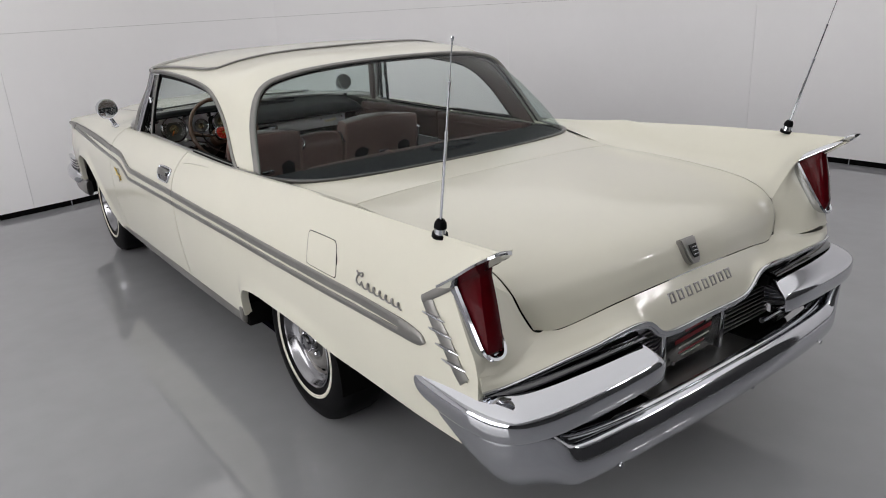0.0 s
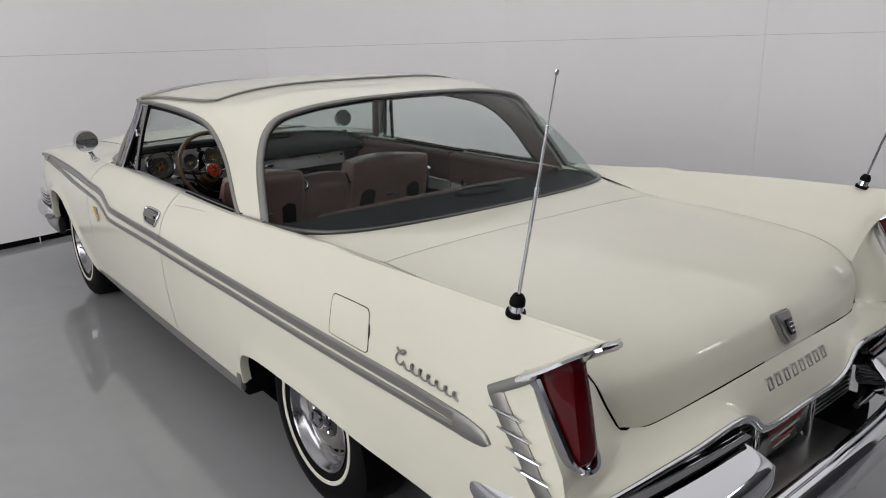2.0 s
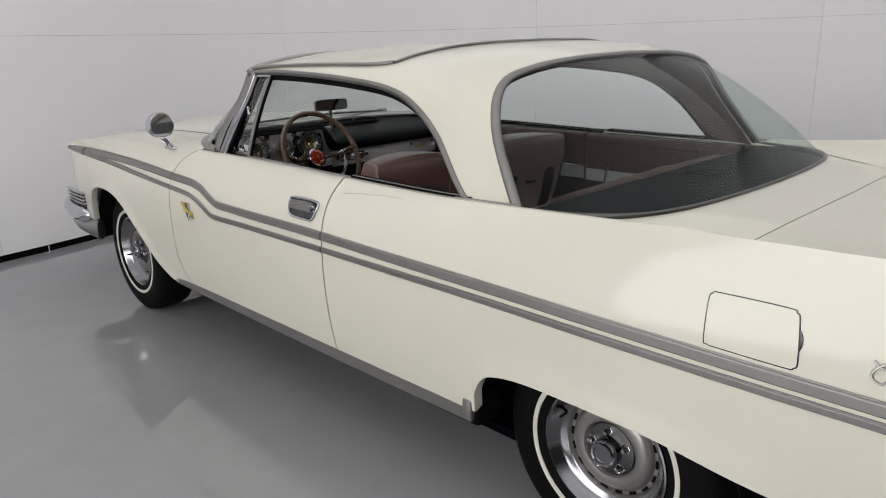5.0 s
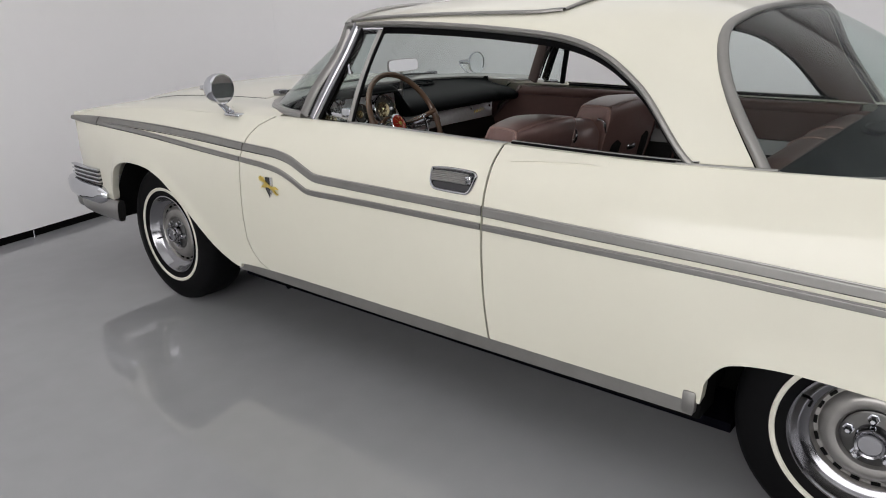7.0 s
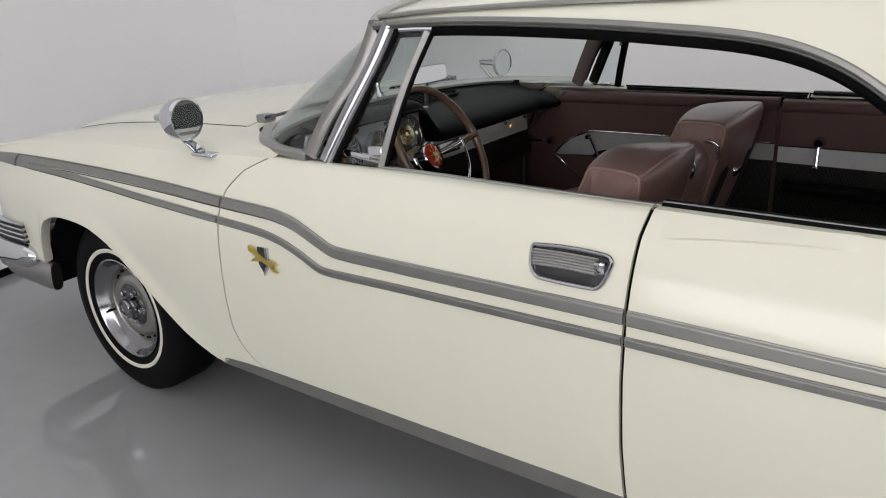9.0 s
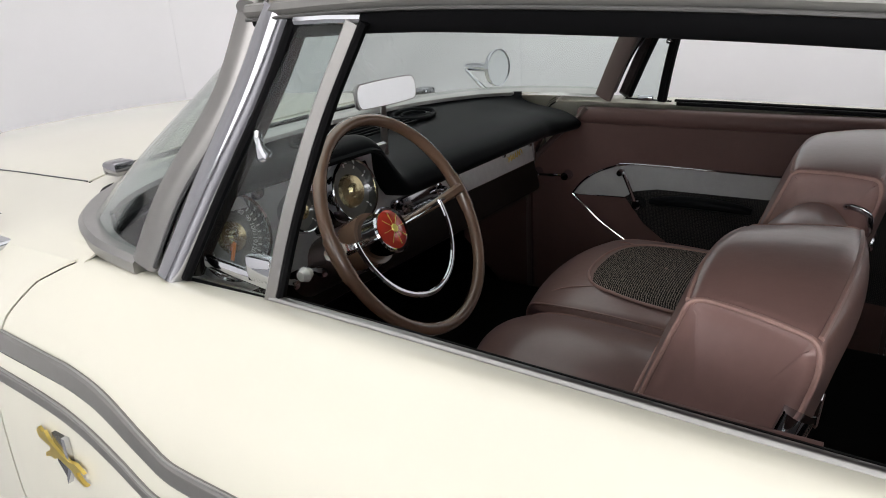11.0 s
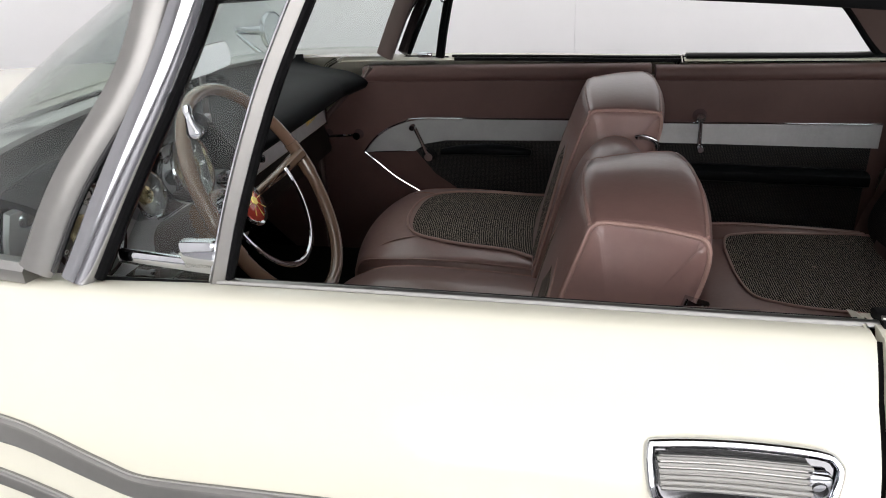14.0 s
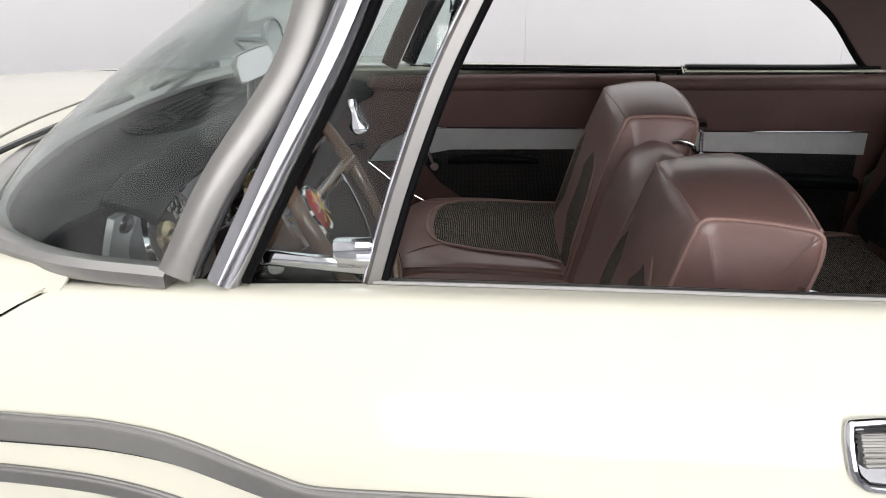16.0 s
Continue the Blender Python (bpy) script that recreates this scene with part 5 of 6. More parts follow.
        rail = np.array([(s * 0.834, y, float(crest_z(y)) - 0.002) for y in np.linspace(0.52, 1.84, 40)])
        # satin steel on the driver's side, black on the passenger's
        part("belt_moulding", sweep(rail, oval(0.014, 0.008, 10)), STEEL if s < 0 else RUBBER, car, "thin belt moulding")
        ys = np.linspace(0.50, 1.098, 24)
        strip = np.array([(s * (0.829 + 0.004 * (1.1 - y)), y, float(crest_z(y)) + 0.001) for y in ys])
        part("quarter_weatherstrip", sweep(strip, oval(0.040, 0.014, 12, 3)), RUBBER, car, "black weatherstrip along the quarter window")
        part("quarter_belt_moulding", sweep(strip + np.array([s * 0.010, 0, 0.007]), oval(0.007, 0.005, 8)), STEEL, car, "thin bright line on the weatherstrip")
        # moulding under the rear pillar
        ys = np.linspace(0.30, 0.56, 10)
        part("pillar_base_moulding", sweep(np.array([(s * (0.850 + 0.01 * (y - 0.3)), y, float(crest_z(y)) + 0.002) for y in ys]), oval(0.012, 0.008, 8)), STEEL, car, "bright moulding at the foot of the rear pillar")
    # wipers on the cowl
    for x0, x1 in ((-0.58, -0.08), (0.52, 0.02)):
        arm = spline([(x0, 2.55, 1.068), ((x0 + x1) / 2, 2.535, 1.080), (x1, 2.50, 1.090)], 12)
        part("wiper", sweep(arm, oval(0.014, 0.012, 8)), BLACK, car, "black wiper arm")
        part("wiper_pivot", box(x0, 2.56, 1.066, 0.05, 0.05, 0.03, 0.008), CHROMEDARK, car, "wiper pivot")
    # washer-like gill vents behind the front bumper and the bumper end
    for s in (-1, 1):
        for k in range(4):
            z = 0.640 - k * 0.022
            bar = np.array([(s * (0.962 - 0.10 * max(0.0, (y - 3.80)) ** 1.2), y, z) for y in np.linspace(3.67, 3.99, 14)])
            part("gill", sweep(bar, oval(0.028, 0.011, 10, 3)), CHROME, car, "chrome gill of the side grille")
            part("gill_gap", sweep(bar + np.array([-s * 0.006, 0, -0.011]), oval(0.02, 0.012, 8, 3)), BLACK, car, "dark gap between gills")
    front = spline([(0.955, 3.62, 0.50), (0.97, 3.72, 0.505), (0.97, 3.86, 0.51), (0.94, 4.02, 0.515), (0.86, 4.13, 0.515), (0.6, 4.20, 0.515), (0, 4.235, 0.515)], 40)[::-1]
    p = both(front[None])[0]
    k = np.abs(np.linspace(-1, 1, len(p)))
    fb = new("front_bumper")
    fb.parent = car
    fb["label"] = "chrome front bumper wrapped round the corners"
    part("bar", sweep(p, oval(0.085, 0.10, 20, 2.5), scale=np.clip(((1 - k) / 0.12 + 0.15) ** 0.5, 0.3, 1)), CHROME, fb)
    low = spline([(0.93, 3.56, 0.42), (0.945, 3.66, 0.43), (0.945, 3.86, 0.44), (0.91, 3.99, 0.44), (0.82, 4.08, 0.44), (0, 4.15, 0.44)], 36)[::-1]
    part("valance", sweep(both(low[None])[0], oval(0.05, 0.12, 14, 3)), STEEL, fb)
    # plain front face
    part("grille", box(0, 3.99, 0.70, 1.25, 0.06, 0.32, 0.02), CHROMEDARK, car, "dark bright grille")
    for s in (-1, 1):
        b = lathe([(0.0, 0.0), (0.0, 0.085), (0.03, 0.085), (0.035, 0.07), (0.03, 0.0)], 24)
        b.transform(Matrix.Translation((s * 0.77, 4.03, 0.78)) @ Matrix.Rotation(math.pi / 2, 4, "Z"))
        part("headlight", b, CHROME, car, "round chrome headlight")


BROWNMETAL = material("brown_painted_metal", (0.095, 0.066, 0.060), 0.35, 0.2, coat=0.3, vary=0.06)
build_pillars()


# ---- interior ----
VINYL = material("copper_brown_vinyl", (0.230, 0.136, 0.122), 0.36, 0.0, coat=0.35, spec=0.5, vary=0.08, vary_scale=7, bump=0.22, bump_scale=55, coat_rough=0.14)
# darker copy of the seat brown, for side trim and rear backrest
VINYLDARK = material("darker_brown_vinyl", (0.094, 0.054, 0.049), 0.45, spec=0.2, vary=0.08, vary_scale=6, bump=0.12, bump_scale=420)
PIPING = material("pale_brown_piping", (0.34, 0.215, 0.19), 0.4, spec=0.3, vary=0.1, vary_scale=30)
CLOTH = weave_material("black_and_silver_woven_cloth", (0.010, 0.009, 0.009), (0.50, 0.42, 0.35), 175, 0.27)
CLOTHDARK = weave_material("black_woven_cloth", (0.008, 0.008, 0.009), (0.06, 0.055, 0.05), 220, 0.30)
PAD = material("black_dash_pad", (0.0030, 0.0034, 0.0042), 0.46, spec=0.06, vary=0.15)
SHELFMAT = material("black_felt_shelf", (0.008, 0.009, 0.012), 0.7, spec=0.15, vary=0.2, vary_scale=10)
CARPET = material("black_carpet", (0.0025, 0.0025, 0.004), 0.95, spec=0.0, vary=0.3, vary_scale=40, bump=0.3, bump_scale=500)
SILVER = material("crinkled_silver_vinyl", (0.85, 0.84, 0.85), 0.22, 0.45, vary=0.08, vary_scale=12, bump=1.0, bump_scale=38)
GREYVINYL = material("grey_vinyl", (0.33, 0.327, 0.327), 0.33, spec=0.7, vary=0.08, vary_scale=14, bump=0.3, bump_scale=60)
STRIP = material("silver_dash_insert", (0.80, 0.80, 0.81), 0.32, 0.6, vary=0.06, vary_scale=60, bump=0.5, bump_scale=700)
WHEELBROWN = material("brown_steering_wheel_plastic", (0.165, 0.100, 0.068), 0.25, coat=0.6, vary=0.10, vary_scale=5)
DIAL = material("smoked_dial", (0.17, 0.17, 0.155), 0.12, coat=1.0)
AMBER = material("champagne_dial_centre", (0.55, 0.47, 0.28), 0.2, 0.9)
NEEDLE = material("orange_needle", (0.75, 0.20, 0.02), 0.4)
REDCAP = material("red_horn_cap", (0.60, 0.055, 0.035), 0.12, coat=1.0)
WHITEKNOB = material("white_knob", (0.75, 0.74, 0.70), 0.25, coat=0.5)
HEADLINER = material("brown_headliner", (0.10, 0.068, 0.062), 0.6, spec=0.1, vary=0.08)
PLASTIC = material("clear_protective_film", (0.020, 0.022, 0.030), 0.10, coat=1.0, bump=0.9, bump_scale=22)


def closed_curve(pts, n):
    return outline(pts, n)


def pillow_net(section, x0, x1, r, n_sec=48, n_end=7, n_mid=14, crown=0.0):
    """A cushion: a closed (y, z) section carried from x0 to x1, its ends rounded with radius r."""
    sec = closed_curve(section, n_sec)
    d = np.roll(sec, -1, 0) - np.roll(sec, 1, 0)
    nrm = np.stack([d[:, 1], -d[:, 0]], 1) / (np.linalg.norm(d, axis=1)[:, None] + 1e-9)
    c = sec.mean(0)
    if ((sec - c) * nrm).sum() < 0:
        nrm = -nrm
    xs, inset = [], []
    for a in np.linspace(0, math.pi / 2, n_end):
        xs.append(x0 + r * (1 - math.sin(a)))
        inset.append(r * (1 - math.cos(math.pi / 2 - a)))
    left = sorted(zip(xs, inset))
    mid = [(x, 0.0) for x in np.linspace(x0 + r, x1 - r, n_mid)[1:-1]]
    right = [(x0 + x1 - x, i) for x, i in left[::-1]]
    rows = []
    for x, i in left + mid + right:
        bulge = crown * (1 - ((2 * x - x0 - x1) / (x1 - x0)) ** 2)
        q = sec + nrm * (bulge - i)
        rows.append([(x, y, z) for y, z in q])
    return np.array(rows), sec, nrm


def pillow(section, x0, x1, r, crown=0.0):
    P, sec, nrm = pillow_net(section, x0, x1, r, crown=crown)
    bm = grid(P, close_v=True)
    n = P.shape[1]
    bm.verts.ensure_lookup_table()
    vs = list(bm.verts)
    bm.faces.new(vs[:n])
    bm.faces.new(vs[-n:][::-1])
    bmesh.ops.recalc_face_normals(bm, faces=bm.faces)
    return bm


def welt(section, x, out, parent, n=60, r=0.0035, mat=None):
    """Piping round a cushion's section at x."""
    sec = closed_curve(section, n)
    c = sec.mean(0)
    path = [(x, c[0] + (y - c[0]) * out, c[1] + (z - c[1]) * out) for y, z in sec]
    return part("piping", sweep(path, oval(2 * r, 2 * r, 6), closed=True, up=(1, 0, 0)), mat or PIPING, parent)


def patch_on(fn, loop, lift, rings=7):
    """A raised patch: fn(a, b) -> place; loop of (a, b)."""
    c = loop.mean(0)
    P = np.array([[fn(*(c + (q - c) * k), lift * (1 if k < 0.99 else 0.0)) for q in loop] for k in np.linspace(1.0, 0.02, rings)])
    return P


def shaped(section, x0, x1, r, bow=0.012, n_sec=72, n_mid=12, crown=0.0):
    """A stuffed pad: a closed (y, z) section between two side faces x0(y, z) and x1(y, z), with tight rounded edges and bowed sides."""
    sec = closed_curve(section, n_sec)
    d = np.roll(sec, -1, 0) - np.roll(sec, 1, 0)
    nrm = np.stack([d[:, 1], -d[:, 0]], 1) / (np.linalg.norm(d, axis=1)[:, None] + 1e-9)
    c = sec.mean(0)
    if ((sec - c) * nrm).sum() < 0:
        nrm = -nrm
    a, b = np.array([x0(*q) for q in sec]), np.array([x1(*q) for q in sec])
    plane = np.column_stack([sec, np.ones(len(sec))])
    fa, fb = np.linalg.lstsq(plane, a, rcond=None)[0], np.linalg.lstsq(plane, b, rcond=None)[0]
    rows = []
    for k in (0.03, 0.35, 0.65, 0.9):
        q = c + (sec - nrm * r - c) * k
        rows.append(np.column_stack([(q @ fa[:2] + fa[2]) * (1 - k ** 4) + a * k ** 4 - bow * (1 - k * k), q]))
    for t in np.linspace(0.0, math.pi / 2, 6):
        rows.append(np.column_stack([a + r * (1 - math.cos(t)), sec - nrm * r * (1 - math.sin(t))]))
    for u in np.linspace(0, 1, n_mid)[1:-1]:
        x = (a + r) * (1 - u) + (b - r) * u
        rows.append(np.column_stack([x, sec + nrm * crown * (1 - (2 * u - 1) ** 2)]))
    for t in np.linspace(math.pi / 2, 0.0, 6):
        rows.append(np.column_stack([b - r * (1 - math.cos(t)), sec - nrm * r * (1 - math.sin(t))]))
    for k in (0.9, 0.65, 0.35, 0.03):
        q = c + (sec - nrm * r - c) * k
        rows.append(np.column_stack([(q @ fb[:2] + fb[2]) * (1 - k ** 4) + b * k ** 4 + bow * (1 - k * k), q]))
    bm = grid(np.array(rows), close_v=True)
    bmesh.ops.recalc_face_normals(bm, faces=bm.faces)
    e0 = np.column_stack([a + r * 0.25, sec - nrm * r * 0.25])
    e1 = np.column_stack([b - r * 0.25, sec - nrm * r * 0.25])
    return bm, e0, e1


def build_front_seat():
    seat = new("front_seat")
    seat.parent = car
    seat["label"] = "copper-brown vinyl front bench with woven black inserts"
    # cushions: (y, z) sections, front at the larger y, front corners rounded in plan
    def cushion(front, top):
        return [(1.42, 0.40), (1.42, top - 0.03), (1.50, top - 0.012), (1.65, top), (1.80, top + 0.006), (front - 0.10, top), (front - 0.03, top - 0.025), (front, top - 0.085), (front - 0.012, 0.40), (front - 0.05, 0.34), (1.60, 0.33), (1.46, 0.34)]
    for x0, x1, front, top in ((-0.72, -0.175, 2.035, 0.592), (-0.170, 0.135, 2.015, 0.580), (0.140, 0.72, 2.035, 0.592)):
        cut = 0.055 if abs(x0 + x1) > 0.2 else 0.03
        nose = lambda y: max(0.0, (y - 1.88) / (front - 1.88)) ** 2.5 * cut
        bm, e0, e1 = shaped(cushion(front, top), lambda y, z: x0 + nose(y), lambda y, z: x1 - nose(y), 0.028, bow=0.004, crown=0.026, n_mid=16)
        part("cushion", bm, VINYL, seat, "padded brown vinyl cushion")
        for e in (e0, e1):
            part("piping", sweep(e, oval(0.0065, 0.0065, 6), closed=True, up=(1, 0, 0)), PIPING, seat)

    def top_z(y):
        return np.interp(y, [1.42, 1.50, 1.65, 1.80, 1.93, 2.0, 2.035], [0.562, 0.580, 0.592, 0.598, 0.592, 0.567, 0.52])
    for s, xc in ((-1, -0.447), (1, 0.43)):
        loop = outline([(xc - 0.215, 1.46), (xc - 0.22, 1.60), (xc - 0.205, 1.76), (xc - 0.16, 1.865), (xc - 0.07, 1.905), (xc + 0.07, 1.905), (xc + 0.16, 1.865), (xc + 0.205, 1.76), (xc + 0.22, 1.60), (xc + 0.215, 1.46)], 72)
        fn = lambda x, y, l: (x, y, float(top_z(y)) + 0.026 * (1 - ((x - xc) / 0.29) ** 2) + l)
        part("seat_insert", grid(patch_on(fn, loop, 0.0035), close_v=True), CLOTH, seat, "black and silver woven seat insert")
        part("insert_piping", sweep([fn(x, y, 0.002) for x, y in loop], oval(0.009, 0.009, 6), closed=True), PIPING, seat)
        for dx in (-1, 1):
            seam = [fn(xc + dx * 0.17, 1.85, 0.0), fn(xc + dx * 0.20, 1.92, 0.0), fn(xc + dx * 0.222, 1.975, -0.004), fn(xc + dx * 0.23, 2.01, -0.02)]
            part("seam", sweep(spline(seam, 14), oval(0.005, 0.005, 6)), PIPING, seat)

    # backs: reclined section with a square-shouldered cap; the front face is narrower than the rear
    back = [(1.525, 0.55), (1.487, 0.70), (1.449, 0.84), (1.420, 0.925), (1.404, 0.968), (1.397, 0.986), (1.389, 0.995), (1.374, 1.000), (1.310, 1.005), (1.254, 1.004), (1.238, 1.001), (1.229, 0.992), (1.226, 0.974), (1.228, 0.950), (1.240, 0.90), (1.27, 0.78), (1.32, 0.62), (1.375, 0.47), (1.43, 0.42), (1.50, 0.46)]
    front_y = lambda z: float(np.interp(z, [0.45, 0.55, 0.70, 0.84, 0.935, 1.0], [1.54, 1.525, 1.487, 1.449, 1.415, 1.37]))
    rear_y = lambda z: float(np.interp(z, [0.45, 0.62, 0.78, 0.90, 1.0], [1.385, 1.32, 1.27, 1.236, 1.225]))
    for s, xo, xi in ((-1, 0.625, 0.185), (1, 0.630, 0.105)):
        def edge(y, z, x, k):
            zt = min(1.0, max(0.0, (z - 0.55) / 0.45))
            ft = min(1.0, max(0.0, (y - rear_y(z)) / max(0.03, front_y(z) - rear_y(z))))
            return x + k * (0.012 - 0.018 * zt - (0.012 + 0.050 * zt) * ft)
        outer = lambda y, z: s * edge(y, z, xo, 1)
        inner = lambda y, z: s * edge(y, z, xi, -0.6)
        f0, f1 = (outer, inner) if s < 0 else (inner, outer)
        bm, e0, e1 = shaped(back, f0, f1, 0.021, bow=0.008, crown=0.018, n_sec=96)
        part("backrest", bm, VINYL, seat, "square-shouldered brown vinyl backrest")
        for e in (e0, e1):
            part("piping", sweep(e, oval(0.0075, 0.0075, 8), closed=True, up=(1, 0, 0)), PIPING, seat)
        # seams of the cap, in front and behind
        def face(a, z, l=0.0):
            x0, x1 = outer(front_y(z), z), inner(front_y(z), z)
            return (x0 * (1 - a) + x1 * a, front_y(z) + 0.010 * (1 - (2 * a - 1) ** 2) + l, z)
        arch = [(0.04, 0.990), (0.10, 0.955), (0.18, 0.905), (0.24, 0.870), (0.5, 0.935), (0.76, 0.870), (0.82, 0.905), (0.90, 0.955), (0.96, 0.990)]
        for half in (arch[:4], arch[5:]):
            part("seam", sweep(spline([face(a, z, 0.001) for a, z in half], 16), oval(0.007, 0.007, 6)), PIPING, seat)
        for y, z, out in ((1.2335, 0.998, -1), (1.393, 0.991, 1)):
            line = [(outer(y, z) * (1 - a) + inner(y, z) * a, y + out * (0.012 * (1 - (2 * a - 1) ** 2) - 0.002), z - 0.003 + 0.017 * (1 - (2 * a - 1) ** 2)) for a in np.linspace(0.03, 0.97, 14)]
            part("seam", sweep(line, oval(0.0075, 0.0075, 6)), PIPING, seat)
        loop = outline([(0.10, 0.57), (0.07, 0.68), (0.09, 0.80), (0.17, 0.875), (0.34, 0.920), (0.66, 0.920), (0.83, 0.875), (0.91, 0.80), (0.93, 0.68), (0.90, 0.57)], 60)
        part("back_insert", grid(patch_on(lambda a, z, l: face(a, z, l), loop, 0.008), close_v=True), CLOTH, seat, "woven insert on the backrest")
        part("insert_piping", sweep([face(a, z, 0.003) for a, z in loop], oval(0.008, 0.008, 6), closed=True), PIPING, seat)
        # dark back shell with ash tray, chrome side strip and hinge
        xm, hw = s * 0.5 * (xo + xi), 0.5 * (xo - xi)
        loop = outline([(-0.78, 0.50), (-0.80, 0.62), (-0.78, 0.78), (-0.66, 0.84), (0, 0.855), (0.66, 0.84), (0.78, 0.78), (0.80, 0.62), (0.78, 0.50)], 48)
        fb = lambda a, z, l: (xm + a * hw, float(np.interp(z, [0.47, 0.62, 0.78, 0.90], [1.375, 1.32, 1.27, 1.238])) - 0.011 - l, z)
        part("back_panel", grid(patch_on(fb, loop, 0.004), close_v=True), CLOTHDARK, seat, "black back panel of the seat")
        strip = np.array([(s * (xo + 0.004), y, z) for y, z in ((1.243, 0.915), (1.285, 0.775), (1.335, 0.62), (1.392, 0.476))])
        part("side_strip", sweep(spline(strip, 16), flat_bar(0.034, 0.014), up=(s, 0, 0)), CHROME, seat, "chrome side strip of the backrest")
        part("hinge", box(s * (xo + 0.012), 1.42, 0.43, 0.012, 0.06, 0.10, 0.005, rot=Matrix.Rotation(0.35, 4, "X")), CHROME, seat)
        part("ashtray", box(xm, 1.246, 0.795, 0.075, 0.016, 0.026, 0.006), CHROME, seat, "small chrome ash tray")
        x = s * (xi - 0.004)
        handle = spline([(x, 1.285, 0.945), (x - s * 0.016, 1.270, 0.950), (x - s * 0.018, 1.245, 0.940), (x - s * 0.016, 1.238, 0.915), (x, 1.242, 0.895)], 14)
        part("catch", sweep(handle, oval(0.008, 0.012, 8)), CHROME, seat, "chrome seat catch")
    mid = [(1.505, 0.55), (1.47, 0.70), (1.44, 0.82), (1.405, 0.905), (1.365, 0.945), (1.325, 0.953), (1.290, 0.935), (1.265, 0.88), (1.285, 0.75), (1.34, 0.58), (1.385, 0.48), (1.44, 0.46)]
    bm, e0, e1 = shaped(mid, lambda y, z: -0.178, lambda y, z: 0.098, 0.022, bow=0.004, crown=0.010)
    part("centre_armrest", bm, VINYL, seat, "folded centre armrest in brown vinyl")
    for e in (e0, e1):
        part("piping", sweep(e, oval(0.007, 0.007, 6), closed=True, up=(1, 0, 0)), PIPING, seat)


def build_rear_seat():
    seat = new("rear_seat")
    seat.parent = car
    seat["label"] = "brown vinyl rear bench with dark woven inserts"
    cush = [(0.46, 0.36), (0.46, 0.475), (0.55, 0.488), (0.75, 0.500), (0.98, 0.505), (1.08, 0.480), (1.11, 0.42), (1.09, 0.30), (0.80, 0.28), (0.52, 0.28)]
    part("cushion", pillow(cush, -0.70, 0.70, 0.05, crown=0.015), VINYL, seat, "brown vinyl rear cushion")
    welt(cush, 0.690, 0.96, seat)
    back = [(0.555, 0.46), (0.515, 0.64), (0.475, 0.82), (0.457, 0.91), (0.443, 0.945), (0.415, 0.966), (0.375, 0.973), (0.345, 0.970), (0.330, 0.955), (0.31, 0.80), (0.34, 0.50), (0.42, 0.42)]
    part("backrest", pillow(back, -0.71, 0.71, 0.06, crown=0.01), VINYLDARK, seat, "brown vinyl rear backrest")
    for xc, h in ((-0.36, 0.26), (0.36, 0.26)):
        loop = outline([(xc - h, 0.46), (xc - h, 0.74), (xc - h * 0.9, 0.91), (xc - h * 0.6, 0.98), (xc + h * 0.6, 0.98), (xc + h * 0.9, 0.91), (xc + h, 0.74), (xc + h, 0.46)], 60)
        fn = lambda x, y, l: (x, y, float(np.interp(y, [0.46, 0.55, 0.75, 0.98, 1.08], [0.475, 0.488, 0.500, 0.505, 0.480])) + 0.016 * (1 - (x / 0.70) ** 2) + l)
        part("seat_insert", grid(patch_on(fn, loop, 0.004), close_v=True), CLOTH, seat, "woven rear seat insert")
        part("insert_piping", sweep([fn(x, y, 0.003) for x, y in loop], oval(0.008, 0.008, 6), closed=True), PIPING, seat)
        loop = outline([(xc - h, 0.52), (xc - h, 0.70), (xc - h * 0.9, 0.84), (xc - h * 0.5, 0.88), (xc + h * 0.5, 0.88), (xc + h * 0.9, 0.84), (xc + h, 0.70), (xc + h, 0.52)], 60)
        fn2 = lambda x, z, l: (x, float(np.interp(z, [0.46, 0.64, 0.82, 0.93], [0.555, 0.515, 0.475, 0.45])) + 0.012 + l, z)
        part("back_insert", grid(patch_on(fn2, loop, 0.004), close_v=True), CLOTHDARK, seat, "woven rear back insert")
        top = [(x, 0.456, 0.940) for x in np.linspace(xc - 0.3, xc + 0.3, 8)]
        part("seam", sweep(top, oval(0.006, 0.006, 6)), PIPING, seat)
    for x in (-0.13, 0.13):
        over = spline([(x, 0.482, 0.84), (x, 0.468, 0.915), (x, 0.452, 0.955), (x, 0.418, 0.977), (x, 0.375, 0.984), (x, 0.342, 0.981)], 18)
        part("seam", sweep(over, oval(0.006, 0.006, 6), up=(1, 0, 0)), PIPING, seat)


def build_shelf_and_lining():
    loop = both(np.array([spline(WIN_BASE, 24)]))[0]
    rows = []
    for x, y, z in loop:
        rows.append([(x * 0.985, y + 0.012, 0.986), (x * 0.97, y + (0.34 - y) * 0.33, 0.987), (x * 0.94, y + (0.34 - y) * 0.66, 0.986), (x * 0.905, 0.335, 0.982)])
    part("parcel_shelf", grid(net([list(r) for r in rows], 47, 14)), SHELFMAT, car, "black felt parcel shelf under the rear window", thick=0.006)
    loop = outline([(0.13 + 0.14 * math.cos(a), 0.215 + 0.065 * math.sin(a)) for a in np.linspace(0, 2 * math.pi, 16, endpoint=False)], 48)
    c = loop.mean(0)
    P = np.array([[(*(c + (q - c) * k), 0.9885 + h) for q in loop] for k, h in ((1.0, 0.0), (0.95, 0.012), (0.90, 0.014), (0.84, 0.009), (0.4, 0.010), (0.02, 0.010))])
    part("shelf_speaker", grid(P, close_v=True), SHELFMAT, car, "oval speaker bulge in the parcel shelf")
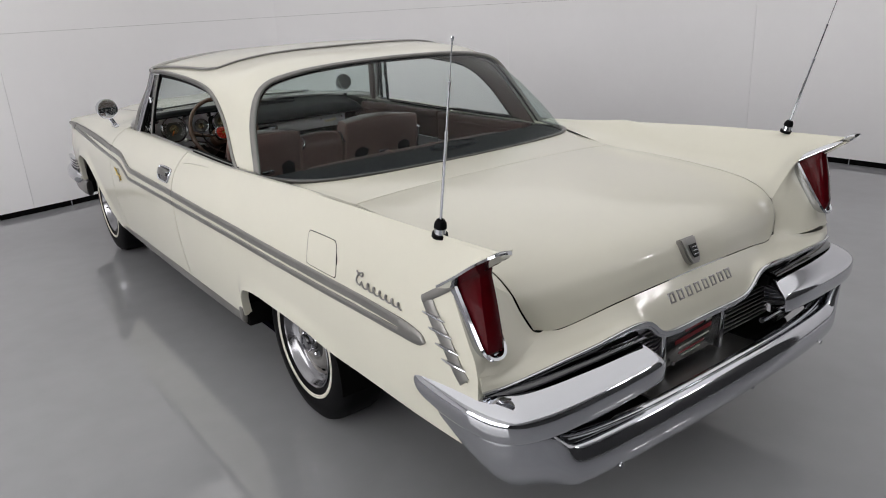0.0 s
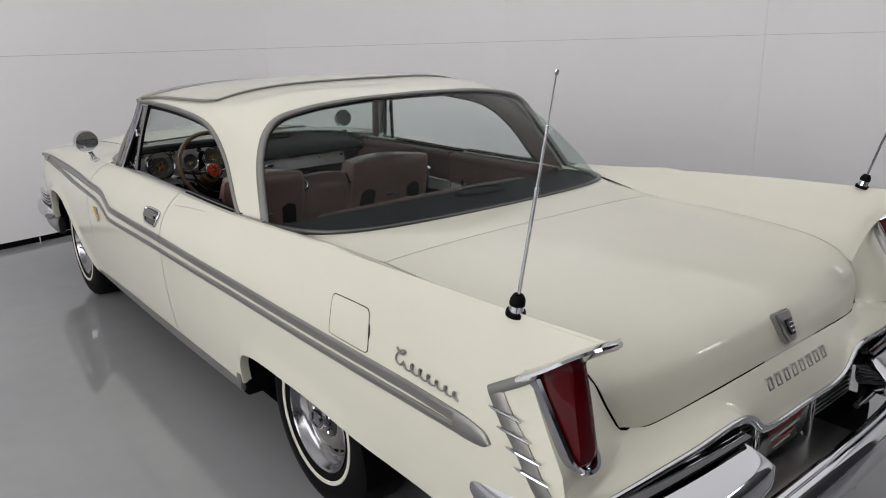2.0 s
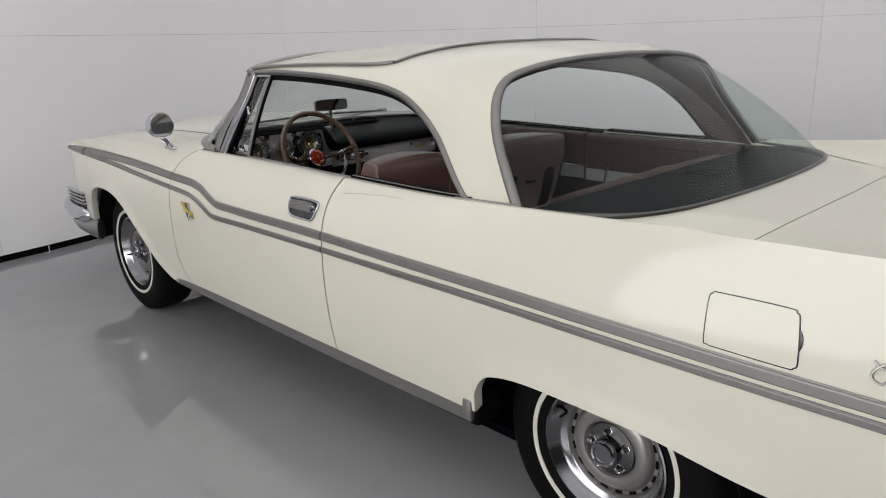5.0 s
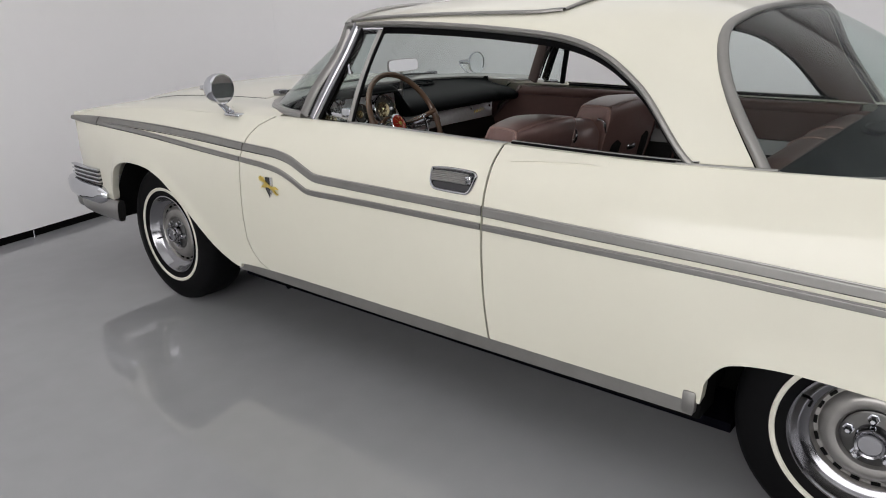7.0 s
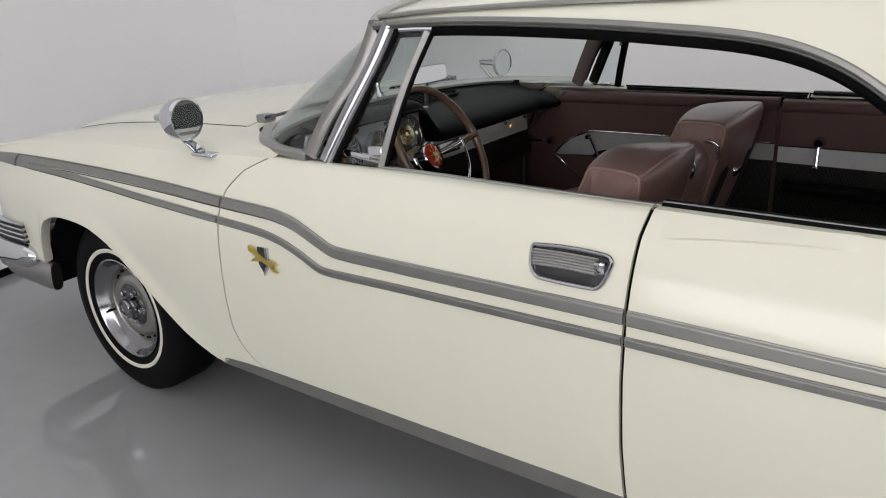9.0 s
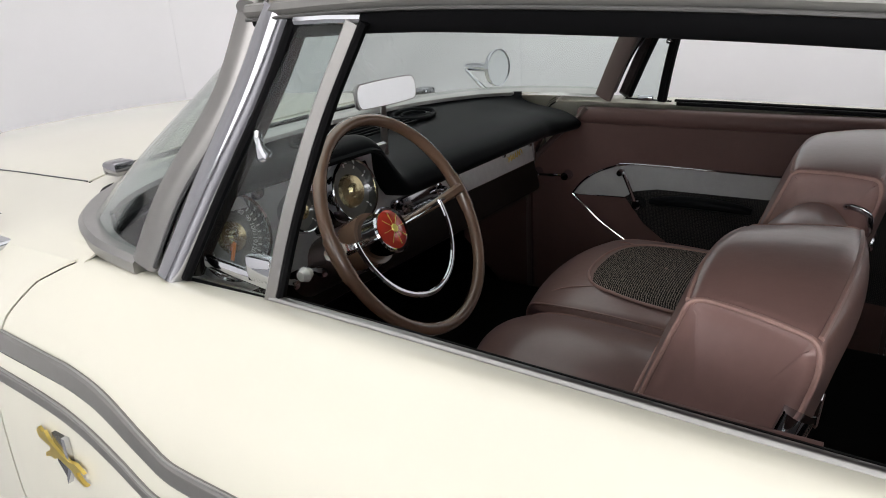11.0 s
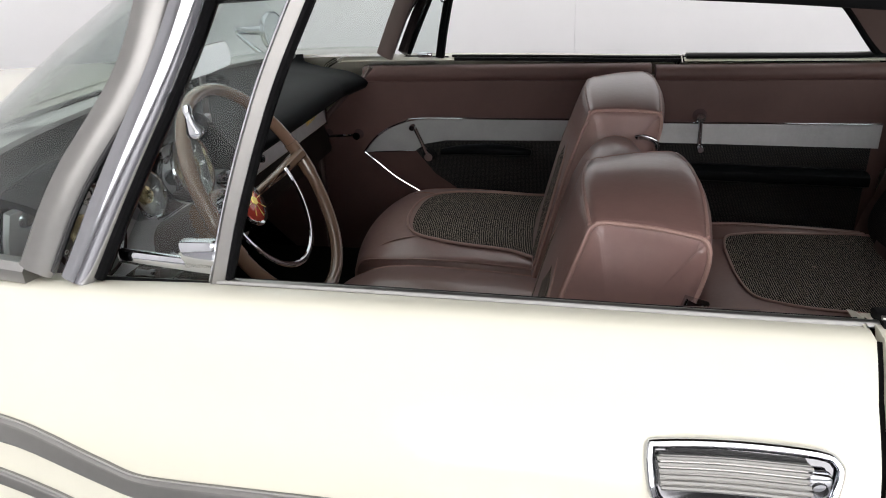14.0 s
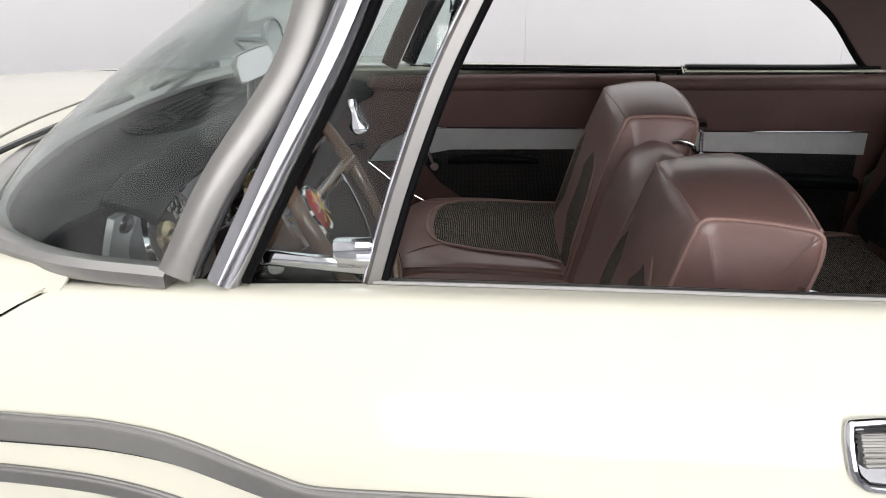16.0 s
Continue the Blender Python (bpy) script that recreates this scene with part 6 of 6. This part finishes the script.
    # roof lining and inner rear pillars
    R = ROOF_SKIN.copy()
    R = np.array([0, 1.0, 0.95]) + (R - np.array([0, 1.0, 0.95])) * np.array([0.970, 0.985, 0.955])
    part("headliner", grid(both(R[:-1])), HEADLINER, car, "brown roof lining and inner pillar trim", thick=0.003)
    # floor, firewall and tunnel
    part("cabin_floor", box(0, 1.5, 0.235, 1.62, 2.3, 0.03), CARPET, car, "black carpeted cabin floor", smooth=False)
    part("tunnel", pillow([(0.5, 0.24), (0.5, 0.36), (1.4, 0.37), (2.3, 0.40), (2.6, 0.42), (2.6, 0.24)], -0.16, 0.16, 0.06), CARPET, car, "black carpeted tunnel")
    part("firewall", box(0, 2.62, 0.62, 1.60, 0.03, 0.80), CARPET, car, "black firewall", smooth=False)
    part("toe_board", box(0, 2.50, 0.36, 1.60, 0.03, 0.42, rot=Matrix.Rotation(math.radians(-45), 4, "X")), CARPET, car, smooth=False)
    part("seat_bulkhead", box(0, 0.24, 0.62, 1.50, 0.02, 0.70), CARPET, car, smooth=False)


def side_lining(s):
    """Brown door and quarter trim on the inside, with a silver band and woven lower field."""
    X = 0.765 if s > 0 else 0.785
    trim = new("door_trim")
    trim.parent = car
    trim["label"] = "brown door trim with a silver band and woven panel"
    def slab(loop, x, d, mat, name, parent, label=""):
        return part(name, fill([(s * x, y, z) for y, z in loop], depth=(s * d, 0, 0)), mat, parent, label, smooth=False)
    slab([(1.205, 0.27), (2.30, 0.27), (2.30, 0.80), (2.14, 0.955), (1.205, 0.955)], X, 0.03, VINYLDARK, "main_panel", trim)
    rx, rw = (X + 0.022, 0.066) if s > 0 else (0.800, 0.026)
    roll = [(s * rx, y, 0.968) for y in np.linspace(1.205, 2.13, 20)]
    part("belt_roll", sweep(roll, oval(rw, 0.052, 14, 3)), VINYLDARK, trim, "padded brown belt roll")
    band = [(1.205, 0.818), (1.94, 0.820), (2.00, 0.808), (2.06, 0.783), (2.11, 0.748), (2.145, 0.705), (1.965, 0.712), (1.93, 0.735), (1.86, 0.748), (1.205, 0.752)]
    slab(band, X - 0.002, 0.006, GREYVINYL, "band", trim, "grey vinyl band")
    cloth = [(1.205, 0.752), (1.86, 0.748), (1.93, 0.735), (1.965, 0.712), (1.90, 0.63), (1.80, 0.56), (1.60, 0.50), (1.205, 0.48)]
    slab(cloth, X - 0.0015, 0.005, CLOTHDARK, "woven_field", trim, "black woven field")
    line = spline([(1.205, 0.820), (1.60, 0.822), (1.94, 0.823), (2.00, 0.811), (2.06, 0.786), (2.11, 0.751), (2.148, 0.705)], 36)
    part("bright_line", sweep([(s * (X - 0.003), y, z) for y, z in line], oval(0.007, 0.007, 8), up=(s, 0, 0)), CHROME, trim)
    line = [(2.148, 0.705), (2.10, 0.665), (2.04, 0.615), (1.95, 0.56)]
    part("bright_line", sweep([(s * (X - 0.003), y, z) for y, z in spline(line, 14)], oval(0.006, 0.006, 8), up=(s, 0, 0)), CHROME, trim)
    part("bright_line", sweep([(s * (X - 0.003), y, z) for y, z in spline([(2.14, 0.704), (2.05, 0.708), (1.965, 0.711)], 6)], oval(0.004, 0.004, 8), up=(s, 0, 0)), CHROME, trim)
    arm = [(s * (X - 0.028), y, 0.725 - 0.02 * ((y - 1.72) / 0.14) ** 2 * 0.4) for y in np.linspace(1.57, 1.87, 16)]
    part("armrest", sweep(arm, oval(0.055, 0.034, 12, 2.4), scale=np.sin(np.linspace(0.25, math.pi - 0.25, 16)) ** 0.4), PAD, trim, "black padded armrest")
    crank(s, X, 1.916, 0.697, (1.958, 0.807), trim)
    # inner release handle
    part("release", sweep(spline([(s * (X - 0.022), 2.165, 0.770), (s * (X - 0.026), 2.22, 0.768), (s * (X - 0.022), 2.275, 0.764)], 10), oval(0.010, 0.010, 8)), CHROME, trim, "chrome release handle")
    for y in (2.165, 2.275):
        b = lathe([(-0.03, 0.0), (-0.03, 0.013), (0.0, 0.018), (0.0, 0)], 14)
        b.transform(Matrix.Translation((s * X, y, 0.767)) @ Matrix.Scale(s, 4, (1, 0, 0)))
        part("release_knob", b, CHROME, trim)
    quarter = new("quarter_trim")
    quarter.parent = car
    quarter["label"] = "brown rear side trim with a crinkled silver band"
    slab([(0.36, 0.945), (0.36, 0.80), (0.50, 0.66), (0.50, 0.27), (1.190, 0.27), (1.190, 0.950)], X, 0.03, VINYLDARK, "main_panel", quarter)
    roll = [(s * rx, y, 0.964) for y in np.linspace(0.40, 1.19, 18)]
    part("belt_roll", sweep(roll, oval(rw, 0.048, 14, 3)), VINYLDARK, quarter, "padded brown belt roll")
    slab([(0.52, 0.735), (1.19, 0.748), (1.19, 0.812), (0.52, 0.808)], X - 0.002, 0.006, SILVER, "band", quarter, "crinkled silver vinyl band")
    slab([(0.54, 0.45), (1.19, 0.45), (1.19, 0.748), (0.54, 0.735)], X - 0.0015, 0.005, CLOTHDARK, "woven_field", quarter, "black woven field")
    part("bright_line", sweep([(s * (X - 0.003), y, 0.810 + 0.004 * (y - 0.5)) for y in (0.52, 0.75, 1.0, 1.19)], oval(0.006, 0.006, 8), up=(s, 0, 0)), CHROME, quarter)
    arm = [(s * (X - 0.035), y, 0.648 + 0.03 * (y - 0.55)) for y in np.linspace(0.55, 1.15, 14)]
    part("armrest", sweep(arm, oval(0.08, 0.045, 12, 3)), PAD, quarter, "long black armrest")
    crank(s, X, 1.048, 0.835, (1.046, 0.745), quarter)
    # shut line between door and quarter, and the brown lock pillar
    part("lock_pillar", box(s * 0.795, 1.198, 0.62, 0.05, 0.012, 0.68), VINYLDARK, car, "brown seam at the door's lock pillar", smooth=False)
    # kick panel under the dash
    slab([(2.31, 0.27), (2.60, 0.27), (2.60, 0.93), (2.25, 0.93), (2.31, 0.80)], X + 0.005, 0.03, VINYLDARK, "kick_panel", car, "brown kick panel")
    seal = spline([(s * 0.742, 2.305, 0.28), (s * 0.742, 2.305, 0.62), (s * 0.742, 2.300, 0.78), (s * 0.748, 2.22, 0.88), (s * 0.757, 2.14, 0.95), (s * 0.762, 2.10, 0.995)], 40)
    part("door_welt", sweep(seal, oval(0.018, 0.018, 8), up=(s, 0, 0)), BROWNMETAL, car, "brown door welt")


def crank(s, X, y, z, tip, parent):
    c = new("window_crank")
    c.parent = car
    c["label"] = "chrome window crank"
    b = lathe([(-0.034, 0.0), (-0.034, 0.014), (-0.018, 0.017), (-0.004, 0.022), (0.0, 0.022), (0.0, 0)], 20)
    b.transform(Matrix.Translation((s * X, y, z)) @ Matrix.Scale(s, 4, (1, 0, 0)))
    part("boss", b, CHROME, c)
    arm = spline([(s * (X - 0.028), y, z), (s * (X - 0.036), 0.5 * (y + tip[0]), 0.5 * (z + tip[1])), (s * (X - 0.045), tip[0], tip[1])], 10)
    part("arm", sweep(arm, oval(0.013, 0.007, 8), up=(s, 0, 0)), CHROME, c)
    b = lathe([(-0.03, 0.0), (-0.03, 0.009), (-0.015, 0.011), (0.0, 0.008), (0.0, 0)], 14)
    b.transform(Matrix.Translation((s * (X - 0.045), tip[0], tip[1])) @ Matrix.Scale(s, 4, (1, 0, 0)))
    part("knob", b, CHROME, c)


def dial(x, y, z, r, parent, marks, amber=0.45, words=()):
    """A round instrument in a bright ring, facing the driver."""
    g = new("gauge")
    g.parent = parent
    g["label"] = "round dial in a bright ring"
    m = Matrix.Translation((x, y, z)) @ Matrix.Rotation(-math.pi / 2, 4, "Z") @ Matrix.Rotation(math.radians(-14), 4, "Y")
    def put(prof, name, mat, label="", n=40):
        b = lathe(prof, n)
        b.transform(m)
        return part(name, b, mat, g, label)
    put([(0.0, r * 1.02), (0.03, r * 1.05), (0.036, r * 1.0), (0.034, r * 0.94), (0.014, r * 0.90)], "gauge_ring", CHROME)
    put([(0.014, r * 0.92), (0.016, r * 0.6), (0.018, r * amber), (0.018, 0)], "gauge_face", DIAL)
    put([(0.018, r * amber), (0.026, r * amber * 0.9), (0.028, r * amber * 0.45), (0.036, r * amber * 0.3), (0.038, 0.0)], "gauge_centre", AMBER)
    for k in range(marks):
        a = math.radians(-130 + 260 * k / max(1, marks - 1))
        b = box(0.0175, 0, r * 0.82, 0.002, r * 0.03, r * 0.09)
        b.transform(m @ Matrix.Rotation(a, 4, "X"))
        part("gauge_mark", b, WHITEPAINT, g, smooth=False)
    if words:
        b = box(0.030, 0, r * 0.30, 0.002, r * 0.09, r * 0.52, 0.0006)
        b.transform(m @ Matrix.Rotation(math.radians(150), 4, "X"))
        part("needle", b, NEEDLE, g, "orange needle")
    for k, word in enumerate(words):
        cu = bpy.data.curves.new("numeral", "FONT")
        cu.body, cu.size, cu.align_x, cu.align_y, cu.extrude = word, r * 0.165, "CENTER", "CENTER", 0.0004
        ob = new("numeral", cu)
        b = bmesh.new()
        b.from_mesh(ob.to_mesh())
        bpy.data.objects.remove(ob)
        a = math.radians(130 - 260 * k / (len(words) - 1))
        b.transform(m @ Matrix.Rotation(a, 4, "X") @ Matrix.Translation((0.0185, 0, r * 0.66)) @ Matrix.Rotation(math.pi / 2, 4, "Y") @ Matrix.Rotation(math.pi / 2, 4, "Z"))
        part("numeral", b, WHITEPAINT, g, smooth=False)


# brown dash paint with the shade under the pad put into its colour
LOWDASH = material("shade_darkened_lower_dash", (0.014, 0.010, 0.009), 0.5, spec=0.1, vary=0.1)


def build_dash():
    dash = new("dashboard")
    dash.parent = car
    dash["label"] = "black padded dashboard with silver insert and chrome dials"
    # pad: section from the lip back to the windscreen, carried across
    xs = np.linspace(-0.745, 0.745, 60)
    rows = []
    for x in xs:
        end = max(0.0, (abs(x) - 0.60) / 0.145)
        brow = 1.0 / (1 + math.exp((x + 0.165) / 0.012)) if x > -0.5 else 1.0
        lift = 0.105 * brow
        y0 = 2.150 - 0.035 * end + 0.03 * brow
        rows.append([(x, y0 + 0.07, 0.918 + lift * 1.5), (x, y0 + 0.015, 0.925 + lift * 1.3), (x, y0 - 0.004, 0.945 + lift), (x, y0 + 0.012, 0.975 + lift * 0.98 - 0.012 * end), (x, y0 + 0.06, 0.997 + lift * 0.85 - 0.012 * end), (x, 2.30 - 0.03 * end, 1.012 + lift * 0.45 - 0.01 * end), (x, 2.42 - 0.10 * end, 1.028 - 0.01 * end), (x, 2.545 - 0.22 * end ** 2, 1.042)])
    part("pad", grid(net(rows, 120, 30)), PAD, dash, "black padded dash top", thick=0.008)
    # silver insert, upper lip, lower brown panel
    part("insert", box(0.285, 2.255, 0.875, 0.78, 0.012, 0.092, 0.003, rot=Matrix.Rotation(math.radians(-10), 4, "X")), STRIP, dash, "silver stippled insert")
    for dz in (-0.048, 0.047):
        part("insert_edge", box(0.285, 2.246 - dz * 0.17, 0.875 + dz, 0.79, 0.010, 0.006, 0.002), CHROME, dash)
    part("insert_end", box(0.672, 2.246, 0.875, 0.012, 0.014, 0.10, 0.003), CHROME, dash)
    part("lower_panel", box(0.0, 2.285, 0.765, 1.48, 0.05, 0.115, 0.02, rot=Matrix.Rotation(math.radians(-14), 4, "X")), LOWDASH, dash, "brown painted lower dash, darkened for the shade under the pad")
    # radio
    part("radio", box(0.02, 2.240, 0.872, 0.15, 0.02, 0.045, 0.004, rot=Matrix.Rotation(math.radians(-10), 4, "X")), CHROMEDARK, dash, "chrome radio face")
    for k in range(5):
        part("radio_key", box(-0.022 + k * 0.021, 2.228, 0.858, 0.015, 0.016, 0.010, 0.003), CHROME, dash)
    for x in (0.105, -0.075):
        b = lathe([(0, 0.017), (0.012, 0.017), (0.014, 0.011), (0.034, 0.010), (0.036, 0)], 14)
        b.transform(Matrix.Translation((x, 2.245, 0.879)) @ Matrix.Rotation(-math.pi / 2, 4, "Z"))
        part("radio_knob", b, CHROME, dash)
    # script on the insert as a small gold bar, with two studs
    t = np.linspace(0, 1, 40)
    path = [(0.50 + 0.09 * k + 0.004 * math.sin(40 * k), 2.2455, 0.868 + 0.010 * k + 0.009 * math.cos(34 * k)) for k in t]
    part("insert_script", sweep(path, oval(0.003, 0.003, 6), up=(0, -1, 0)), GOLD, dash, "small gold script ornament")
    for x in (0.47, 0.64):
        b = lathe([(0, 0.008), (0.006, 0.007), (0.008, 0)], 12)
        b.transform(Matrix.Translation((x, 2.244, 0.89)) @ Matrix.Rotation(-math.pi / 2, 4, "Z"))
        part("stud", b, CHROME, dash)
    # instrument cluster
    face = []
    for x in np.linspace(-0.735, -0.13, 30):
        face.append([(x, 2.215, 1.055), (x, 2.236, 0.99), (x, 2.240, 0.91), (x, 2.225, 0.845)])
    part("instrument_panel", grid(net(face, 40, 12)), STRIP, dash, "stippled silver instrument cluster", thick=0.01)
    part("cluster_hood", box(-0.275, 2.23, 0.973, 0.19, 0.03, 0.165, 0.02), BLACK, dash, "black dial surround")
    dial(-0.600, 2.224, 0.966, 0.080, dash, 25, 0.38, [str(10 * k) for k in range(13)])
    dial(-0.425, 2.222, 0.966, 0.044, dash, 7, 0.42)
    dial(-0.280, 2.212, 0.972, 0.068, dash, 9, 0.55)
    for x in (-0.70, -0.52, -0.36):
        b = lathe([(0, 0.017), (0.008, 0.016), (0.014, 0.010), (0.016, 0)], 16)
        b.transform(Matrix.Translation((x, 2.218, 1.036)) @ Matrix.Rotation(-math.pi / 2, 4, "Z"))
        part("switch_knob", b, CHROMEDARK, dash)
    for x, z in ((-0.50, 0.845), (-0.42, 0.842), (-0.66, 0.835), (-0.61, 0.83)):
        b = lathe([(0, 0.010), (0.02, 0.008), (0.03, 0.011), (0.04, 0.009), (0.042, 0)], 12)
        b.transform(Matrix.Translation((x, 2.20, z)) @ Matrix.Rotation(-math.pi / 2, 4, "Z"))
        part("pull_knob", b, CHROME, dash)
    # grille of the dash speaker and defroster slots on the pad
    for k in range(6):
        part("speaker_slat", box(0.10, 2.385 + k * 0.020, 1.031 + k * 0.002, 0.26, 0.008, 0.007, 0.002), PAD, dash)
    for x, y in ((0.285, 2.435), (-0.10, 2.455)):
        for r, w in ((1.0, 0.014), (0.6, 0.007)):
            loop = [(x + 0.082 * r * math.cos(a), y + 0.046 * r * math.sin(a), 1.038 + 0.012 * math.sin(a) * r * 0.5) for a in np.linspace(0, 2 * math.pi, 28, endpoint=False)]
            part("speaker_ring", sweep(loop, oval(w, w, 8), closed=True), PAD, dash, "black ring of the dash grille")
    # rear-view mirror on its stem
    mir = new("rear_view_mirror")
    mir.parent = car
    mir["label"] = "wide rear-view mirror on a chrome stem above the dash"
    m = Matrix.Translation((-0.122, 2.198, 1.166)) @ Matrix.Rotation(math.radians(-2), 4, "Z") @ Matrix.Rotation(math.radians(-4), 4, "X")
    shape = outline([(-0.102, -0.012), (-0.096, -0.023), (-0.082, -0.027), (0.0, -0.029), (0.082, -0.027), (0.096, -0.023), (0.102, -0.012), (0.102, 0.012), (0.096, 0.024), (0.082, 0.029), (0.0, 0.031), (-0.082, 0.029), (-0.096, 0.024), (-0.102, 0.012)], 84)
    b = fill([(x, 0.0, z) for x, z in shape], depth=(0, 0.008, 0))
    b.transform(m)
    part("case", b, STEEL, mir, "slim bright mirror case")
    b = fill([(x * 0.965, -0.0015, z * 0.92) for x, z in shape], depth=(0, 0.002, 0))
    b.transform(m)
    part("mirror_glass", b, MIRROR, mir, "mirror glass", smooth=False)
    part("stem", sweep(spline([(-0.118, 2.222, 1.020), (-0.119, 2.220, 1.08), (-0.121, 2.214, 1.150)], 10), oval(0.018, 0.010, 8)), STEEL, mir)


def build_steering():
    st = new("steering_wheel")
    st.parent = car
    st["label"] = "large two-spoke brown steering wheel with a chrome horn ring and red cap"
    c = Vector((-0.345, 1.994, 0.953))
    m = Matrix.Translation(c) @ Matrix.Rotation(math.radians(4), 4, "Z") @ Matrix.Rotation(math.radians(62), 4, "X")
    R = 0.2175
    def place(b):
        b.transform(m)
        return b
    a = np.linspace(0, 2 * math.pi, 90, endpoint=False)
    part("rim", place(sweep([(R * math.cos(k), R * math.sin(k), 0) for k in a], oval(0.025, 0.027, 12), closed=True)), WHEELBROWN, st, "brown plastic rim")
    for s in (-1, 1):
        sp = spline([(s * R, 0.012, 0.0), (s * 0.15, 0.004, -0.035), (s * 0.05, 0.0, -0.075)], 12)
        part("spoke", place(sweep(sp, oval(0.020, 0.034, 10, 3), up=(0, 0, 1), scale=np.linspace(1.25, 0.8, 12))), WHEELBROWN, st, "brown spoke")
        sp = spline([(s * 0.165, 0.006, -0.012), (s * 0.11, 0.0, -0.042), (s * 0.045, -0.004, -0.062)], 10)
        part("spoke_trim", place(sweep(sp, oval(0.008, 0.014, 8))), CHROME, st)
        part("spoke_sleeve", place(sweep([(R * math.cos(k), R * math.sin(k), 0) for k in np.linspace(-0.16, 0.20, 12) + (0 if s > 0 else math.pi)], oval(0.029, 0.031, 12))), WHEELBROWN, st)
    # horn ring: lower half loop
    hr = [(0.148 * math.cos(k), 0.150 * math.sin(k) + 0.004, -0.012) for k in np.linspace(math.radians(-182), math.radians(2), 50)]
    part("horn_ring", place(sweep(hr, oval(0.012, 0.007, 8))), CHROME, st, "chrome horn ring")
    def turned(prof, n=36):
        b = lathe(prof, n)
        b.transform(m @ Matrix.Rotation(-math.pi / 2, 4, "Y"))
        return b
    part("hub", turned([(-0.16, 0.0), (-0.16, 0.054), (-0.11, 0.057), (-0.095, 0.055), (-0.095, 0)]), WHEELBROWN, st, "brown hub")
    part("horn_cup", turned([(-0.10, 0.046), (-0.06, 0.046), (-0.045, 0.049), (-0.041, 0.046), (-0.043, 0.040)]), CHROME, st, "chrome horn cup")
    part("horn_cap", turned([(-0.044, 0.043), (-0.039, 0.034), (-0.036, 0.018), (-0.035, 0)]), REDCAP, st, "red enamel horn cap")
    for k in range(8):
        b = box(0.0, 0.022, -0.0362, 0.0009, 0.024, 0.002, rot=None)
        b.transform(m @ Matrix.Rotation(k * math.pi / 4, 4, "Z"))
        part("cap_ray", b, GOLD, st, smooth=False)
    part("cap_centre", turned([(-0.0365, 0.010), (-0.0335, 0.008), (-0.033, 0.0)], 20), GOLD, st, "small gold centre of the cap")
    # column, shift lever, turn lever
    axis = (m.to_3x3() @ Vector((0, 0, -1))).normalized()
    col = [tuple(c + axis * d) for d in (0.14, 0.18, 0.20, 0.30, 0.42, 0.55)]
    part("steering_column", sweep(col, oval(0.11, 0.11, 24), up=(1, 0, 0), scale=[1.0, 1.0, 0.95, 1.0, 1.05, 1.1]), BROWNMETAL, car, "brown painted steering column")
    lever = spline([tuple(c + axis * 0.20 + Vector((-0.05, 0, 0))), (-0.50, 2.12, 0.89), (-0.578, 2.048, 0.918)], 14)
    part("shift_lever", sweep(lever, oval(0.010, 0.010, 8)), CHROME, car, "chrome column lever")
    b = lathe([(-0.014, 0), (-0.012, 0.009), (0, 0.0145), (0.012, 0.009), (0.014, 0)], 16)
    b.transform(Matrix.Translation((-0.581, 2.046, 0.918)))
    part("lever_knob", b, WHITEKNOB, car, "white lever knob")
    # pedals
    part("brake_pedal", box(-0.42, 2.33, 0.40, 0.11, 0.02, 0.055, 0.006, rot=Matrix.Rotation(math.radians(-40), 4, "X")), RUBBER, car, "black brake pedal")
    part("accelerator", box(-0.24, 2.36, 0.36, 0.06, 0.02, 0.22, 0.008, rot=Matrix.Rotation(math.radians(-45), 4, "X")), RUBBER, car, "black accelerator pedal")
    arm = spline([(-0.60, 2.42, 0.70), (-0.60, 2.36, 0.52), (-0.58, 2.32, 0.40)], 10)
    part("parking_brake", sweep(arm, oval(0.04, 0.02, 8, 3)), BLACK, car, "black parking brake lever")


def build_film():
    """Loose protective film on the driver's floor."""
    n = 40
    P = np.zeros((n, n, 3))
    for i in range(n):
        for j in range(n):
            x, y = -0.74 + 0.55 * i / (n - 1), 2.04 + 0.42 * j / (n - 1)
            P[i, j] = (x, y, 0.2535 + 0.010 * abs(noise.noise((x * 9, y * 9, 0.0))) + 0.006 * abs(noise.noise((x * 26, y * 26, 3.0))))
    ob = part("floor_film", grid(P), PLASTIC, None, thick=0.001)
    tagged(ob, "crumpled clear protective film on the black carpet", "plastic film")


build_front_seat()
build_rear_seat()
build_shelf_and_lining()
side_lining(-1)
side_lining(1)
build_dash()
build_steering()
build_film()
